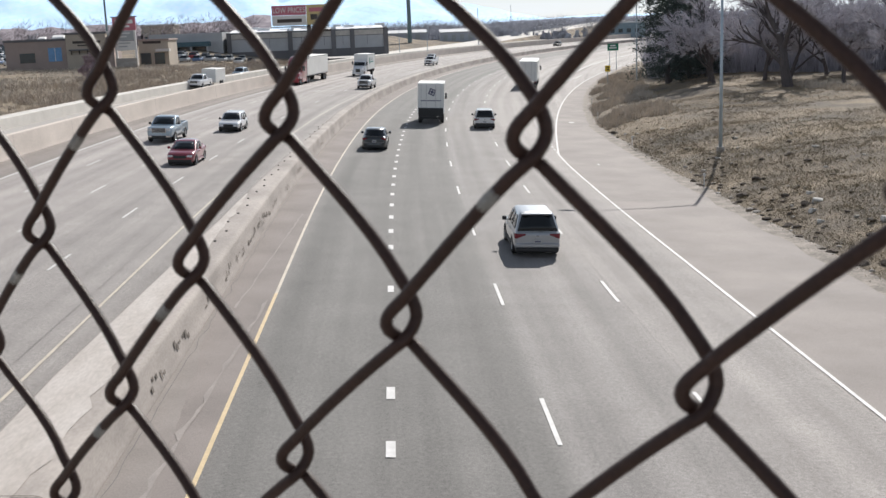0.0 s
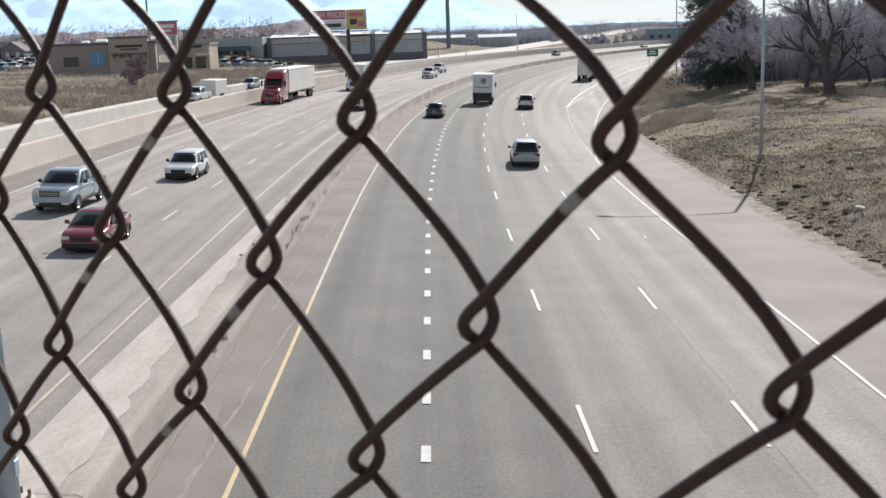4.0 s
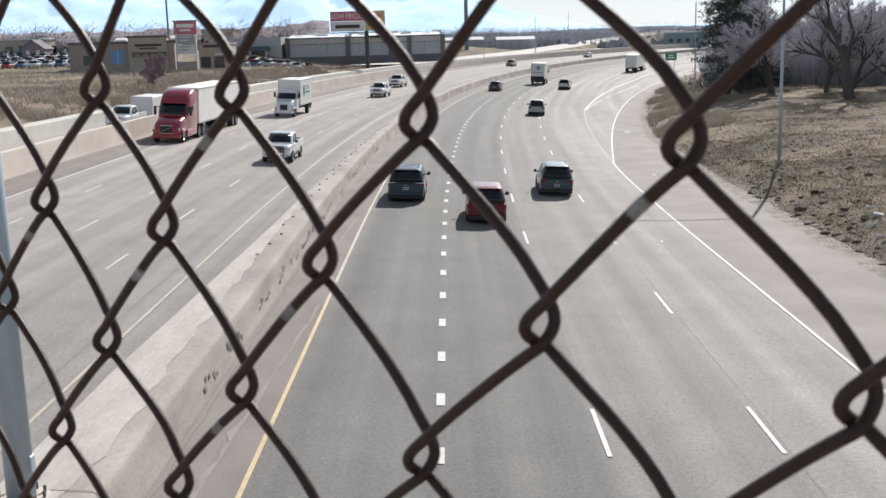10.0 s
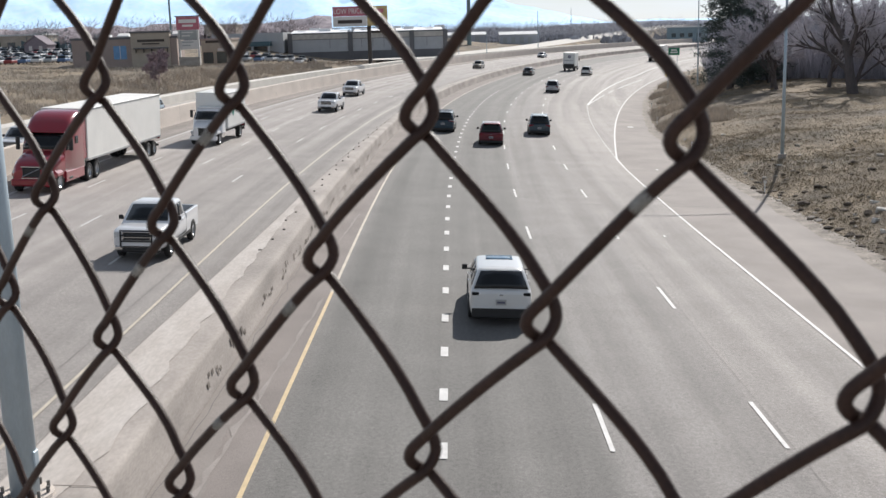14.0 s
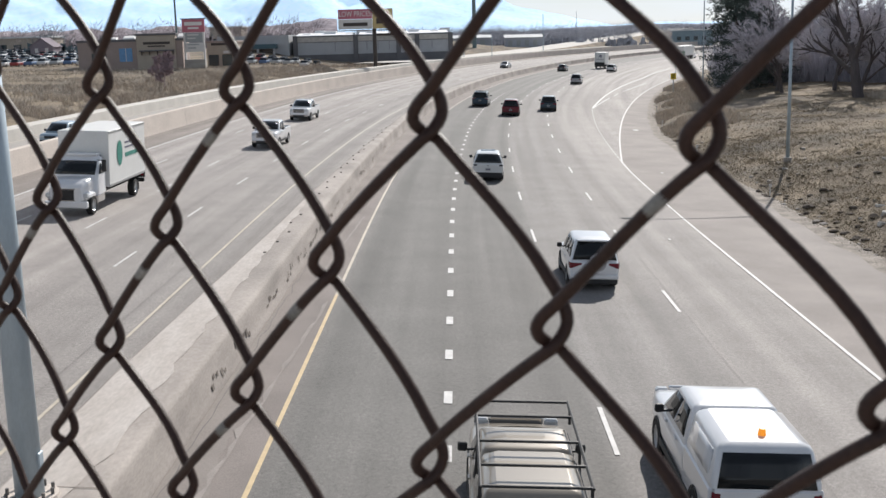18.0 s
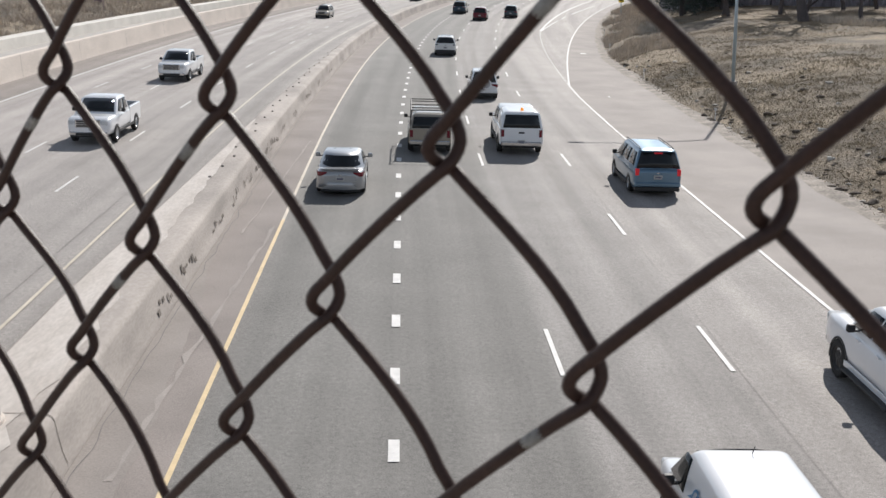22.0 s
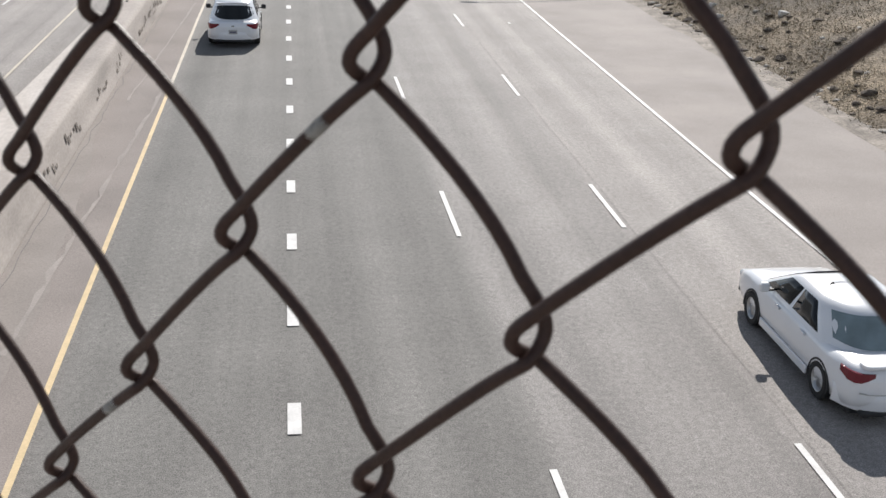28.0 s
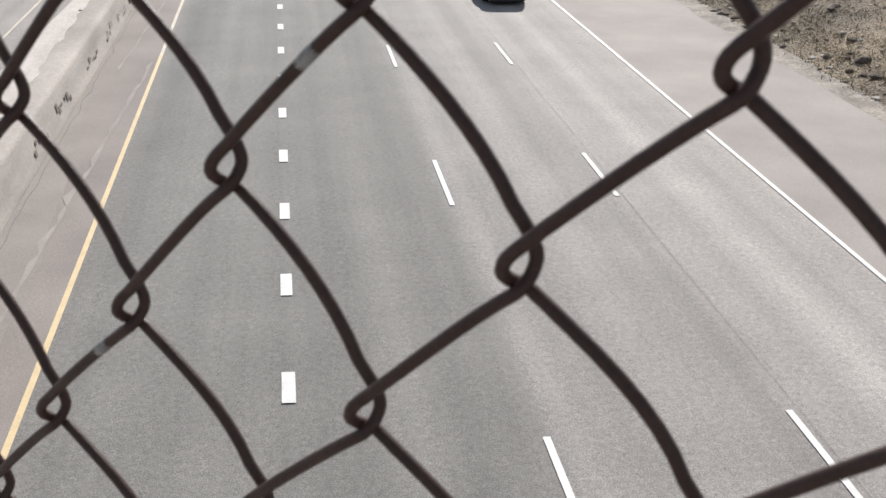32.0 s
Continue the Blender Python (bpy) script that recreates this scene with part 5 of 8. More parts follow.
blades("dry_brush", bank_points(900, 70, 120, 22, 40, patchy(0.0)), 0.6, 0.03, M["brush"], "dead brush below the trees", "brush", 4, 0.4, 12)
lp_, n_ = [], 0
while len(lp_) < 15000:
    s, d = rnd.uniform(45, 210), 0.8 + 60 * rnd.random() ** 1.6
    p = on_road(s, -35.2 - d)
    if noise.noise((p.x * 0.09, p.y * 0.09, 4.0)) > -0.2:
        lp_.append((p.x, p.y, rnd.uniform(0.6, 1.5)))
blades("field_grass", lp_, 0.42, 0.035, M["brush"], "rough dry grass in the field", "grass", 5, 0.5, 5)

hedge = []
while len(hedge) < 1100:
    s, d = rnd.uniform(96, 240), 0.8 + 17 * rnd.random() ** 1.3
    p = on_road(s, -35.4 - d)
    if noise.noise((p.x * 0.16, p.y * 0.16, 6.0)) > -0.05:
        hedge.append((p.x, p.y, rnd.uniform(0.5, 1.4)))
M["scrub"] = mat("grey_scrub", (0.52, 0.45, 0.37), 0.95, scale=0.25, color2=(0.36, 0.30, 0.25), contrast=0.3, per_island=0.35)
blades("field_scrub", hedge, 0.95, 0.03, M["scrub"], "tangled brown scrub along the edge of the field", "scrub", 9, 0.45, 16)
M["weed"] = mat("dead_weeds", (0.25, 0.215, 0.145), 0.95, scale=0.3, vary=0.35, per_island=0.45)
blades("verge_weeds", bank_points(14000, 22, 84, 0.5, 20), 0.13, 0.02, M["weed"], "short dull olive-brown weeds on the verge", "weeds", 6, 1.0, 4)


def rock_mesh(seed, dark):
    r = random.Random(seed)
    bm = bmesh.new()
    bmesh.ops.create_icosphere(bm, subdivisions=2, radius=0.5)
    for v in bm.verts:
        v.co *= 0.8 + 0.45 * noise.noise(v.co * 1.8 + Vector((seed * 3.1, 0, 0)))
        v.co.z *= 0.62
    me = bpy.data.meshes.new("rock")
    bm.to_mesh(me)
    bm.free()
    me.materials.append(M["clod"] if dark else M["rock"])
    return me


rock_meshes = [rock_mesh(i, False) for i in range(4)], [rock_mesh(i + 9, True) for i in range(4)]
for i in range(160):
    dark = rnd.random() < 0.55
    s = rnd.uniform(26, 96)
    d = 0.7 + 9 * rnd.random() ** 2.2
    p = on_road(s, pave_edge(s) + d)
    k = rnd.uniform(0.14, 0.46) * (1.7 if (dark and rnd.random() < 0.25) else 1)
    o = new("rock", rock_meshes[dark][i % 4])
    z = ground_height(p.x, p.y)
    o.matrix_basis = Matrix.Translation((p.x, p.y, z + 0.08 * k)) @ Matrix.Rotation(rnd.uniform(0, 6.28), 4, "Z") @ Matrix.Diagonal((k, k * rnd.uniform(0.7, 1.3), k * rnd.uniform(0.7, 1.1), 1))
    tagged(o, "dark earth clod on the verge" if dark else "pale rough stone on the verge", "stone", "stones along the verge")
for i in range(130):
    dark = rnd.random() < 0.7
    s = rnd.uniform(28, 66)
    d = 0.6 + 3.4 * rnd.random() ** 1.6
    p = on_road(s, pave_edge(s) + d)
    k = rnd.uniform(0.2, 0.62) if dark else rnd.uniform(0.1, 0.32)
    o = new("rock", rock_meshes[dark][i % 4])
    o.matrix_basis = Matrix.Translation((p.x, p.y, ground_height(p.x, p.y) + 0.06 * k)) @ Matrix.Rotation(rnd.uniform(0, 6.28), 4, "Z") @ Matrix.Diagonal((k, k * rnd.uniform(0.7, 1.4), k * rnd.uniform(0.6, 1.0), 1))
    tagged(o, "dark earth clod at the foot of the bank" if dark else "pale rough stone at the foot of the bank", "stone", "stones along the verge")
# pale concrete blocks at the foot of the bank
for x, y, rz, l in ((19.6, 49.5, 30, 0.6), (20.2, 50.6, -20, 0.45), (19.2, 47.6, 60, 0.4), (21.0, 45.0, 10, 0.5), (20.6, 52.5, 80, 0.35)):
    bm = bmesh.new()
    box(bm, -l / 2, l / 2, -0.16, 0.16, -0.1, 0.12, 0.04)
    for q in bm.verts:
        q.co += Vector((noise.noise(q.co * 3), noise.noise(q.co * 3 + Vector((5, 0, 0))), noise.noise(q.co * 4))) * 0.1
    o = link("concrete_rubble", bm, M["pale"])
    o.matrix_basis = pose(x, y, ground_height(x, y), 6, 4, rz)
    tagged(o, "broken pale concrete lump at the foot of the bank", "rubble", "rubble on the verge")
# reflector posts
for s in (62, 84, 108, 130):
    p = on_road(s, pave_edge(s) + 0.8)
    th = tagged(empty("reflector_post", pose(p.x, p.y, ground_height(p.x, p.y) - 0.05)), "short white reflector post on the verge", "post", "reflector posts")
    v, f = tube([Vector((0, 0, 0)), Vector((0, 0, 0.7))], 0.03, 6)
    sheet_mesh("post", v, f, M["bar_white"], th)
    v, f = tube([Vector((0, -0.04, 0.74)), Vector((0, -0.01, 0.74))], 0.09, 12)
    sheet_mesh("reflector", v, f, M["sign_white"], th)
# added ridge behind the trees, haze painted into its blue-grey
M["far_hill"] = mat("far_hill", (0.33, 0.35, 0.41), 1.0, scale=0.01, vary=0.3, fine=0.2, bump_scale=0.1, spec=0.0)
ridge("far_hill", 1500, -8, 30, 0, lambda a: 13 + 4 * min(1, max(0.0, (a - 4) / 5)), 5.1, M["far_hill"], "added blue-grey ridge standing in for the hazy treeline")
# no hill here: the ridge fills in hazy woods, haze in its lilac colour
M["wooded_hill"] = mat("wooded_hill", (0.46, 0.415, 0.44), 1.0, scale=0.02, vary=0.3, fine=0.3, bump_scale=0.15, spec=0.0)
ridge("wooded_hill", 1450, -42, -6, 0, lambda a: 31, 9.4, M["wooded_hill"], "added lilac-brown ridge standing in for hazy woods beyond the shops")
# pale lot glimpsed behind the trees
M["lot_pale"] = mat("pale_lot", (0.6, 0.59, 0.57), 0.8, scale=0.5, vary=0.15)
vv = [(62, 150, 0), (110, 128, 0), (116, 136, 0), (66, 160, 0)]
tagged(sheet_mesh("pale_lot", [(x, y, ground_height(x, y) + 0.25) for x, y, z in vv], [(0, 1, 2, 3)], M["lot_pale"]), "pale paved lot behind the bare trees", "pavement", kind="structure")

# ---- vehicles ----
def paint(name, color, rough=0.28, metal=0.0, vary=0.06):
    m = mat("paint_" + name, color, rough, metal, scale=1.5, vary=vary, fine=0.02, bump_scale=40, coat=1.0)
    return m


P = {
    "white": paint("white", (0.74, 0.75, 0.77)), "pearl": paint("pearl", (0.66, 0.66, 0.65)), "silver": paint("silver", (0.36, 0.37, 0.385), 0.35, 0.5),
    "grey": paint("grey", (0.04, 0.062, 0.08), 0.42, 0.9), "dark": paint("dark", (0.045, 0.05, 0.055), 0.28, 0.2), "slate": paint("slate", (0.035, 0.06, 0.085), 0.42, 0.9),
    "red": paint("red", (0.12, 0.008, 0.019), 0.42, 0.7), "truck_red": paint("truck_red", (0.27, 0.008, 0.022)), "blue": paint("blue", (0.10, 0.182, 0.262), 0.35, 0.6),
    "tan": paint("tan", (0.30, 0.262, 0.212), 0.32, 0.2), "maroon": paint("maroon", (0.22, 0.016, 0.03)), "steel_blue": paint("steel_blue", (0.30, 0.38, 0.45), 0.3, 0.3),
    "box_white": mat("box_white", (0.72, 0.72, 0.70), 0.5, scale=0.8, vary=0.08, fine=0.03, bump_scale=12), "cream": mat("cream", (0.84, 0.825, 0.785), 0.5, scale=0.6, vary=0.12, fine=0.03, bump_scale=10),
}
M["glass"] = mat("tinted_glass", (0.012, 0.014, 0.016), 0.06, scale=4, vary=0.2, spec=0.35)
# the sky's pale reflection is put into this glass's base colour
M["pale_glass"] = mat("sky_tinted_rear_glass", (0.20, 0.26, 0.28), 0.12, scale=3, vary=0.35, spec=0.6)
M["roof_glass"] = mat("roof_glass", (0.16, 0.26, 0.36), 0.05, scale=4, vary=0.2, spec=0.8)
M["tyre"] = mat("tyre_rubber", (0.02, 0.02, 0.02), 0.85, scale=9, vary=0.3, fine=0.15, bump=0.002, bump_scale=60)
M["rim"] = mat("rim_alloy", (0.42, 0.43, 0.44), 0.3, 0.8, scale=8, vary=0.2)
M["trim"] = mat("black_trim", (0.022, 0.022, 0.023), 0.6, scale=6, vary=0.2, fine=0.08, bump_scale=80)
M["chrome"] = mat("chrome", (0.6, 0.6, 0.6), 0.15, 1.0, scale=6, vary=0.1)
M["lamp_red"] = mat("tail_lens", (0.17, 0.010, 0.022), 0.15, scale=20, vary=0.25)
M["lamp_lit"] = glow("tail_lens_lit", (0.50, 0.010, 0.02), 0.25)
M["lamp_clear"] = mat("head_lens", (0.62, 0.64, 0.66), 0.08, scale=20, vary=0.2)
M["amber"] = glow("amber_lens", (0.9, 0.30, 0.02), 0.6)
M["plate"] = mat("number_plate", (0.42, 0.42, 0.41), 0.5, scale=30, vary=0.2)
M["plate_bar"] = mat("plate_bar", (0.12, 0.12, 0.18), 0.6, scale=30, vary=0.2)


def loft(name, rings, material, parent, cap=(True, True), label="", smooth=True):
    """Skin over a list of closed rings (equal counts); the end caps have their own verts so that they shade flat."""
    k = len(rings[0])
    verts = [v for r in rings for v in r]
    faces = []
    for i in range(len(rings) - 1):
        for j in range(k):
            a, b = i * k + j, i * k + (j + 1) % k
            faces.append((a, b, b + k, a + k))
    n = len(faces)
    if cap[0]:
        o = len(verts)
        verts += rings[0]
        faces.append(tuple(range(o + k - 1, o - 1, -1)))
    if cap[1]:
        o = len(verts)
        verts += rings[-1]
        faces.append(tuple(range(o, o + k)))
    ob = sheet_mesh(name, verts, faces, material, parent, label)
    if smooth:
        ob.data.polygons.foreach_set("use_smooth", [i < n for i in range(len(faces))])
    return ob


def hull_ring(y, zlo, ztop, hw):
    """Cross-section of a car body at y, seen from behind: rounded sill, waist and shoulder."""
    h = ztop - zlo
    half = [(0.80 * hw, zlo), (0.95 * hw, zlo + 0.06 * h), (0.99 * hw, zlo + 0.3 * h), (hw, zlo + 0.55 * h), (0.985 * hw, zlo + 0.82 * h), (0.95 * hw, zlo + 0.94 * h), (0.86 * hw, ztop), (0.4 * hw, ztop + 0.012)]
    return [(x, y, z) for x, z in half] + [(-x, y, z) for x, z in reversed(half)]


def cabin_ring(z, y0, y1, hw, r=0.16, n=4):
    pts = []
    for cx, cy, a0 in ((hw - r, y1 - r, 0), (-hw + r, y1 - r, 90), (-hw + r, y0 + r, 180), (hw - r, y0 + r, 270)):
        for i in range(n + 1):
            a = radians(a0 + 90 * i / n)
            pts.append((cx + r * math.cos(a), cy + r * math.sin(a), z))
    return pts


TAIL = 0.62      # how far forward a rounded tail's corners reach


def round_ring(z, y0, y1, hw, r=0.18):
    """A cabin's outline in plan with a full, curved tail."""
    pts = [(hw * a, y0 + TAIL * abs(a) ** 3.4, z) for a in (1.0, 0.97, 0.92, 0.84, 0.7, 0.5, 0.25, 0.0, -0.25, -0.5, -0.7, -0.84, -0.92, -0.97, -1.0)]
    for cx, a0 in ((-hw + r, 180), (hw - r, 90)):
        pts += [(cx + r * math.cos(radians(a0 - 22.5 * i)), y1 - r + r * math.sin(radians(a0 - 22.5 * i)), z) for i in range(5)]
    return pts[::-1]


def round_window(th, c, material, label):
    """A curved rear window, pointed towards its ends, that lies on a rounded tail."""
    n, m = 14, 5
    r0, r1 = c.get("rear_span", (0.06, 0.8))
    verts, faces = [], []
    for depth in (0.014, -0.02):
        for i in range(n + 1):
            a = (2 * i / n - 1) * c.get("rear_fill", 0.86)
            pinch = c.get("pinch", 0.30) * abs(2 * i / n - 1) ** 4
            for j in range(m + 1):
                f = lerp2(r0 + (r1 - r0) * pinch, r1 - (r1 - r0) * pinch * 0.8, j / m)
                hw = lerp2(c["wb"], c["wr"], f)
                verts.append((hw * a, lerp2(c["yb0"], c["yr0"], f) + TAIL * abs(a) ** 3.4 - depth, lerp2(c["zb"], c["zr"], f) + depth * 0.4))
    o = (n + 1) * (m + 1)
    for i in range(n):
        for j in range(m):
            q = i * (m + 1) + j
            faces.append((q, q + m + 1, q + m + 2, q + 1))
            faces.append((o + q + 1, o + q + m + 2, o + q + m + 1, o + q))
    return sheet_mesh("rear_window", verts, faces, material, th, label, smooth=True)


def quad_panel(name, corners, material, parent, thick=0.02, label="", cuts=1, bow=0.0, lip=0.0):
    """A thin panel with four corners (in order) that has thickness inward and a slight bow."""
    c = [Vector(p) for p in corners]
    nrm = (c[1] - c[0]).cross(c[3] - c[0]).normalized()
    verts, faces = [], []
    n = 3
    for j in range(n + 1):
        for i in range(n + 1):
            a, b = i / n, j / n
            p = c[0] * (1 - a) * (1 - b) + c[1] * a * (1 - b) + c[2] * a * b + c[3] * (1 - a) * b
            verts.append(p + nrm * (bow * 4 * a * (1 - a)))
    w = n + 1
    top = len(verts)
    verts += [v - nrm * thick for v in verts]
    for j in range(n):
        for i in range(n):
            q = (j * w + i, j * w + i + 1, (j + 1) * w + i + 1, (j + 1) * w + i)
            faces.append(q)
            faces.append(tuple(top + k for k in reversed(q)))
    rim = [i for i in range(w)] + [j * w + n for j in range(1, w)] + [n * w + i for i in range(n - 1, -1, -1)] + [j * w for j in range(n - 1, 0, -1)]
    for i in range(len(rim)):
        a, b = rim[i], rim[(i + 1) % len(rim)]
        faces.append((b, a, top + a, top + b))
    ob = sheet_mesh(name, verts, faces, material, parent, label)
    ob.data.polygons.foreach_set("use_smooth", [i < 2 * n * n for i in range(len(faces))])
    return ob


def block(name, x0, x1, y0, y1, z0, z1, material, parent, bevel=0.02, label=""):
    bm = bmesh.new()
    box(bm, x0, x1, y0, y1, z0, z1, bevel)
    return link(name, bm, material, parent, label)


WHEEL_MESH = {}


def wheel(parent, x, y, r, w=0.23, rim_mat=None, dual=False):
    """A wheel with its tyre and rim; the rim faces outward."""
    side = 1 if x > 0 else -1
    hub = empty("wheel", pose(x, y, r))
    hub.parent = parent
    rim_mat = rim_mat or M["rim"]
    key = (round(r, 3), w, side, rim_mat.name)
    if key not in WHEEL_MESH:
        prof = [(-w / 2, r * 0.62), (-w / 2, r * 0.9), (-w * 0.36, r), (w * 0.36, r), (w / 2, r * 0.9), (w / 2, r * 0.64), (w * 0.3, r * 0.62)]
        verts, faces, n = [], [], 20
        for i in range(n):
            a = 2 * math.pi * i / n
            verts += [(side * px, pr * math.cos(a), pr * math.sin(a)) for px, pr in prof]
        k = len(prof)
        for i in range(n):
            for j in range(k - 1):
                a, b = i * k + j, ((i + 1) % n) * k + j
                faces.append((a, a + 1, b + 1, b) if side < 0 else (a, b, b + 1, a + 1))
        t = bpy.data.meshes.new("tyre")
        t.from_pydata(verts, [], faces)
        t.materials.append(M["tyre"])
        verts, faces, n = [], [], 20
        rings = ((w * 0.46, r * 0.66), (w * 0.40, r * 0.58), (w * 0.22, r * 0.5), (w * 0.30, r * 0.2), (w * 0.34, r * 0.1), (w * 0.34, 0.002))
        for i in range(n):
            a = 2 * math.pi * i / n
            for q, (px, pr) in enumerate(rings):
                px2 = px + (0.06 * w if (q in (2, 3) and i % 4 < 2) else 0)
                verts.append((side * px2, pr * math.cos(a), pr * math.sin(a)))
        k = len(rings)
        for i in range(n):
            for j in range(k - 1):
                a, b = i * k + j, ((i + 1) % n) * k + j
                faces.append((a, a + 1, b + 1, b) if side < 0 else (a, b, b + 1, a + 1))
        m = bpy.data.meshes.new("rim")
        m.from_pydata(verts, [], faces)
        m.materials.append(rim_mat)
        WHEEL_MESH[key] = (t, m)
    t, m = WHEEL_MESH[key]
    for nm, me in (("tyre", t), ("rim", m)):
        o = new(nm, me)
        o.parent = hub
    return hub


def arch(parent, x, y, r):
    """Black wheel-arch lining round a wheel."""
    side = 1 if x > 0 else -1
    n = 12
    verts, faces = [], []
    for i in range(n + 1):
        a = math.pi * (i / n) * 1.16 - 0.08 * math.pi
        for rr, dx in ((r * 1.0, 0.0), (r * 1.11, 0.0), (r * 1.11, -0.12)):
            verts.append((x + side * dx, y + rr * math.cos(a), r + rr * math.sin(a)))
    for i in range(n):
        for j in range(2):
            a, b = i * 3 + j, (i + 1) * 3 + j
            faces.append((a, a + 1, b + 1, b))
    return sheet_mesh("wheel_arch", verts, faces, M["trim"], parent)


def glazing(th, c, sides=2):
    """Windscreen, rear window and side windows on a cabin given by its dict c."""
    zb, zr = c["zb"], c["zr"]
    yb0, yb1, yr0, yr1, wb, wr = c["yb0"], c["yb1"], c["yr0"], c["yr1"], c["wb"], c["wr"]
    lerp = lambda a, b, f: a + (b - a) * f
    z = lambda f: lerp(zb, zr, f)
    hw = lambda f: lerp(wb, wr, f)
    back = lambda f: lerp(yb0, yr0, f)
    front = lambda f: lerp(yb1, yr1, f)
    e = 0.012
    f0, f1 = 0.1, 0.84
    g, (r0, r1) = c.get("rear_fill", 0.93), c.get("rear_span", (0.05, 0.93))
    if c.get("round"):
        round_window(th, c, c.get("rear_glass", M["glass"]), "curved rear window of a sedan" if "rear_glass" in c else "dark curved rear window")
    else:
        quad_panel("rear_window", [(-g * hw(r0), back(r0) - 0.014, z(r0)), (g * hw(r0), back(r0) - 0.014, z(r0)), (g * 0.93 * hw(r1), back(r1) - 0.014, z(r1)), (-g * 0.93 * hw(r1), back(r1) - 0.014, z(r1))], c.get("rear_glass", M["glass"]), th, 0.03, "dark tinted rear window", bow=c.get("bow", 0.05))
    quad_panel("windscreen", [(0.88 * hw(f0), front(f0) + e, z(f0)), (-0.88 * hw(f0), front(f0) + e, z(f0)), (-0.86 * hw(0.9), front(0.9) + e, z(0.9)), (0.86 * hw(0.9), front(0.9) + e, z(0.9))], M["glass"], th, 0.03, "dark windscreen", bow=0.03)
    n = c.get("windows", 2)
    for sd in (1, -1):
        for i in range(n):
            a0, a1 = i / n + 0.035, (i + 1) / n - 0.02
            yy = lambda a, f: lerp(back(f) + (TAIL + 0.02 if c.get("round") else 0.14), front(f) - 0.12, a)
            cs = [(sd * (hw(f0) + 0.016), yy(a0, f0), z(f0)), (sd * (hw(f0) + 0.016), yy(a1, f0), z(f0)), (sd * (hw(f1) + 0.014), yy(a1, f1), z(f1)), (sd * (hw(f1) + 0.014), yy(a0, f1), z(f1))]
            if sd < 0:
                cs = [cs[1], cs[0], cs[3], cs[2]]
            quad_panel("side_window", cs, M["glass"], th, 0.03)


def tail_lamp(th, sd, W, rear, lw, lh, lz, lens, clear, rounded=False):
    """A wedge-shaped lens that wraps round the rear corner."""
    path = [(W * 0.86 - lw, rear - 0.014, 0.30), (W * 0.86 - lw * 0.4, rear - 0.016, 0.62), (W * 0.87, rear - 0.010, 0.9), (W * 0.94, rear + 0.035, 1.0), (W * 0.985, rear + 0.13, 0.95), (W * 1.004, rear + 0.30, 0.55)]
    if rounded:
        path = [(W * 0.56, rear - 0.02, 0.3), (W * 0.67, rear - 0.012, 0.62), (W * 0.78, rear + 0.015, 0.9), (W * 0.87, rear + 0.085, 1.0), (W * 0.935, rear + 0.2, 0.95), (W * 0.985, rear + 0.38, 0.5)]
    rows = [("tail_lamp", lens, -0.5, 0.5, 0.0)]
    if clear:
        rows.append(("clear_lens", M["lamp_clear"], 0.12, 0.48, 0.006))
    for nm, m, lo, hi, out in rows:
        verts, faces = [], []
        for x, y, k in path:
            top = lz + lh * 0.5
            for inset, z in ((0.0, top - lh * k * (0.5 - lo)), (0.0, top - lh * k * (0.5 - hi)), (0.04, top - lh * k * (0.5 - hi)), (0.04, top - lh * k * (0.5 - lo))):
                verts.append((sd * (x + out - inset * 0.6), y - out + inset, z))
        for i in range(len(path) - 1):
            for j in range(4):
                q = (i * 4 + j, i * 4 + (j + 1) % 4, i * 4 + 4 + (j + 1) % 4, i * 4 + 4 + j)
                faces.append(q if sd < 0 else q[::-1])
        faces += [(0, 1, 2, 3), tuple(len(verts) - 4 + q for q in range(4))]
        sheet_mesh(nm, verts, faces, m, th, "red tail lamp" if nm == "tail_lamp" else "")


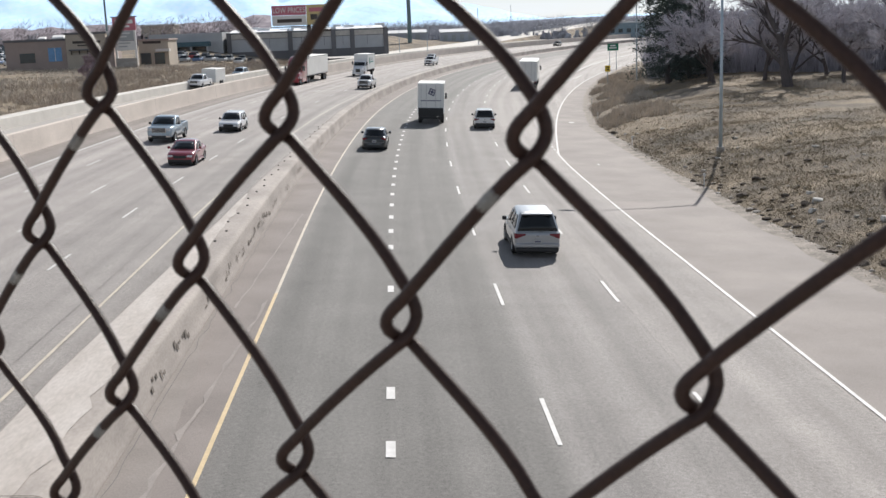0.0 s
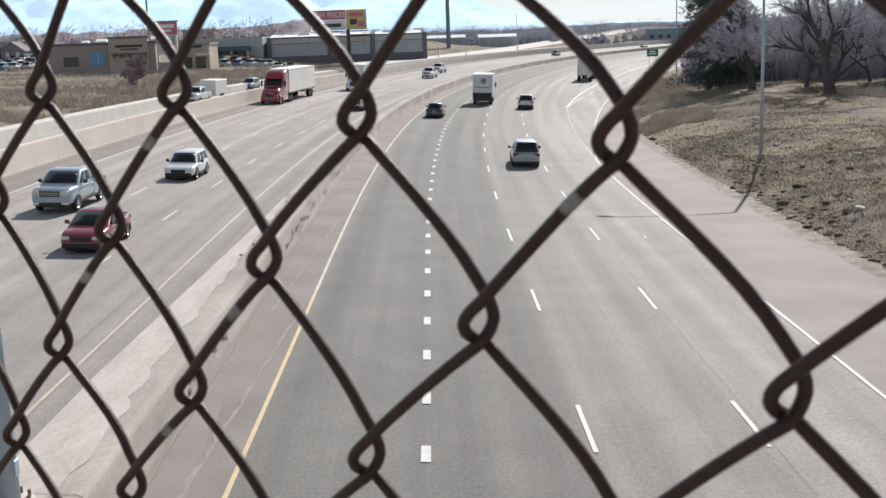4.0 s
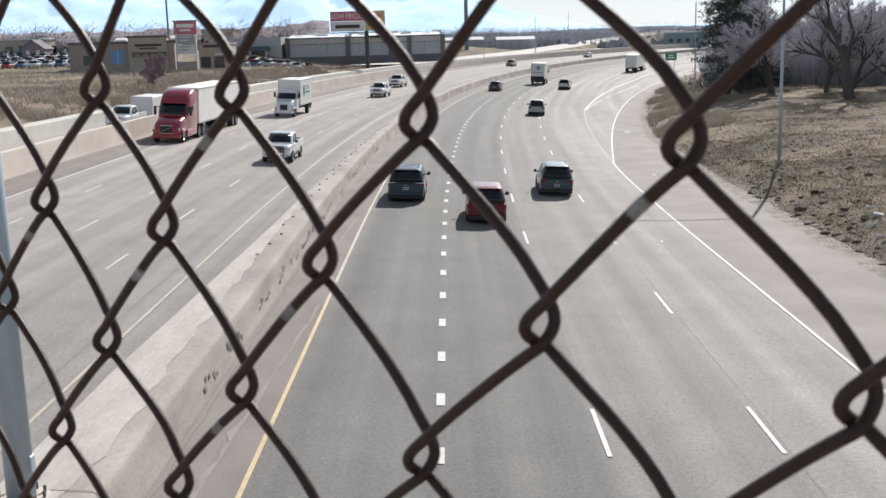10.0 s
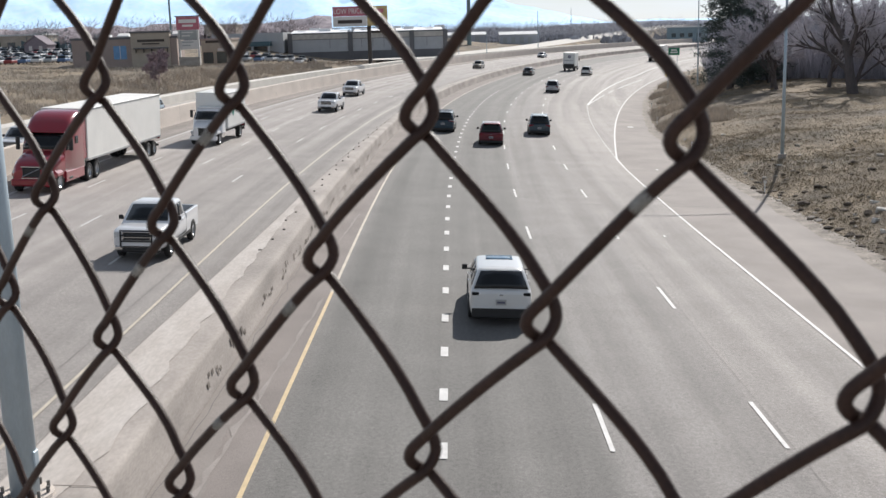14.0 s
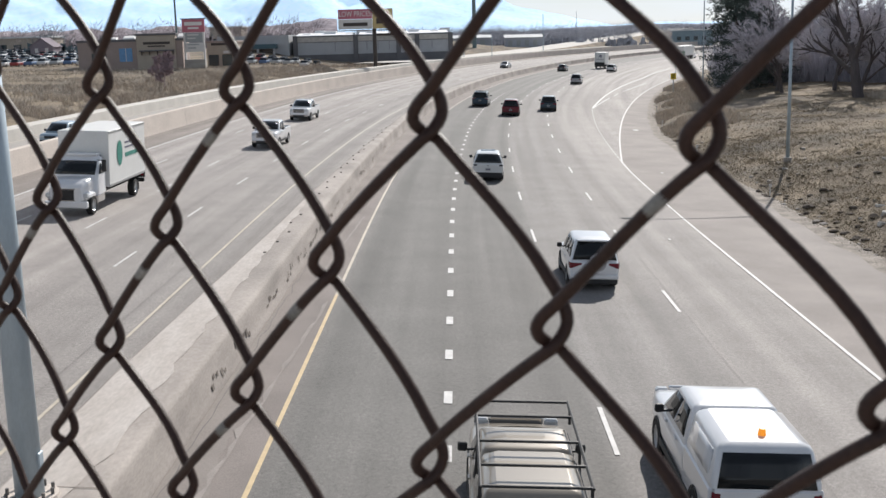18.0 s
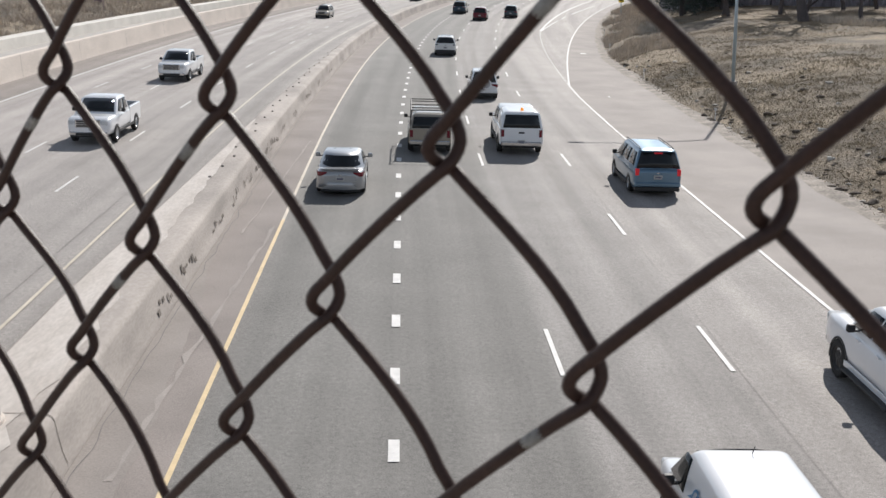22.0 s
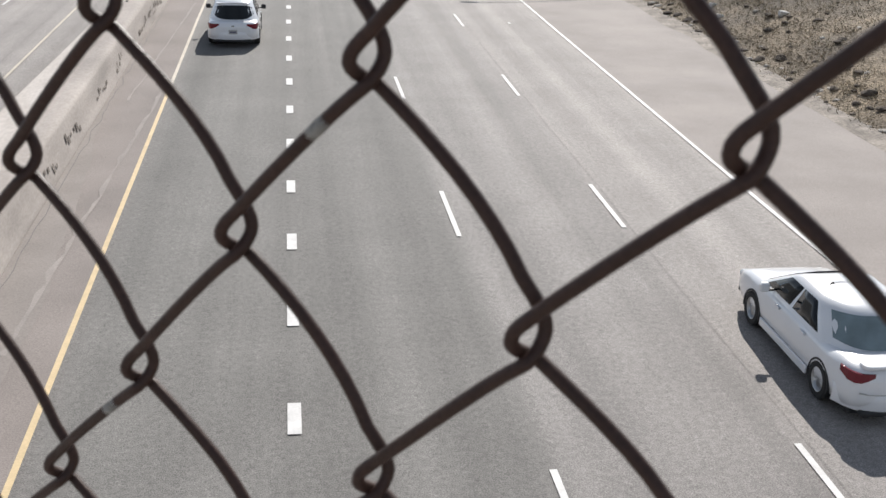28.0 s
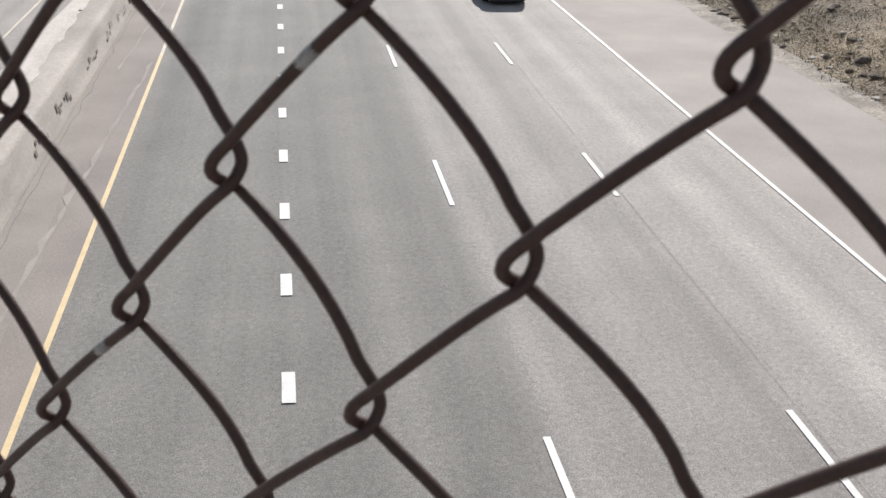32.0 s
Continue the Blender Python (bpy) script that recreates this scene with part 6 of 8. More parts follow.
def car(name, body, c, d):
    """A road vehicle built from its measures: c is the cabin, d the body. Its origin is on the ground below its middle, +y is ahead."""
    th = empty(name)
    L, W = d["L"], d["W"] / 2
    belt, hood, sill, tail = c["zb"], d["hood"], d.get("sill", 0.27), d.get("tail", c["zb"])
    rear, fr = -L / 2, L / 2
    cut = d.get("bed", None)
    ys = []
    start = rear if cut is None else cut
    if cut is None:
        ys += [(rear, sill + 0.17, tail - 0.13, 0.84), (rear + 0.02, sill + 0.12, tail - 0.06, 0.90), (rear + 0.06, sill + 0.07, tail - 0.02, 0.945), (rear + 0.14, sill + 0.03, tail, 0.975), (rear + 0.28, sill + 0.01, tail + 0.004, 0.995)]
        if d.get("corner", 0) > 0.25:      # a rounded tail
            ys = [(rear - 0.01, sill + 0.22, tail - 0.2, 0.66), (rear + 0.02, sill + 0.15, tail - 0.1, 0.77), (rear + 0.08, sill + 0.09, tail - 0.04, 0.855), (rear + 0.18, sill + 0.05, tail - 0.01, 0.92), (rear + 0.34, sill + 0.02, tail, 0.965), (rear + 0.6, sill, tail + 0.004, 0.99)]
        if tail < belt - 0.02:
            ys += [(c["yb0"] - 0.05, sill, tail + 0.03, 1.0)]
        ys += [(c["yb0"] + 0.25, sill, belt, 1.0)]
    else:
        ys += [(cut, sill + 0.05, belt, 0.99), (cut + 0.1, sill, belt, 1.0)]
    ys += [(0.0 if c["yb0"] < -0.3 else c["yb0"] + 0.5, sill, belt, 1.0), (c["yb1"] - 0.3, sill, belt, 1.0), (c["yb1"] + 0.05, sill, belt - 0.02, 0.99),
           (lerp2(c["yb1"], fr, 0.55), sill + 0.02, lerp2(belt, hood, 0.5), 0.975), (fr - 0.25, sill + 0.04, hood, 0.94), (fr - 0.06, sill + 0.06, hood - 0.1, 0.88), (fr, sill + 0.14, hood - 0.22, 0.78)]
    ys.sort(key=lambda q: q[0])
    loft("body", [hull_ring(y, a, b, W * k) for y, a, b, k in ys], body, th)
    zb, zr = c["zb"], c["zr"]
    f = lambda q: (lerp2(c["yb0"], c["yr0"], q), lerp2(c["yb1"], c["yr1"], q), lerp2(c["wb"], c["wr"], q))
    rings = []
    for q, inset, dz in ((-0.12, 0, 0), (0.5, -0.01, 0), (0.88, 0.0, 0), (0.97, 0.025, 0), (1.0, 0.07, 0.008), (1.0, 0.15, 0.022), (1.0, 0.27, 0.036), (1.0, 0.42, 0.045)):
        y0, y1, hw = f(min(q, 1))
        if c.get("round"):
            rings.append(round_ring(lerp2(zb, zr, min(q, 1)) + dz, y0 + inset, y1 - inset, hw - inset, 0.16))
            continue
        rings.append(cabin_ring(lerp2(zb, zr, min(q, 1)) + dz, y0 + inset, y1 - inset, hw - inset, max(0.1, d.get("corner", 0.15) - inset * 0.5), 5))
    loft("cabin", rings, d.get("roof_paint", body), th, (False, True))
    glazing(th, c)
    # lower trim, bumpers, lamps, plate
    tb = d.get("trim_h", 0.16)
    if cut is None:
        rounded = d.get("corner", 0) > 0.25
        bw = 0.955 if d.get("corner", 0) < 0.25 else 0.74
        if rounded:
            prof = ((0.0, sill + 0.02), (-0.02, sill + 0.08), (-0.03, sill + 0.2), (-0.02, sill + 0.3), (0.03, sill + 0.34))
            arc = [q / 8 - 1 for q in range(17)]
            verts = [(W * a * 1.0, rear + dy + 0.5 * abs(a) ** 4.5 - 0.01, z) for a in arc for dy, z in prof]
            faces = [(i * 5 + j, i * 5 + j + 5, i * 5 + j + 6, i * 5 + j + 1) for i in range(16) for j in range(4)]
            sheet_mesh("rear_bumper", verts, faces, body, th, smooth=True)
        else:
            block("rear_bumper", -W * bw, W * bw, rear - 0.05, rear + 0.4, sill + d.get("valance", 0.13) - 0.03, sill + tb + 0.16, body, th, 0.06)
        block("rear_valance", -W * (bw - 0.035), W * (bw - 0.035), rear - 0.03, rear + 0.4, sill - 0.05, sill + d.get("valance", 0.13), M["trim"], th, 0.03)
        bd = block("badge", -0.06, 0.06, rear - 0.012, rear + 0.05, belt - 0.17, belt - 0.12, M["chrome"], th, 0.012)
    else:
        block("rear_bumper", -W * 0.93, W * 0.93, rear - 0.035, rear + 0.16, sill + 0.0, sill + tb + 0.06, d.get("bumper", M["trim"]), th, 0.04)
    block("front_bumper", -W * 0.84, W * 0.84, fr - 0.14, fr + 0.03, sill + 0.02, sill + tb + 0.06, d.get("bumper", M["trim"]), th, 0.04)
    for sd in (1, -1):
        block("sill", sd * W - 0.03 if sd > 0 else -W - 0.012, W + 0.012 if sd > 0 else -W + 0.03, -d["wb"] / 2 + 0.42, d["wb"] / 2 - 0.42, sill - 0.02, sill + 0.12, d.get("sill_mat", M["trim"]), th, 0.01)
        lw, lh, lz = d.get("lamp", (0.26, 0.16, belt - 0.2))
        x1 = sd * W * 0.93
        lens = d.get("lens", M["lamp_lit"] if d.get("lit") else M["lamp_red"])
        if cut is None and not d.get("tall_lamp"):
            tail_lamp(th, sd, W, rear, lw, lh, lz, lens, d.get("clear_lens"), d.get("corner", 0) > 0.25)
        else:
            block("tail_lamp", min(x1, x1 - sd * lw), max(x1, x1 - sd * lw), rear - 0.012, rear + 0.16, lz - lh / 2, lz + lh / 2, lens, th, 0.02, "red tail lamp")
            if d.get("clear_lens", cut is None):
                block("clear_lens", min(x1 - sd * 0.01, x1 - sd * (lw - 0.01)), max(x1 - sd * 0.01, x1 - sd * (lw - 0.01)), rear - 0.02, rear, lz - lh * 0.18, lz + lh * 0.12, M["lamp_clear"], th, 0.005)
        block("headlamp", min(sd * W * 0.86, sd * W * 0.5), max(sd * W * 0.86, sd * W * 0.5), fr - 0.14, fr + 0.012, hood - 0.24, hood - 0.1, M["lamp_clear"], th, 0.03, "clear headlamp")
        mz = zb + 0.1
        block("mirror", min(sd * (W + 0.03), sd * (W + 0.21)), max(sd * (W + 0.03), sd * (W + 0.21)), c["yb1"] - 0.62, c["yb1"] - 0.5, mz - 0.08, mz + 0.09, d.get("mirror", M["trim"]), th, 0.03)
        block("mirror_arm", min(sd * (W - 0.1), sd * (W + 0.06)), max(sd * (W - 0.1), sd * (W + 0.06)), c["yb1"] - 0.59, c["yb1"] - 0.53, mz - 0.07, mz - 0.03, M["trim"], th, 0.008)
        for y in (-d["wb"] / 2, d["wb"] / 2):
            yy = y + d.get("shift", 0.0)
            r = d.get("r", 0.34)
            arch(th, sd * (W + 0.004), yy, r)
            wheel(th, sd * (W - 0.105), yy, r, 0.23, d.get("rim"))
        for yh in d.get("handles", ()):
            block("door_handle", min(sd * (W - 0.01), sd * (W + 0.025)), max(sd * (W - 0.01), sd * (W + 0.025)), yh - 0.09, yh + 0.09, belt - 0.13, belt - 0.09, d.get("handle_mat", body), th, 0.008)
    block("grille", -W * 0.46, W * 0.46, fr - 0.1, fr + 0.014, hood - 0.32, hood - 0.12, d.get("grille", M["trim"]), th, 0.02)
    block("underbody", -W * 0.8, W * 0.8, rear + 0.2, fr - 0.2, sill - 0.1, sill + 0.05, M["trim"], th, 0.02)
    pz = d.get("plate_z", belt - 0.36)
    pl = block("number_plate", -0.16, 0.16, rear - 0.045, rear + 0.02, pz - 0.08, pz + 0.08, M["plate"], th, 0.004, "pale number plate")
    block("plate_bar", -0.12, 0.12, rear - 0.05, rear - 0.03, pz - 0.03, pz + 0.03, M["plate_bar"], pl, 0.002)
    return th


def lerp2(a, b, f):
    return a + (b - a) * f


def suv(name, body, L=4.65, W=1.86, H=1.68, rails=False, roof_glass=False, antenna=False, spoiler=True, spare=False, rounded=0.0, **k):
    belt = H * k.get("waist", 0.60)
    k.setdefault("corner", 0.2)
    c = dict(zb=belt, zr=H, yb0=-L / 2 + 0.10 + rounded, yb1=L / 2 - 1.22, yr0=-L / 2 + 0.48 + rounded * 1.4, yr1=L / 2 - 1.95, wb=W / 2 * 0.94, wr=W / 2 * (0.74 - 0.2 * rounded), windows=3, rear_fill=0.93 if k["corner"] < 0.25 else 0.9, round=k["corner"] > 0.25)
    d = dict(L=L, W=W, hood=belt - 0.06, wb=L * 0.585, r=0.36, handles=(0.55, -0.45), sill=0.28, lamp=(0.3, 0.2, belt - 0.16))
    d.update(k)
    th = car(name, body, c, d)
    if rails:
        for sd in (1, -1):
            v, f = tube([Vector((sd * W * 0.33, y, H + z)) for y, z in ((-L / 2 + 0.65, 0.02), (-L / 2 + 0.8, 0.07), (0.1, 0.085), (L / 2 - 2.25, 0.07), (L / 2 - 2.1, 0.02))], 0.02, 6)
            sheet_mesh("roof_rail", v, f, k.get("rail_mat", M["chrome"]), th)
    if k.get("bars"):
        for y in (-1.2, -0.75, -0.3, 0.1):
            block("roof_bar", -W * 0.33, W * 0.33, y - 0.025, y + 0.025, H + 0.065, H + 0.09, M["chrome"], th, 0.008)
    if k.get("ribs"):
        for i in range(5):
            x = (i - 2) * 0.2
            block("roof_rib", x - 0.02, x + 0.02, -L / 2 + 0.75, 0.15, H + 0.018, H + 0.048, body, th, 0.01)
    if roof_glass:
        quad_panel("roof_glass", [(-W * 0.22, -0.5, H + 0.056), (W * 0.22, -0.5, H + 0.056), (W * 0.22, 0.12, H + 0.056), (-W * 0.22, 0.12, H + 0.056)], M["roof_glass"], th, 0.02, "glass roof panel")
    if antenna:
        v, f = tube([Vector((0.05, -L / 2 + 0.72, H + 0.02)), Vector((0.05, -L / 2 + 0.5, H + 0.22))], 0.008, 5)
        sheet_mesh("antenna", v, f, M["trim"], th)
    if spoiler:
        if rounded:
            lip = [(W * 0.33 * a, -L / 2 + 0.40 + rounded * 1.35 + 0.1 * a * a + dy, H - 0.035 + dz - 0.05 * a * a) for a in (-1, -0.6, -0.2, 0.2, 0.6, 1) for dy, dz in ((0.22, 0.03), (0.02, 0.012), (0.0, -0.015), (0.2, -0.02))]
            sheet_mesh("spoiler", lip, [(4 * i + j, 4 * i + (j + 1) % 4, 4 * i + 4 + (j + 1) % 4, 4 * i + 4 + j) for i in range(5) for j in range(4)], body, th, smooth=True)
        else:
            block("spoiler", -W * 0.34, W * 0.34, -L / 2 + 0.36, -L / 2 + 0.62, H - 0.06, H - 0.005, body, th, 0.02)
    if spare:
        hub = empty("spare_wheel", pose(0.12, -L / 2 - 0.1, 0.98))
        hub.parent = th
        for nm, rad, y0, y1, mt in (("spare_cover", 0.345, -0.10, 0.11, body), ("cover_face", 0.25, -0.125, -0.095, P["silver"])):
            bm = bmesh.new()
            bmesh.ops.create_cone(bm, cap_ends=True, segments=24, radius1=rad, radius2=rad, depth=y1 - y0, matrix=Matrix.Translation((0, (y0 + y1) / 2, 0)) @ Matrix.Rotation(radians(90), 4, "X"))
            bmesh.ops.bevel(bm, geom=[e for e in bm.edges if abs(e.verts[0].co.y - e.verts[1].co.y) < 1e-5], offset=0.04 if rad > 0.3 else 0.01, segments=2, affect="EDGES")
            link(nm, bm, mt, hub)
    return th


def sedan(name, body, L=4.7, W=1.8, H=1.45, **k):
    belt = 0.93
    c = dict(zb=belt, zr=H, yb0=-L / 2 + 0.56, yb1=L / 2 - 1.05, yr0=-L / 2 + 1.12, yr1=L / 2 - 2.0, wb=W / 2 * 0.93, wr=W / 2 * 0.75, windows=2, rear_fill=0.88, rear_span=(0.10, 0.86), round=True, pinch=0.1, rear_glass=M["pale_glass"] if k.get("pale") else M["glass"])
    d = dict(L=L, W=W, hood=0.80, tail=0.97, wb=L * 0.585, r=0.325, handles=(0.35, -0.65), sill=0.22, lamp=(0.30, 0.17, 0.82), plate_z=0.66, valance=0.05, corner=0.27, sill_mat=body, mirror=body)
    d.update(k)
    th = car(name, body, c, d)
    loft("boot_lip", [cabin_ring(z, -L / 2 + 0.02 + q, -L / 2 + 0.3, W * 0.37, 0.1) for z, q in ((0.95, 0.03), (0.99, 0.0), (1.015, 0.02))], body, th)
    v, f = tube([Vector((x, -L / 2 - 0.012, z)) for x, z in ((-W * 0.4, 0.60), (-W * 0.3, 0.56), (-W * 0.18, 0.545), (W * 0.18, 0.545), (W * 0.3, 0.56), (W * 0.4, 0.60))], 0.011, 5)
    sheet_mesh("bumper_crease", v, f, M["plate"], th)
    if k.get("wing"):
        block("spoiler", -W * 0.4, W * 0.4, -L / 2 - 0.02, -L / 2 + 0.16, 1.0, 1.035, body, th, 0.012)
    return th


def minivan(name, body, L=5.1, W=1.98, H=1.75, **k):
    belt = 1.04
    c = dict(zb=belt, zr=H, yb0=-L / 2 + 0.07, yb1=L / 2 - 0.98, yr0=-L / 2 + 0.34, yr1=L / 2 - 1.85, wb=W / 2 * 0.95, wr=W / 2 * 0.76, windows=3, rear_fill=0.95)
    d = dict(L=L, W=W, hood=0.96, wb=3.0, r=0.34, handles=(0.75, -0.55), sill=0.24, lamp=(0.34, 0.19, 0.97), plate_z=0.74, clear_lens=True)
    d.update(k)
    th = car(name, body, c, d)
    for sd in (1, -1):
        v, f = tube([Vector((sd * W * 0.34, y, H + z)) for y, z in ((-1.9, 0.02), (-1.75, 0.07), (-0.3, 0.085), (0.55, 0.07), (0.7, 0.03))], 0.02, 6)
        sheet_mesh("roof_rail", v, f, M["trim"], th)
    if k.get("bars"):
        for y in (-1.6, -1.05, -0.5, 0.05):
            block("roof_bar", -W * 0.34, W * 0.34, y - 0.025, y + 0.025, H + 0.06, H + 0.085, M["chrome"], th, 0.008)
    if k.get("lit"):
        block("high_lamp", -0.16, 0.16, -L / 2 + 0.2, -L / 2 + 0.3, H - 0.12, H - 0.07, M["lamp_lit"], th, 0.01, "lit red brake lamp above the rear window")
    block("spoiler", -W * 0.34, W * 0.34, -L / 2 + 0.22, -L / 2 + 0.44, H - 0.06, H - 0.005, body, th, 0.02)
    return th


def pickup(name, body, L=5.85, W=2.02, H=1.92, topper=False, rack=False, cab_rear=-0.75, open_bed=True, guard=False, **k):
    belt = k.get("belt", 1.27)
    rim = belt + 0.02
    c = dict(zb=belt, zr=H, yb0=cab_rear, yb1=L / 2 - 1.36, yr0=cab_rear + 0.14, yr1=L / 2 - 2.22, wb=W / 2 * 0.94, wr=W / 2 * 0.79, windows=2, rear_fill=0.90, bow=0.01)
    d = dict(L=L, W=W, hood=belt - 0.06, wb=L * 0.625, r=0.40, handles=(0.9, -0.1), sill=0.42, bed=cab_rear - 0.02, lamp=(0.15, 0.34, belt - 0.2), plate_z=0.62, bumper=M["chrome"], trim_h=0.14, shift=-0.05, mirror=M["trim"], corner=0.1)
    d.update(k)
    th = car(name, body, c, d)
    r, w = -L / 2, W / 2
    # bed: two sides, tailgate, front panel and floor
    for sd in (1, -1):
        x0, x1 = sorted((sd * w * 0.985, sd * (w - 0.14)))
        block("bed_side", x0, x1, r + 0.06, cab_rear - 0.04, 0.48, rim, body, th, 0.03)
    tg = block("tailgate", -w * 0.9, w * 0.9, r, r + 0.08, 0.62, rim, body, th, 0.025)
    block("tailgate_latch", -0.13, 0.13, r - 0.012, r + 0.02, belt - 0.21, belt - 0.13, M["trim"], tg, 0.008)
    block("badge", -0.09, 0.09, r - 0.01, r + 0.02, 0.90, 0.97, M["plate_bar"] if k.get("badge") else body, tg, 0.01)
    block("bed_floor", -w + 0.14, w - 0.14, r + 0.08, cab_rear - 0.04, 0.62, 0.72, M["trim"], th, 0.005, "black bed liner")
    block("bed_front", -w * 0.93, w * 0.93, cab_rear - 0.1, cab_rear - 0.04, 0.62, rim, M["trim"] if k.get("liner") else body, th, 0.01)
    if open_bed and k.get("liner"):
        for sd in (1, -1):
            x0, x1 = sorted((sd * (w - 0.17), sd * (w - 0.135)))
            block("bed_liner", x0, x1, r + 0.1, cab_rear - 0.1, 0.7, rim - 0.005, M["trim"], th, 0.004)
    if topper:
        zr, z0 = H + 0.03, rim
        loft("topper", [cabin_ring(z, r + a, cab_rear - 0.06, hw, 0.1) for z, a, hw in ((z0, 0.03, w * 0.95), (z0 + 0.1, 0.05, w * 0.95), (zr - 0.1, 0.24, w * 0.83), (zr - 0.02, 0.3, w * 0.78), (zr + 0.02, 0.45, w * 0.6))], k.get("topper_paint", body), th, (True, True), "matching canopy over the bed")
        quad_panel("topper_window", [(-w * 0.85, r + 0.014, z0 + 0.03), (w * 0.85, r + 0.014, z0 + 0.03), (w * 0.74, r + 0.215, zr - 0.11), (-w * 0.74, r + 0.215, zr - 0.11)], M["glass"], th, 0.03, "dark lift-up rear window")
        for sd in (1, -1):
            cs = [(sd * (w * 0.955), r + 0.35, z0 + 0.16), (sd * (w * 0.955), cab_rear - 0.3, z0 + 0.16), (sd * (w * 0.86), cab_rear - 0.35, zr - 0.14), (sd * (w * 0.86), r + 0.45, zr - 0.14)]
            quad_panel("topper_window", cs if sd > 0 else [cs[1], cs[0], cs[3], cs[2]], k.get("topper_side", M["glass"]), th, 0.02)
        if k.get("beacon"):
            bm = bmesh.new()
            bmesh.ops.create_cone(bm, cap_ends=True, segments=14, radius1=0.075, radius2=0.055, depth=0.12, matrix=Matrix.Translation((0.05, r + 0.75, zr + 0.08)))
            link("beacon", bm, M["amber"], th, "amber warning beacon")
    if rack:
        zt = H + 0.24
        for sd in (1, -1):
            x = sd * w * 0.92
            for pts in ([(x, r + 0.1, belt - 0.03), (x * 0.96, r + 0.12, zt)], [(x, cab_rear - 0.1, belt - 0.03), (x * 0.96, cab_rear - 0.1, zt)], [(x * 0.96, L / 2 - 2.0, H - 0.02), (x * 0.96, L / 2 - 2.0, zt)], [(x * 0.96, r - 0.05, zt), (x * 0.96, L / 2 - 1.5, zt)]):
                v, f = tube([Vector(p) for p in pts], 0.028, 6)
                sheet_mesh("rack_rail", v, f, M["trim"], th)
        for y in (r + 0.0, r + 0.85, cab_rear - 0.1, 0.4, L / 2 - 1.55):
            v, f = tube([Vector((-w * 0.88, y, zt)), Vector((w * 0.88, y, zt))], 0.026, 6)
            sheet_mesh("rack_bar", v, f, M["trim"], th)
    gr = block("grille_frame", -w * 0.56, w * 0.56, L / 2 - 0.1, L / 2 + 0.03, 0.80, 1.17, M["chrome"], th, 0.03, "chrome grille frame")
    block("grille_mesh", -w * 0.50, w * 0.50, L / 2 - 0.08, L / 2 + 0.036, 0.84, 1.13, M["trim"], gr, 0.01, "black grille mesh")
    for z in (0.94, 1.03):
        block("grille_bar", -w * 0.50, w * 0.50, L / 2, L / 2 + 0.048, z - 0.015, z + 0.015, M["chrome"], gr, 0.005)
    block("bumper_intake", -w * 0.55, w * 0.55, L / 2 - 0.05, L / 2 + 0.045, 0.46, 0.58, M["trim"], th, 0.02)
    for sd in (1, -1):
        x0, x1 = sorted((sd * w * 0.58, sd * w * 0.86))
        block("headlamp", x0, x1, L / 2 - 0.2, L / 2 + 0.02, 0.92, 1.15, M["lamp_clear"], th, 0.04, "clear headlamp")
    if guard:
        for z in (0.80, 1.02, 1.2):
            v, f = tube([Vector((-w * 0.6, L / 2 + 0.1, z)), Vector((w * 0.6, L / 2 + 0.1, z))], 0.03, 6)
            sheet_mesh("guard_bar", v, f, M["trim"], th)
        for sd in (1, -1):
            v, f = tube([Vector((sd * w * 0.58, L / 2 - 0.05, 0.5)), Vector((sd * w * 0.58, L / 2 + 0.1, 0.65)), Vector((sd * w * 0.58, L / 2 + 0.1, 1.2))], 0.035, 6)
            sheet_mesh("guard_upright", v, f, M["trim"], th)
    if k.get("sunroof"):
        block("sunroof", -w * 0.55, w * 0.55, cab_rear + 0.35, L / 2 - 2.45, H + 0.02, H + 0.055, M["glass"], th, 0.01, "dark glass roof panel")
    if k.get("boards"):
        for sd in (1, -1):
            x0, x1 = sorted((sd * (w - 0.02), sd * (w + 0.14)))
            block("running_board", x0, x1, -1.0, 1.25, 0.36, 0.42, M["trim"], th, 0.015)
    return th


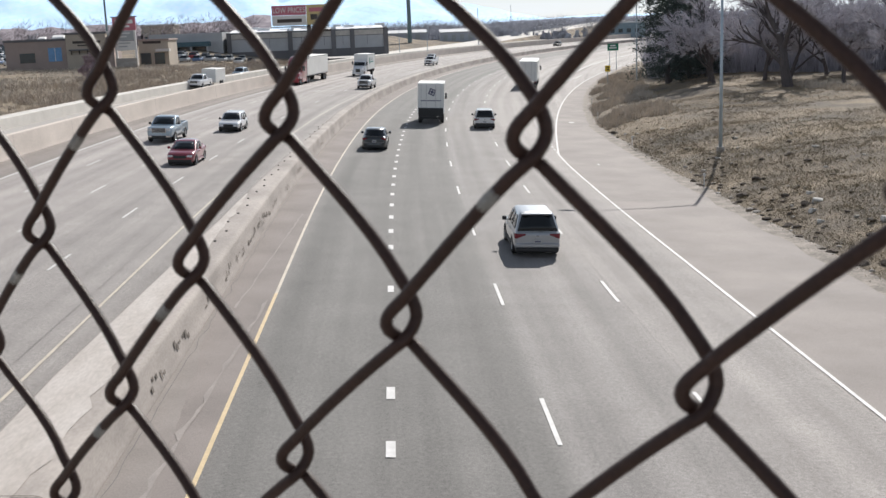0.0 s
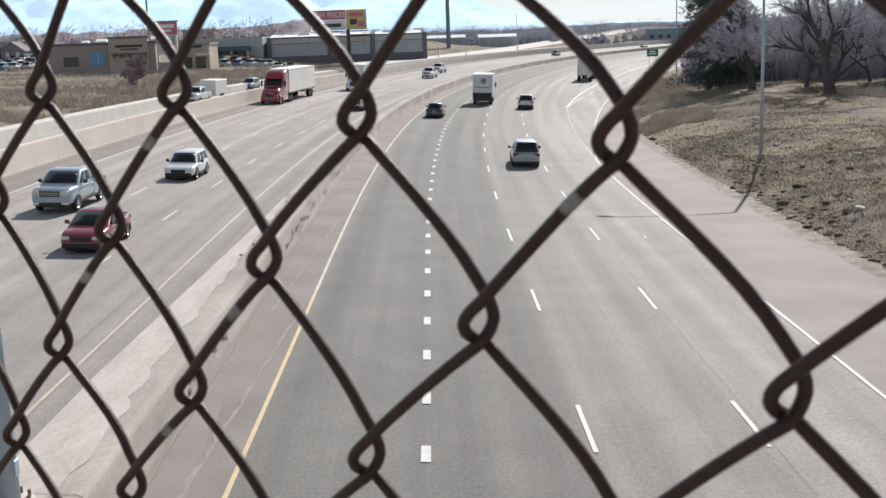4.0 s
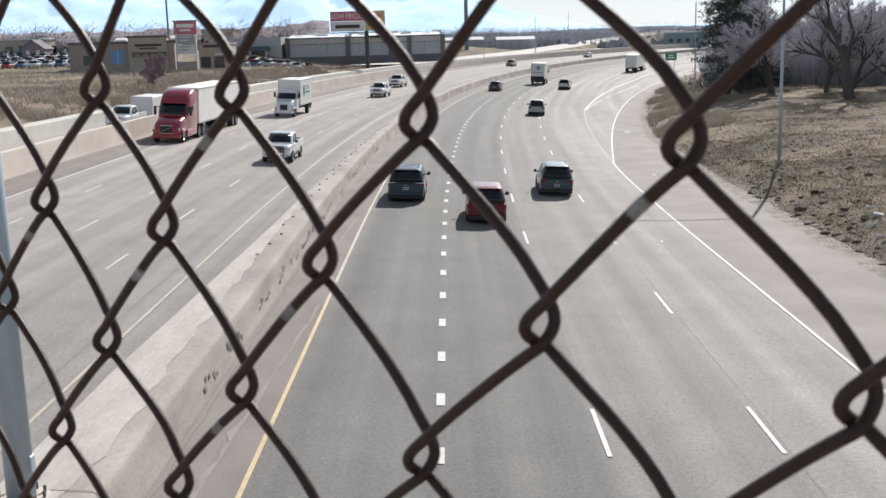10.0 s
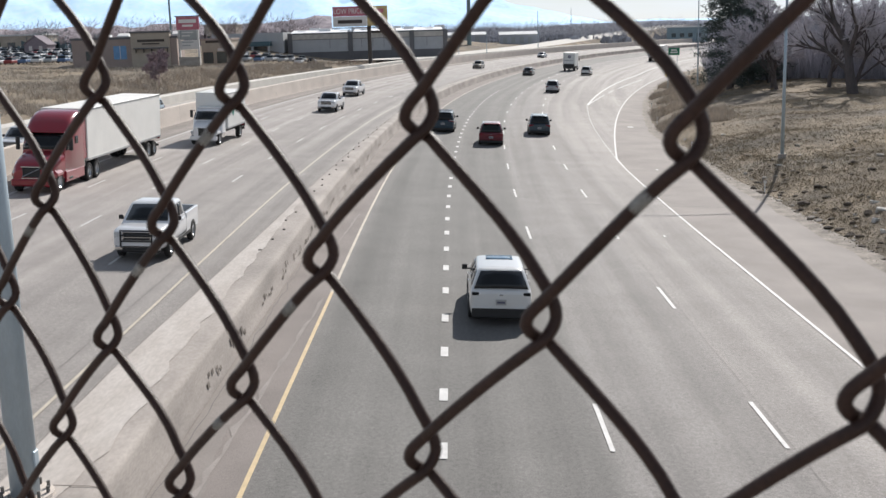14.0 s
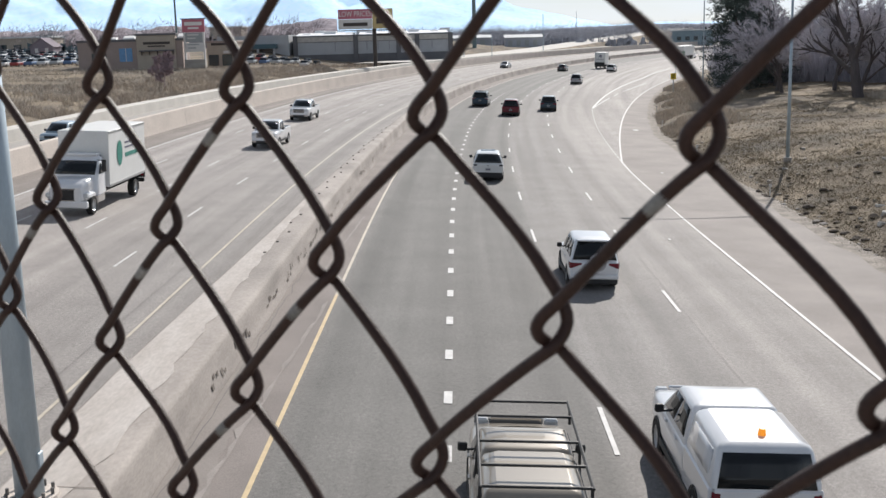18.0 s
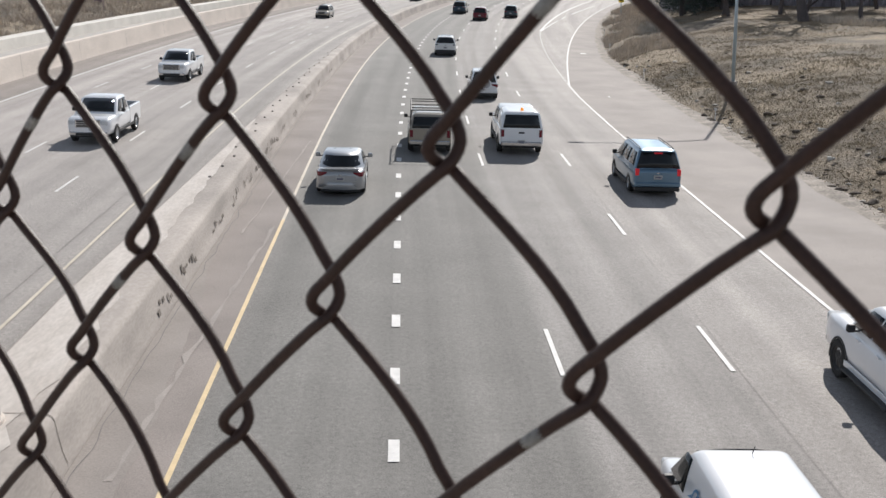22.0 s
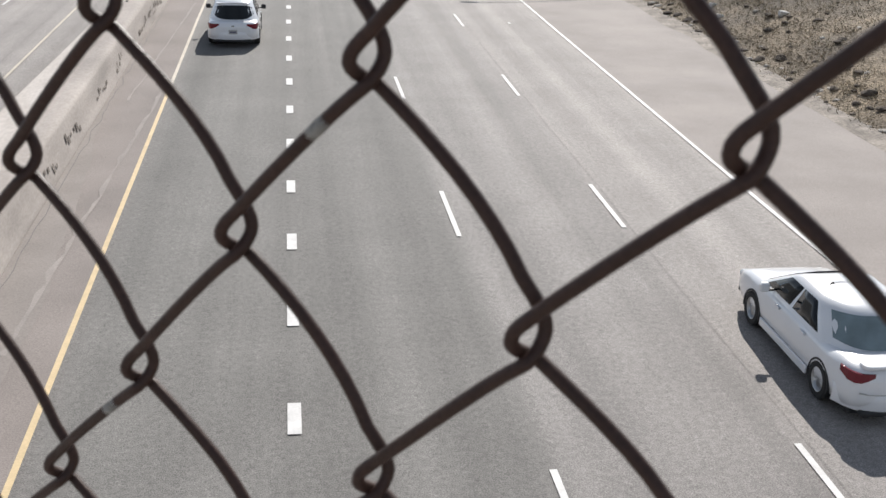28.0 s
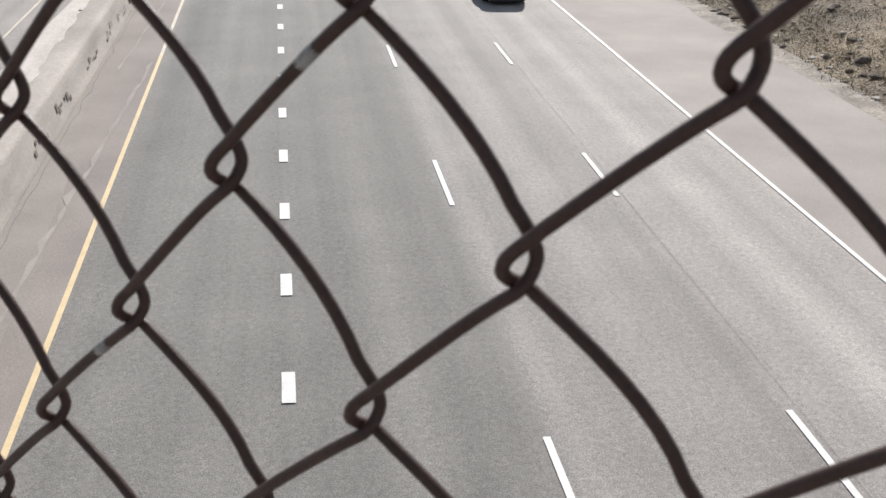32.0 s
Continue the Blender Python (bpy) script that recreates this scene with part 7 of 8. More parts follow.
def cargo_van(name, body):
    L, W, H = 4.73, 1.74, 1.80
    c = dict(zb=1.12, zr=H, yb0=-L / 2 + 0.05, yb1=L / 2 - 0.85, yr0=-L / 2 + 0.2, yr1=L / 2 - 1.55, wb=W / 2 * 0.97, wr=W / 2 * 0.80, windows=1)
    d = dict(L=L, W=W, hood=1.02, wb=2.92, r=0.32, handles=(0.7,), sill=0.24, lamp=(0.10, 0.34, 0.84), plate_z=0.74, lit=False, bumper=body, tall_lamp=True, valance=0.03)
    th = car(name, body, c, d)
    for o in [o for o in th.children if o.name.split(".")[0] in ("rear_window", "side_window")]:
        bpy.data.objects.remove(o)
    r = -L / 2
    for sd in (1, -1):
        cs = [(sd * (W / 2 * 0.975), 0.65, 1.17), (sd * (W / 2 * 0.965), 1.42, 1.17), (sd * (W / 2 * 0.855), 0.95, 1.68), (sd * (W / 2 * 0.845), 0.7, 1.68)]
        quad_panel("side_window", cs if sd > 0 else [cs[1], cs[0], cs[3], cs[2]], M["glass"], th, 0.02)
        x0, x1 = (0.008, W / 2 * 0.86) if sd > 0 else (-W / 2 * 0.86, -0.008)
        quad_panel("rear_door", [(x0, r - 0.04, 0.5), (x1, r - 0.04, 0.5), (x1 * (0.86 if sd > 0 else 1), r + 0.09, 1.74), (x0 * (0.86 if sd < 0 else 1), r + 0.09, 1.74)], body, th, 0.04)
    block("door_handle", 0.03, 0.16, r - 0.08, r, 0.92, 0.97, body, th, 0.01)
    block("high_lamp", -0.1, 0.1, r + 0.1, r + 0.2, 1.78, 1.84, M["lamp_red"], th, 0.01)
    # round blue mark with a swoosh, and a bar of writing, on the doors
    blue = mat("van_mark", (0.06, 0.22, 0.42), 0.5, scale=20, vary=0.2)
    tilt = math.atan2(0.132, 1.24)
    for m, big in ((Matrix.Translation((0.05, r + 0.034, 1.47)) @ Matrix.Rotation(-tilt, 4, "X"), 1.4), (Matrix.Translation((-0.80, 0.1, 1.33)) @ Matrix.Rotation(math.radians(-90), 4, "Z") @ Matrix.Rotation(-0.214, 4, "X"), 1.3)):
        bm = bmesh.new()
        for a in range(24):
            t0, t1 = 2 * math.pi * a / 24, 2 * math.pi * (a + 1) / 24
            bm.faces.new([bm.verts.new((rr * math.cos(t), -0.028, rr * math.sin(t))) for rr, t in ((0.085, t0), (0.12, t0), (0.12, t1), (0.085, t1))])
        bm.faces.new([bm.verts.new(p) for p in ((-0.05, -0.03, -0.07), (-0.015, -0.03, -0.085), (0.065, -0.03, 0.06), (0.03, -0.03, 0.075))])
        for tip in ((-0.24, -0.07, -0.12, -0.03, -0.12, 0.01), (0.36, 0.17, 0.12, 0.0, 0.06, 0.07)):
            bm.faces.new([bm.verts.new((x, -0.029, z)) for x, z in zip(tip[0::2], tip[1::2])])
        bmesh.ops.transform(bm, matrix=m @ Matrix.Diagonal((big, 1, big, 1)), verts=bm.verts)
        link("door_mark", bm, blue, th, "round blue mark with a swoosh")
    block("writing_bar", 0.28, 0.58, r - 0.003, r + 0.04, 1.41, 1.435, M["plate_bar"], th, 0.002)
    v, f = tube([Vector((0.1, 0.6, H)), Vector((0.1, 0.5, H + 0.18))], 0.008, 5)
    sheet_mesh("antenna", v, f, M["trim"], th)
    return th


def truck_cab(th, body, y0, y1, W, H, hood_z, hood_y, r=0.5, sleeper=0.0):
    """Bonneted lorry cab from y0 (rear) to hood_y (windscreen foot) with a bonnet to y1."""
    w = W / 2
    loft("cab", [cabin_ring(z, y0 + a, b, hw, 0.16) for z, a, b, hw in ((0.85, 0.0, hood_y + 0.1, w), (hood_z, 0.0, hood_y + 0.08, w), (hood_z + (H - hood_z) * 0.45, 0.0, hood_y - 0.35, w * 0.95), (H - 0.12, 0.02, hood_y - 0.62, w * 0.9), (H, 0.15, hood_y - 0.85, w * 0.8))], body, th)
    loft("bonnet", [hull_ring(y, 0.6, z, w * k) for y, z, k in ((hood_y - 0.05, hood_z, 0.84), (lerp2(hood_y, y1, 0.5), hood_z - 0.1, 0.8), (y1 - 0.15, hood_z - 0.25, 0.74), (y1, hood_z - 0.42, 0.66))], body, th)
    zt = min(H - 0.25, hood_z + 0.85)
    quad_panel("windscreen", [(w * 0.86, hood_y + 0.06, hood_z + 0.1), (-w * 0.86, hood_y + 0.06, hood_z + 0.1), (-w * 0.82, hood_y - 0.5, zt), (w * 0.82, hood_y - 0.5, zt)], M["glass"], th, 0.06, "dark split windscreen", bow=0.02)
    for sd in (1, -1):
        cs = [(sd * (w + 0.012), hood_y - 0.95, hood_z + 0.08), (sd * (w + 0.012), hood_y - 0.12, hood_z + 0.08), (sd * w * 0.965, hood_y - 0.5, zt - 0.1), (sd * w * 0.965, hood_y - 0.95, zt - 0.1)]
        quad_panel("side_window", cs if sd > 0 else [cs[1], cs[0], cs[3], cs[2]], M["glass"], th, 0.02)
        x = sd * w * 0.72
        block("fender", min(x, x - sd * 0.28) - 0.02, max(x, x - sd * 0.28) + 0.18 * 0 + 0.22, y1 - 1.35, y1 - 0.12, 0.75, 1.12, body, th, 0.12) if sd > 0 else block("fender", x - 0.22, x + 0.3, y1 - 1.35, y1 - 0.12, 0.75, 1.12, body, th, 0.12)
        block("headlamp", min(x - sd * 0.02, x + sd * 0.2), max(x - sd * 0.02, x + sd * 0.2), y1 - 0.3, y1 - 0.09, 0.88, 1.08, M["lamp_clear"], th, 0.03)
        block("mirror", min(sd * (w + 0.1), sd * (w + 0.3)), max(sd * (w + 0.1), sd * (w + 0.3)), hood_y - 0.35, hood_y - 0.25, hood_z + 0.2, hood_z + 0.75, M["trim"], th, 0.02)
        block("mirror_arm", min(sd * (w - 0.1), sd * (w + 0.15)), max(sd * (w - 0.1), sd * (w + 0.15)), hood_y - 0.32, hood_y - 0.28, hood_z + 0.7, hood_z + 0.74, M["trim"], th, 0.005)
        wheel(th, sd * (w - 0.2), y1 - 0.85, r, 0.28)
        block("fuel_tank", min(sd * (w - 0.45), sd * (w - 0.02)), max(sd * (w - 0.45), sd * (w - 0.02)), y0 + 0.2, y0 + 1.3, 0.45, 0.9, M["chrome"], th, 0.08)
    block("front_bumper", -w * 0.92, w * 0.92, y1 - 0.18, y1 + 0.08, 0.4, 0.72, body, th, 0.05)
    gr = block("grille", -w * 0.36, w * 0.36, y1 - 0.1, y1 + 0.03, 0.75, hood_z - 0.48, M["trim"], th, 0.04)
    block("grille_frame", -w * 0.4, w * 0.4, y1 - 0.12, y1 + 0.015, hood_z - 0.5, hood_z - 0.44, M["chrome"], gr, 0.01)
    block("grille_frame", -w * 0.4, w * 0.4, y1 - 0.12, y1 + 0.015, 0.72, 0.77, M["chrome"], gr, 0.01)


def cargo_box(th, body, y0, y1, W, z0, z1, doors=True):
    w = W / 2
    bx = block("cargo_box", -w, w, y0, y1, z0, z1, body, th, 0.03)
    for sd in (1, -1):
        x0, x1 = sorted((sd * (w - 0.02), sd * (w + 0.018)))
        block("lower_rail", x0, x1, y0 + 0.02, y1 - 0.02, z0 + 0.0, z0 + 0.12, M["rim"], bx, 0.006)
        block("upper_rail", x0, x1, y0 + 0.02, y1 - 0.02, z1 - 0.12, z1 - 0.02, M["rim"], bx, 0.006)
        xp0, xp1 = sorted((sd * (w - 0.05), sd * 0.01))
        block("rear_door", xp0, xp1, y0 - 0.03, y0 + 0.02, z0 + 0.12, z1 - 0.12, body, bx, 0.01)
        for q in (0.35, 0.75):
            v, f = tube([Vector((sd * w * q, y0 - 0.05, z0 + 0.1)), Vector((sd * w * q, y0 - 0.05, z1 - 0.14))], 0.018, 6)
            sheet_mesh("door_rod", v, f, M["rim"], bx)
    return bx


def box_truck(name, body, box_mat, L=8.6, H=3.7, mark="", lift=True):
    """Medium box lorry; origin on the ground below its middle."""
    th = empty(name)
    W = 2.44
    r, f = -L / 2, L / 2
    truck_cab(th, body, f - 2.55, f, 2.2, 2.65, 1.75, f - 1.35, 0.45)
    bx = cargo_box(th, box_mat, r + 0.3, f - 2.65, W, 1.05, H)
    block("frame", -0.45, 0.45, r + 0.2, f - 1.0, 0.6, 1.05, M["trim"], th, 0.02)
    for sd in (1, -1):
        wheel(th, sd * (W / 2 - 0.2), r + 2.0, 0.45, 0.34)
        block("mud_flap", min(sd * 0.75, sd * 1.15), max(sd * 0.75, sd * 1.15), r + 1.35, r + 1.38, 0.25, 0.95, M["trim"], th, 0.004)
        block("tail_lamp", min(sd * 0.85, sd * 1.1), max(sd * 0.85, sd * 1.1), r + 0.2, r + 0.3, 0.85, 0.97, M["lamp_red"], th, 0.01)
    block("rear_bumper", -1.1, 1.1, r + 0.1, r + 0.25, 0.5, 0.72, M["trim"], th, 0.02)
    if lift:
        block("lift_gate", -1.15, 1.15, r + 0.16, r + 0.26, 0.75, 1.5, M["trim"], th, 0.01, "dark folded tail lift")
    block("wind_deflector", -0.85, 0.85, f - 2.6, f - 2.0, 2.6, 2.75, body, th, 0.05)
    w = W / 2
    if mark == "side":
        # round green mark and lines of writing, all as plain shapes
        green = mat("truck_mark", (0.03, 0.24, 0.19), 0.5, scale=20, vary=0.2)
        for sd in (1, -1):
            bm = bmesh.new()
            bmesh.ops.create_circle(bm, cap_ends=True, segments=28, radius=0.62, matrix=Matrix.Translation((sd * (w + 0.024), f - 4.3, 2.55)) @ Matrix.Diagonal((1, 0.7, 1, 1)) @ Matrix.Rotation(radians(90), 4, "Y"))
            o = link("side_mark", bm, green, bx, "green oval mark")
            for z, l, hh in ((2.98, 1.7, 0.08), (2.74, 1.9, 0.08), (2.36, 2.1, 0.2)):
                x0, x1 = sorted((sd * (w + 0.006), sd * (w + 0.024)))
                block("writing_bar", x0, x1, f - 5.2 - l, f - 5.2, z - hh / 2, z + hh / 2, M["plate_bar"] if hh < 0.1 else green, bx, 0.002)
    if mark == "rear":
        bm = bmesh.new()
        for rot, s0, s1 in ((0, 0.26, 0.42), (45, 0.0, 0.2)):
            for a in range(4):
                t0, t1 = radians(rot + 45 + 90 * a), radians(rot + 45 + 90 * (a + 1))
                q = [bm.verts.new((p * math.cos(t), 0, p * math.sin(t))) for p, t in ((max(s0, 0.001), t0), (s1, t0), (s1, t1), (max(s0, 0.001), t1))]
                bm.faces.new(q)
        bmesh.ops.transform(bm, matrix=Matrix.Translation((0.1, r + 0.255, 2.95)) @ Matrix.Rotation(radians(20), 4, "Y"), verts=bm.verts)
        link("rear_mark", bm, M["plate_bar"], bx, "dark square mark")
        block("writing_bar", -0.95, 0.95, r + 0.25, r + 0.28, 2.12, 2.2, M["plate_bar"], bx, 0.002)
    return th


def cab_ring(y, zlo, ztop, hw, r=0.3):
    """Cross-section of a lorry's nose or cab at y: upright sides, rounded shoulders."""
    r = min(r, (ztop - zlo) * 0.45)
    half = [(hw * 0.9, zlo), (hw, zlo + 0.12), (hw, ztop - r)] + [(hw - r + r * math.cos(a), ztop - r + r * math.sin(a)) for a in (0.5, 1.0, math.pi / 2)] + [((hw - r) * 0.5, ztop + 0.02)]
    return [(x, y, z) for x, z in half] + [(-x, y, z) for x, z in reversed(half)]


def semi_tractor(name, body, L=7.4):
    """Aerodynamic bonneted tractor: sloping nose, raked windscreen that runs up into the sleeper's roof."""
    th = empty(name)
    f, w = L / 2, 1.22
    hy = f - 1.75
    loft("bonnet", [cab_ring(y, zl, zt, w * k, 0.34) for y, zl, zt, k in ((hy - 0.1, 0.55, 2.02, 0.93), (hy + 0.5, 0.55, 1.92, 0.9), (f - 0.6, 0.5, 1.72, 0.87), (f - 0.2, 0.48, 1.5, 0.83), (f, 0.5, 1.2, 0.76))], body, th)
    loft("cab", [cab_ring(y, 0.75, zt, w * k, rr) for y, zt, k, rr in ((f - 4.6, 4.0, 0.98, 0.3), (f - 3.9, 3.98, 1.0, 0.32), (f - 3.2, 3.78, 0.99, 0.36), (hy - 0.85, 3.35, 0.97, 0.4), (hy - 0.62, 2.95, 0.95, 0.36), (hy - 0.05, 2.15, 0.93, 0.3))], body, th)
    ws = quad_panel("windscreen", [(w * 0.84, hy + 0.03, 2.14), (-w * 0.84, hy + 0.03, 2.14), (-w * 0.8, hy - 0.6, 2.93), (w * 0.8, hy - 0.6, 2.93)], M["glass"], th, 0.06, "dark raked windscreen", bow=0.05)
    block("wiper", -0.5, 0.5, hy + 0.05, hy + 0.09, 2.12, 2.16, M["trim"], ws, 0.01)
    block("sun_visor", -w * 0.84, w * 0.84, hy - 0.72, hy - 0.42, 2.95, 3.03, body, th, 0.03)
    for sd in (1, -1):
        cs = [(sd * (w * 0.97), hy - 1.15, 2.05), (sd * (w * 0.955), hy - 0.2, 2.05), (sd * w * 0.965, hy - 0.6, 2.75), (sd * w * 0.98, hy - 1.15, 2.75)]
        quad_panel("side_window", cs if sd > 0 else [cs[1], cs[0], cs[3], cs[2]], M["glass"], th, 0.03)
        quad_panel("sleeper_window", [(sd * (w + 0.002), q, z) for q, z in (((f - 3.7), 2.3), ((f - 3.2), 2.3), ((f - 3.2), 2.7), ((f - 3.7), 2.7))][::sd], M["glass"], th, 0.02)
        block("fender", *sorted((sd * w * 0.62, sd * w * 1.0)), f - 1.45, f - 0.3, 0.7, 1.15, body, th, 0.16)
        block("headlamp", *sorted((sd * w * 0.58, sd * w * 0.86)), f - 0.32, f - 0.1, 0.95, 1.2, M["lamp_clear"], th, 0.06, "clear headlamp")
        block("mirror", *sorted((sd * (w + 0.1), sd * (w + 0.32))), hy - 0.3, hy - 0.18, 2.05, 2.75, M["trim"], th, 0.04)
        block("mirror_arm", *sorted((sd * (w - 0.1), sd * (w + 0.15))), hy - 0.28, hy - 0.22, 2.68, 2.73, M["trim"], th, 0.01)
        wheel(th, sd * (w - 0.2), f - 0.9, 0.52, 0.3)
        block("side_fairing", *sorted((sd * (w - 0.12), sd * (w + 0.01))), f - 4.5, f - 1.7, 0.38, 0.95, body, th, 0.04)
        block("step", *sorted((sd * (w - 0.05), sd * (w + 0.03))), hy - 0.85, hy - 0.35, 0.5, 0.62, M["trim"], th, 0.01)
        v, fa = tube([Vector((sd * 1.1, f - 4.75, 0.9)), Vector((sd * 1.1, f - 4.75, 3.5))], 0.07, 8)
        sheet_mesh("exhaust_stack", v, fa, M["chrome"], th)
        for y in (-f + 0.75, -f + 2.05):
            wheel(th, sd * 0.98, y, 0.52, 0.5)
        block("roof_fairing", *sorted((sd * 1.05, sd * 1.2)), f - 5.3, f - 4.55, 1.3, 3.95, body, th, 0.03)
    block("front_bumper", -w * 0.9, w * 0.9, f - 0.3, f + 0.06, 0.35, 0.75, body, th, 0.08)
    gr = block("grille", -0.5, 0.5, f - 0.25, f + 0.03, 0.8, 1.36, M["trim"], th, 0.06, "black grille with a chrome bar")
    v, fa = tube([Vector((-0.46, f + 0.04, 1.3)), Vector((0.46, f + 0.04, 0.86))], 0.025, 6)
    sheet_mesh("grille_bar", v, fa, M["chrome"], gr)
    for z in (0.78, 1.37):
        block("grille_frame", -0.54, 0.54, f - 0.2, f + 0.035, z - 0.03, z + 0.03, M["chrome"], gr, 0.012)
    block("frame", -0.45, 0.45, -f, f - 1.2, 0.7, 1.05, M["trim"], th, 0.02)
    return th


def semi_trailer(name, body, L=14.6, H=4.05):
    th = empty(name)
    cargo_box(th, body, -L / 2, L / 2, 2.58, 1.15, H)
    for y in (-L / 2 + 1.5, -L / 2 + 2.8):
        for sd in (1, -1):
            wheel(th, sd * 1.02, y, 0.5, 0.5)
    block("frame", -0.5, 0.5, -L / 2 + 0.4, L / 2 - 1.0, 0.85, 1.15, M["trim"], th, 0.02)
    for sd in (1, -1):
        block("landing_leg", min(sd * 0.6, sd * 0.8), max(sd * 0.6, sd * 0.8), L / 2 - 3.1, L / 2 - 2.9, 0.35, 1.15, M["trim"], th, 0.01)
        block("tail_lamp", min(sd * 0.9, sd * 1.2), max(sd * 0.9, sd * 1.2), -L / 2 - 0.02, -L / 2 + 0.06, 1.0, 1.12, M["lamp_red"], th, 0.01)
    block("rear_guard", -1.15, 1.15, -L / 2 + 0.05, -L / 2 + 0.15, 0.5, 0.65, M["trim"], th, 0.02)
    return th


def box_trailer(name, body, L=4.9, W=2.1, H=2.5):
    th = empty(name)
    block("trailer_box", -W / 2, W / 2, -L / 2, L / 2, 0.55, H, body, th, 0.05)
    for sd in (1, -1):
        block("fender", min(sd * 1.03, sd * 1.25), max(sd * 1.03, sd * 1.25), -0.75, 0.55, 0.65, 0.8, M["trim"], th, 0.02)
        for y in (-0.45, 0.3):
            wheel(th, sd * 1.12, y, 0.33, 0.2)
    v, f = tube([Vector((-0.6, L / 2 - 0.05, 0.6)), Vector((0, L / 2 + 1.1, 0.55)), Vector((0.6, L / 2 - 0.05, 0.6))], 0.045, 6)
    sheet_mesh("drawbar", v, f, M["trim"], th)
    return th


FLEET = {}


def add(key, th, label, category, group=""):
    FLEET[key] = tagged(th, label, category, group)


OUT, ONC = "cars driving away", "oncoming traffic"
add("A1", box_truck("box_truck", P["white"], P["box_white"], 8.2, 3.75, "rear"), "white box truck with a dark square mark on its doors", "truck", OUT)
add("A2", suv("suv", P["pearl"], 4.6, 1.84, 1.66, valance=0.33), "pearl-white compact SUV with black lower cladding", "car", OUT)
add("A3", sedan("car", P["dark"], 4.7, 1.82, 1.46), "dark grey sedan in the inner lane", "car", OUT)
add("A4", semi_trailer("semi_trailer", P["box_white"], 14.6, 4.0), "long white semi-trailer taking the exit", "trailer", OUT)
add("A4t", semi_tractor("semi_tractor", P["white"]), "white tractor unit pulling a long trailer", "truck", OUT)
add("A5", suv("suv", P["silver"], 4.55, 1.82, 1.68), "silver SUV with a dark tinted rear window", "car", OUT)
add("A6", suv("suv", P["grey"], 4.70, 1.86, 1.66, rails=True, handles=(0.55, -0.45)), "dark grey SUV with chrome roof rails", "car", OUT)
add("A7", minivan("minivan", P["slate"], 5.0, 1.95, 1.72, bars=True), "dark slate minivan with roof bars in the inner lane", "car", OUT)
add("A8", suv("suv", P["red"], 4.65, 1.90, 1.68, ribs=True, antenna=True), "dark red SUV with a ribbed roof", "car", OUT)
add("A9", suv("suv", P["pearl"], 4.65, 1.90, 1.62, roof_glass=True, rounded=0.02, waist=0.67, tall_lamp=True, lamp=(0.22, 0.10, 0.97), lens=M["glass"], clear_lens=False, valance=0.27), "pearl-white SUV with a glass roof panel", "car", OUT)
add("A10", suv("suv", P["white"], 4.3, 1.78, 1.72, spare=True), "white SUV with a covered spare wheel on its tailgate", "car", OUT)
add("A11", pickup("pickup_truck", P["tan"], 5.5, 1.94, 1.74, topper=True, rack=True, belt=1.12), "tan pickup truck with a canopy and a black ladder rack", "truck", OUT)
add("A12", pickup("pickup_truck", P["white"], 5.85, 2.0, 1.90, topper=True, beacon=True, belt=1.2, topper_side=P["white"]), "white pickup truck with a canopy and an amber beacon", "truck", OUT)
add("A13", minivan("minivan", P["blue"], 4.9, 1.88, 1.72, lit=True, tall_lamp=True, lamp=(0.15, 0.26, 0.92), clear_lens=False), "light blue minivan with its brake lamps lit", "car", OUT)
add("A14", sedan("car", P["silver"], 4.6, 1.80, 1.40, wing=True), "silver sedan with a small boot spoiler", "car", OUT)
add("A15", cargo_van("cargo_van", P["white"]), "small white cargo van with a round blue mark", "van", OUT)
add("A16", pickup("pickup_truck", P["white"], 5.9, 2.06, 1.98, r=0.43, liner=True, lit=True, boards=True, badge=True, rim=M["trim"], sill_mat=P["white"], lamp=(0.14, 0.26, 1.08), sunroof=True), "white crew-cab pickup truck with an empty black bed", "truck", OUT)
add("A17", suv("suv", P["white"], 4.8, 1.92, 1.60, roof_glass=True, rounded=0.22, corner=0.34, valance=0.04), "white rounded crossover with a dark curved rear window", "car", OUT)
add("A19", sedan("car", P["white"], 4.65, 1.78, 1.46, pale=True), "white sedan in the outer lane", "car", OUT)
add("B1", pickup("pickup_truck", P["steel_blue"], 5.7, 2.0, 1.88), "steel-blue pickup truck coming towards the bridge", "truck", ONC)
add("B2", sedan("car", P["maroon"], 4.6, 1.78, 1.45), "maroon red sedan coming towards the bridge", "car", ONC)
add("B3", suv("suv", P["white"], 4.6, 1.85, 1.54, hood=0.80), "white crossover coming towards the bridge", "car", ONC)
add("B4", pickup("pickup_truck", P["white"], 5.8, 2.0, 1.95), "white pickup truck towing a trailer on the side road", "truck", ONC)
add("B4t", box_trailer("cargo_trailer", P["box_white"]), "white enclosed trailer behind a pickup truck", "trailer", ONC)
add("B5", suv("suv", P["steel_blue"], 4.5, 1.82, 1.6), "blue-grey car on the side road", "car", ONC)
add("B6", semi_tractor("semi_tractor", P["truck_red"]), "red long-nosed tractor unit of a semi-trailer truck", "truck", ONC)
add("B6t", semi_trailer("semi_trailer", P["cream"]), "long cream-white semi-trailer behind a red tractor", "trailer", ONC)
add("B7", box_truck("box_truck", P["white"], P["box_white"], 9.0, 3.75, "side"), "white box truck with a green oval mark on its side", "truck", ONC)
add("B8", pickup("pickup_truck", P["white"], 5.8, 2.0, 1.92, guard=True, liner=True), "white pickup truck with a black grille guard", "truck", ONC)
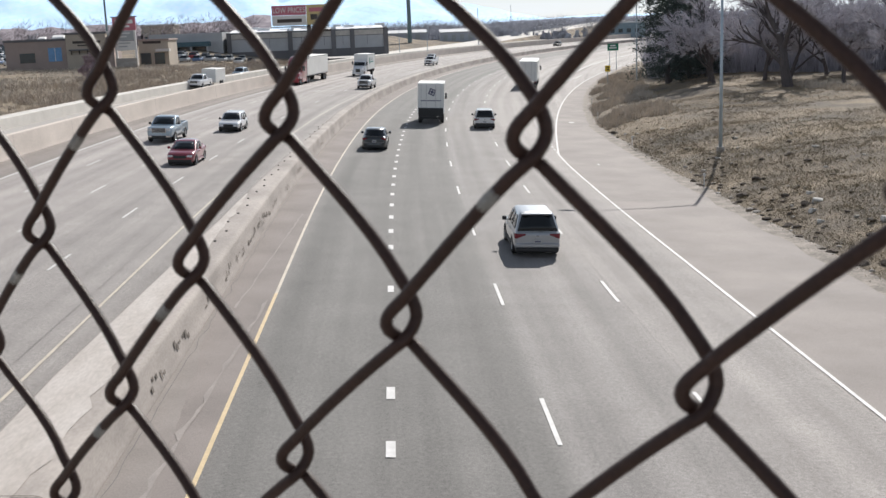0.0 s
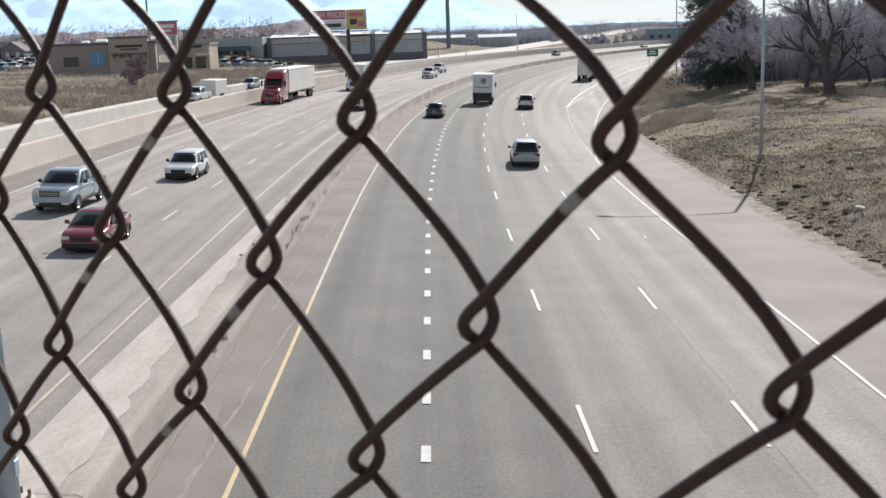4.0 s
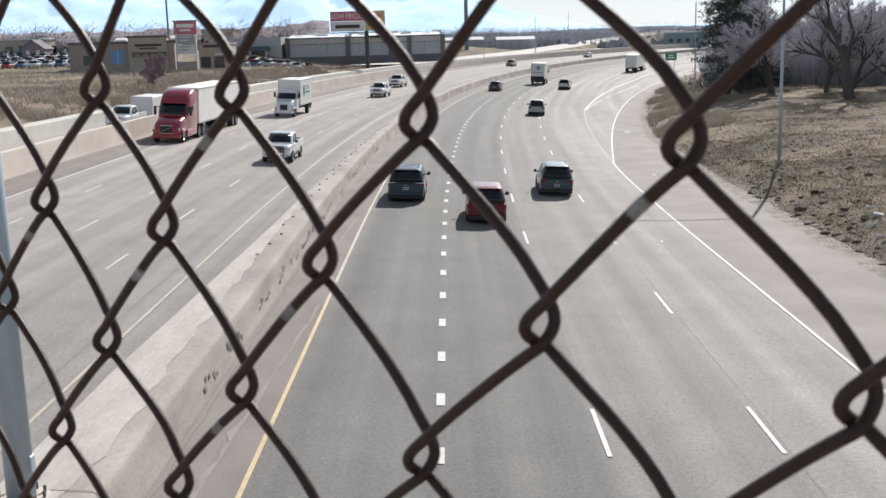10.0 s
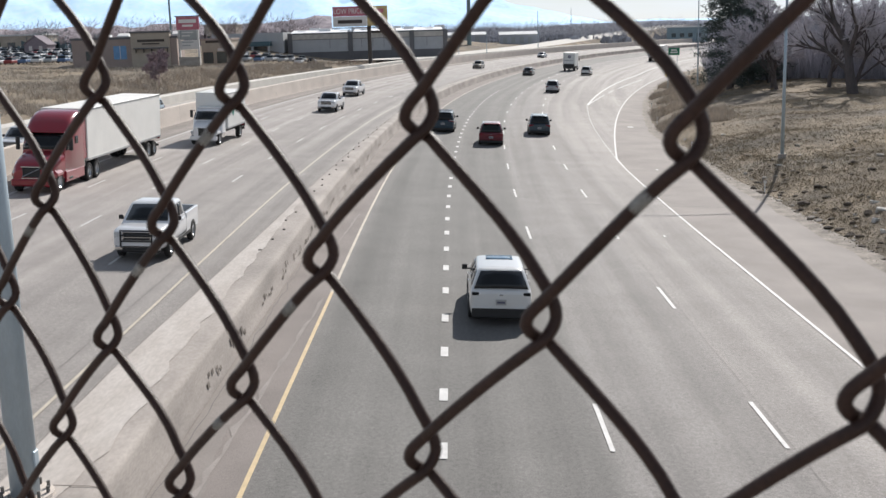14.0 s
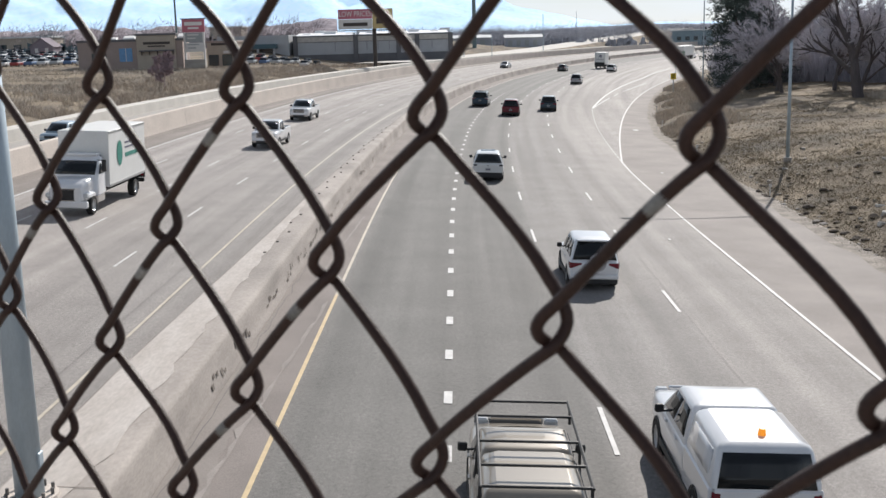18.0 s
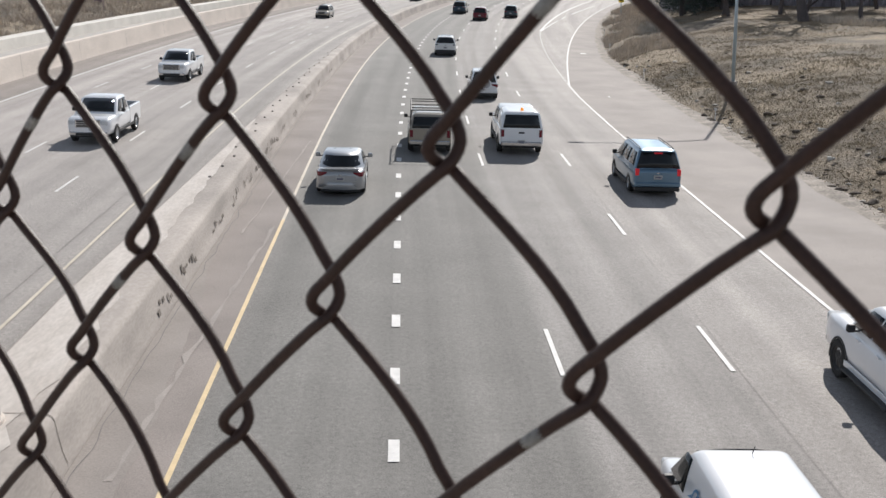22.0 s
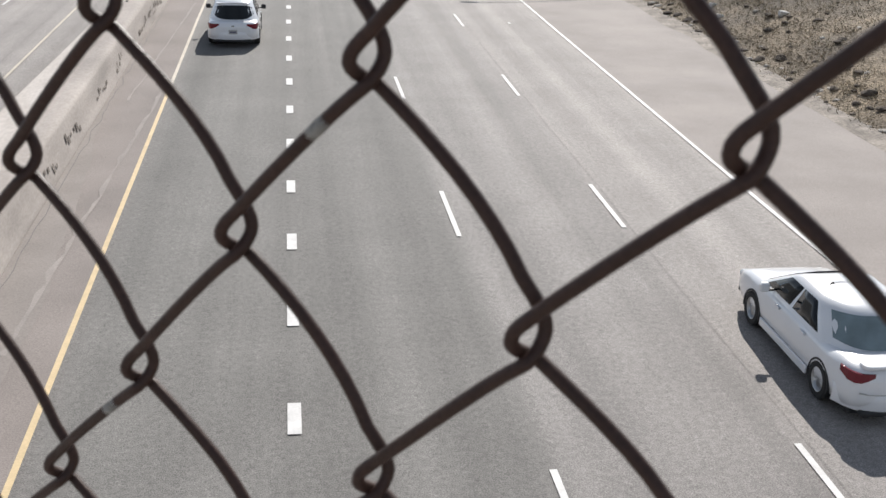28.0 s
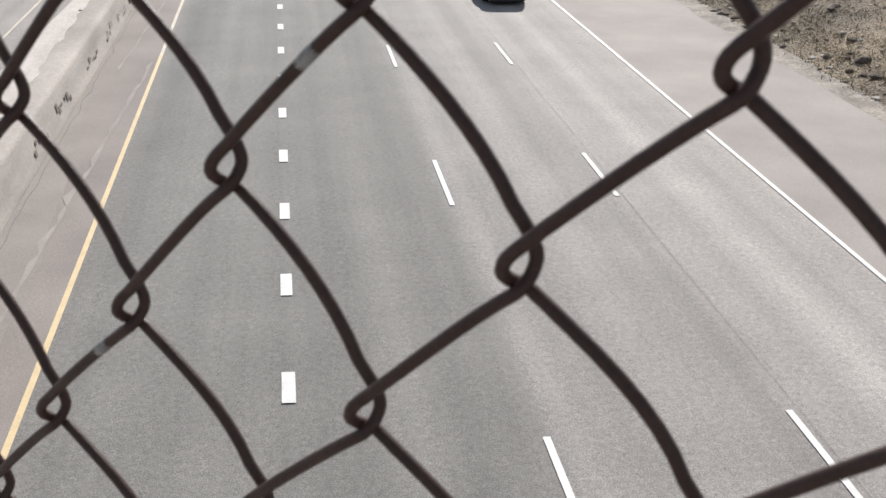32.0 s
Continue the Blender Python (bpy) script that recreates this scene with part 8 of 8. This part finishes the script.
add("B9", pickup("pickup_truck", P["white"], 5.8, 2.02, 1.92, liner=True), "white crew-cab pickup truck with a chrome grille", "truck", ONC)
add("B10", pickup("pickup_truck", P["white"], 5.8, 2.02, 1.92, liner=True), "white pickup truck following another", "truck", ONC)
add("B11", suv("suv", P["tan"], 4.5, 1.82, 1.62), "tan SUV far down the oncoming lanes", "car", ONC)
add("B12", sedan("car", P["silver"], 4.6, 1.78, 1.45), "silver car far down the oncoming lanes", "car", ONC)

# ---- traffic ----
TRAFFIC = {   # seconds, metres along the road, metres to the right of the dotted line
    "A1": (2.10, [(0, 104.2, 2.23), (2, 120.2, 2.27), (4, 138.1, 2.38), (6, 157.4, 2.57), (8, 177.4, 2.82), (10, 197.5, 3.14), (12, 217.2, 3.53), (14, 235.6, 3.99), (16, 252.4, 4.53), (18, 266.8, 5.13), (20, 278.3, 5.80), (21, 282.7, 6.16), (32, 326.1, 6.16)]),
    "A2": (1.35, [(0, 98.7, 7.07), (2, 114.3, 7.43), (4, 130.9, 7.77), (6, 148.1, 8.11), (8, 165.8, 8.43), (10, 183.5, 8.73), (12, 201.1, 9.03), (14, 218.2, 9.31), (16, 234.6, 9.57), (18, 250.0, 9.83), (20, 264.0, 10.07), (21, 270.5, 10.19), (32, 339.1, 10.19)]),
    "A3": (1.37, [(0, 80.9, -1.75), (2, 98.0, -1.79), (4, 116.1, -1.78), (6, 134.9, -1.72), (8, 154.1, -1.62), (10, 173.4, -1.47), (12, 192.5, -1.29), (14, 211.2, -1.05), (16, 229.2, -0.77), (18, 246.2, -0.45), (20, 261.8, -0.08), (21, 269.1, 0.12), (32, 346.6, 0.12)]),
    "A4": (5.80, [(0, 163.1, 12.73), (2, 183.1, 13.51), (4, 203.2, 14.09), (6, 223.2, 14.47), (8, 243.2, 14.63), (10, 263.3, 14.60), (12, 283.3, 14.35), (14, 303.3, 13.90), (16, 323.4, 13.24), (16.5, 328.4, 13.05), (32, 483.6, 13.05)]),
    "A5": (1.33, [(0, 42.7, 5.70), (2, 58.0, 5.92), (4, 74.1, 6.17), (6, 90.8, 6.44), (8, 107.9, 6.74), (10, 125.3, 7.06), (12, 142.9, 7.41), (14, 160.4, 7.78), (16, 177.8, 8.17), (18, 194.8, 8.59), (20, 211.3, 9.04), (21, 219.3, 9.27), (32, 306.5, 9.27)]),
    "A6": (1.37, [(0, -20.1, 5.81), (6, 28.8, 5.81), (8, 45.3, 5.94), (10, 62.0, 6.13), (12, 78.8, 6.37), (14, 95.6, 6.68), (16, 112.5, 7.06), (18, 129.2, 7.49), (20, 145.8, 7.99), (21, 154.0, 8.26), (32, 243.8, 8.26)]),
    "A7": (1.50, [(0, -31.6, -2.20), (6, 21.8, -2.20), (8, 40.0, -2.22), (10, 58.6, -2.13), (12, 77.6, -1.94), (14, 96.6, -1.65), (16, 115.4, -1.24), (18, 133.8, -0.74), (20, 151.5, -0.13), (21, 160.0, 0.22), (32, 252.5, 0.22)]),
    "A8": (1.30, [(0, -31.4, 1.75), (7.5, 31.1, 1.75), (8, 35.3, 1.79), (10, 52.2, 1.97), (12, 69.2, 2.23), (14, 86.3, 2.57), (16, 103.5, 2.98), (18, 120.5, 3.46), (20, 137.3, 4.03), (21, 145.6, 4.34), (32, 236.4, 4.34)]),
    "A9": (1.08, [(0, -87.6, 1.69), (12.5, 20.5, 1.69), (13, 24.8, 1.67), (15, 41.9, 1.68), (17, 58.8, 1.81), (19, 75.5, 2.06), (21, 92.0, 2.44), (32, 181.9, 2.44)]),
    "A10": (1.26, [(0, -107.7, 5.00), (16.5, 26.3, 5.00), (17, 30.3, 5.00), (19, 46.4, 5.00), (21, 62.2, 5.00), (23, 77.9, 5.00), (32, 147.8, 5.00)]),
    "A11": (1.55, [(0, -130.7, 1.37), (19, 25.1, 1.37), (21, 41.7, 1.37), (23, 58.9, 1.37), (32, 137.7, 1.37)]),
    "A12": (1.70, [(0, -125.2, 5.42), (19, 26.7, 5.42), (21, 42.6, 5.48), (23, 58.3, 5.54), (32, 128.4, 5.54)]),
    "A13": (1.50, [(0, -125.8, 9.87), (20, 26.6, 9.87), (22, 41.8, 9.87), (24, 57.1, 9.87), (24.5, 60.9, 9.87), (32, 118.0, 9.87)]),
    "A14": (1.35, [(0, -146.9, -2.14), (20, 23.7, -2.14), (22, 40.7, -2.14), (24, 57.8, -2.14), (24.5, 62.0, -2.14), (32, 126.0, -2.14)]),
    "A15": (1.56, [(0, -169.9, 5.08), (22.5, 16.4, 5.08), (23, 20.5, 5.25), (25, 36.9, 5.47), (26, 45.1, 5.29), (32, 94.0, 5.29)]),
    "A16": (1.90, [(0, -148.1, 10.65), (23, 26.1, 10.65), (25, 41.2, 10.59), (26, 48.8, 10.55), (32, 94.2, 10.55)]),
    "A17": (1.40, [(0, -191.9, -2.06), (25, 17.9, -2.06), (27, 34.6, -2.06), (29, 51.4, -2.06), (32, 76.6, -2.06)]),
    "A19": (1.36, [(0, -198.8, 9.22), (28.5, 18.6, 9.22), (29, 22.5, 9.22), (31, 37.7, 9.22), (32, 45.4, 9.22)]),
    "B1": (1.73, [(0, 84.8, -18.23), (2, 69.0, -18.18), (3, 61.1, -18.16), (32, -168.3, -18.16)]),
    "B2": (1.35, [(0, 71.0, -13.69), (2, 57.3, -13.69), (4, 43.7, -13.69), (5.5, 33.4, -13.69), (32, -147.6, -13.69)]),
    "B3": (1.30, [(0, 93.8, -14.68), (2, 79.8, -14.91), (4, 65.3, -14.91), (6, 50.3, -14.68), (7.5, 38.7, -14.35), (32, -152.6, -14.35)]),
    "B4": (1.76, [(0, 152.2, -33.33), (2, 141.5, -32.76), (4, 130.5, -32.13), (6, 119.2, -31.44), (8, 107.6, -30.71), (10, 95.6, -29.92), (12, 83.4, -29.08), (13, 77.1, -28.64), (32, -42.5, -28.64)]),
    "B5": (1.30, [(0, 182.1, -36.37), (2, 171.4, -35.26), (4, 160.5, -34.24), (6, 149.5, -33.33), (8, 138.2, -32.51), (10, 126.8, -31.79), (12, 115.2, -31.16), (14, 103.6, -30.63), (16, 91.7, -30.20), (18, 79.7, -29.86), (19, 73.6, -29.72), (32, -5.6, -29.72)]),
    "B6": (2.85, [(0, 164.4, -22.42), (2, 147.9, -22.69), (4, 131.7, -22.83), (6, 116.0, -22.85), (8, 100.7, -22.74), (10, 85.7, -22.50), (12, 71.2, -22.13), (14, 57.1, -21.63), (14.5, 53.7, -21.49), (32, -67.1, -21.49)]),
    "B7": (3.65, [(0, 191.8, -17.86), (2, 177.2, -18.29), (4, 161.9, -18.61), (6, 146.0, -18.83), (8, 129.8, -18.94), (10, 113.5, -18.94), (12, 97.2, -18.84), (14, 81.3, -18.63), (16, 65.8, -18.31), (18, 50.9, -17.88), (19, 43.8, -17.63), (32, -47.1, -17.63)]),
    "B8": (1.76, [(0, 157.1, -10.37), (2, 140.7, -10.89), (4, 124.2, -11.28), (6, 107.6, -11.56), (8, 91.0, -11.73), (10, 74.4, -11.78), (12, 57.8, -11.71), (14, 41.3, -11.53), (14.5, 37.2, -11.47), (32, -106.8, -11.47)]),
    "B9": (1.76, [(0, 238.8, -14.08), (2, 221.2, -14.47), (4, 203.5, -14.78), (6, 185.7, -15.01), (8, 168.0, -15.16), (10, 150.3, -15.23), (12, 132.8, -15.21), (14, 115.5, -15.12), (16, 98.6, -14.94), (18, 82.1, -14.68), (20, 66.0, -14.35), (22, 50.5, -13.92), (23, 43.0, -13.68), (32, -24.1, -13.68)]),
    "B10": (1.76, [(0, 251.6, -16.86), (2, 238.9, -17.25), (4, 224.8, -17.55), (6, 209.5, -17.74), (8, 193.2, -17.83), (10, 176.3, -17.82), (12, 158.9, -17.71), (14, 141.4, -17.49), (16, 124.0, -17.17), (18, 107.0, -16.75), (20, 90.6, -16.23), (22, 75.1, -15.60), (24, 60.7, -14.87), (24.5, 57.3, -14.68), (32, 7.3, -14.68)]),
    "B11": (1.30, [(0, 384.4, -16.89), (11, 265.9, -16.89), (13, 244.3, -15.65), (15, 222.8, -15.35), (16.5, 206.6, -15.75), (32, 39.6, -15.75)]),
    "B12": (1.35, [(0, 487.1, -17.10), (14.5, 298.8, -17.10), (15, 292.3, -16.84), (17, 266.3, -15.63), (19, 240.3, -14.15), (21, 214.3, -12.41), (32, 71.5, -12.41)]),
}


def drive(thing, knots, shift, oncoming):
    rows = []
    for t, s, u in knots:
        s += shift
        p, a = on_road(s, u, 0.02), along(s)[2]
        rows.append((t, Matrix.Translation(p) @ Matrix.Rotation(-a, 4, "Z") @ Matrix.Rotation(BANK, 4, "Y") @ Matrix.Rotation(math.pi if oncoming else 0.0, 4, "Z")))
    walk(thing, rows)


def motions():
    for key, (shift, knots) in TRAFFIC.items():
        drive(FLEET[key], knots, shift, key[0] == "B")
    drive(FLEET["A4t"], TRAFFIC["A4"][1], 5.8 + 8.5, False)
    drive(FLEET["B6t"], TRAFFIC["B6"][1], 2.85 + 8.5, True)
    drive(FLEET["B4t"], TRAFFIC["B4"][1], 1.76 + 6.55, True)


motions()
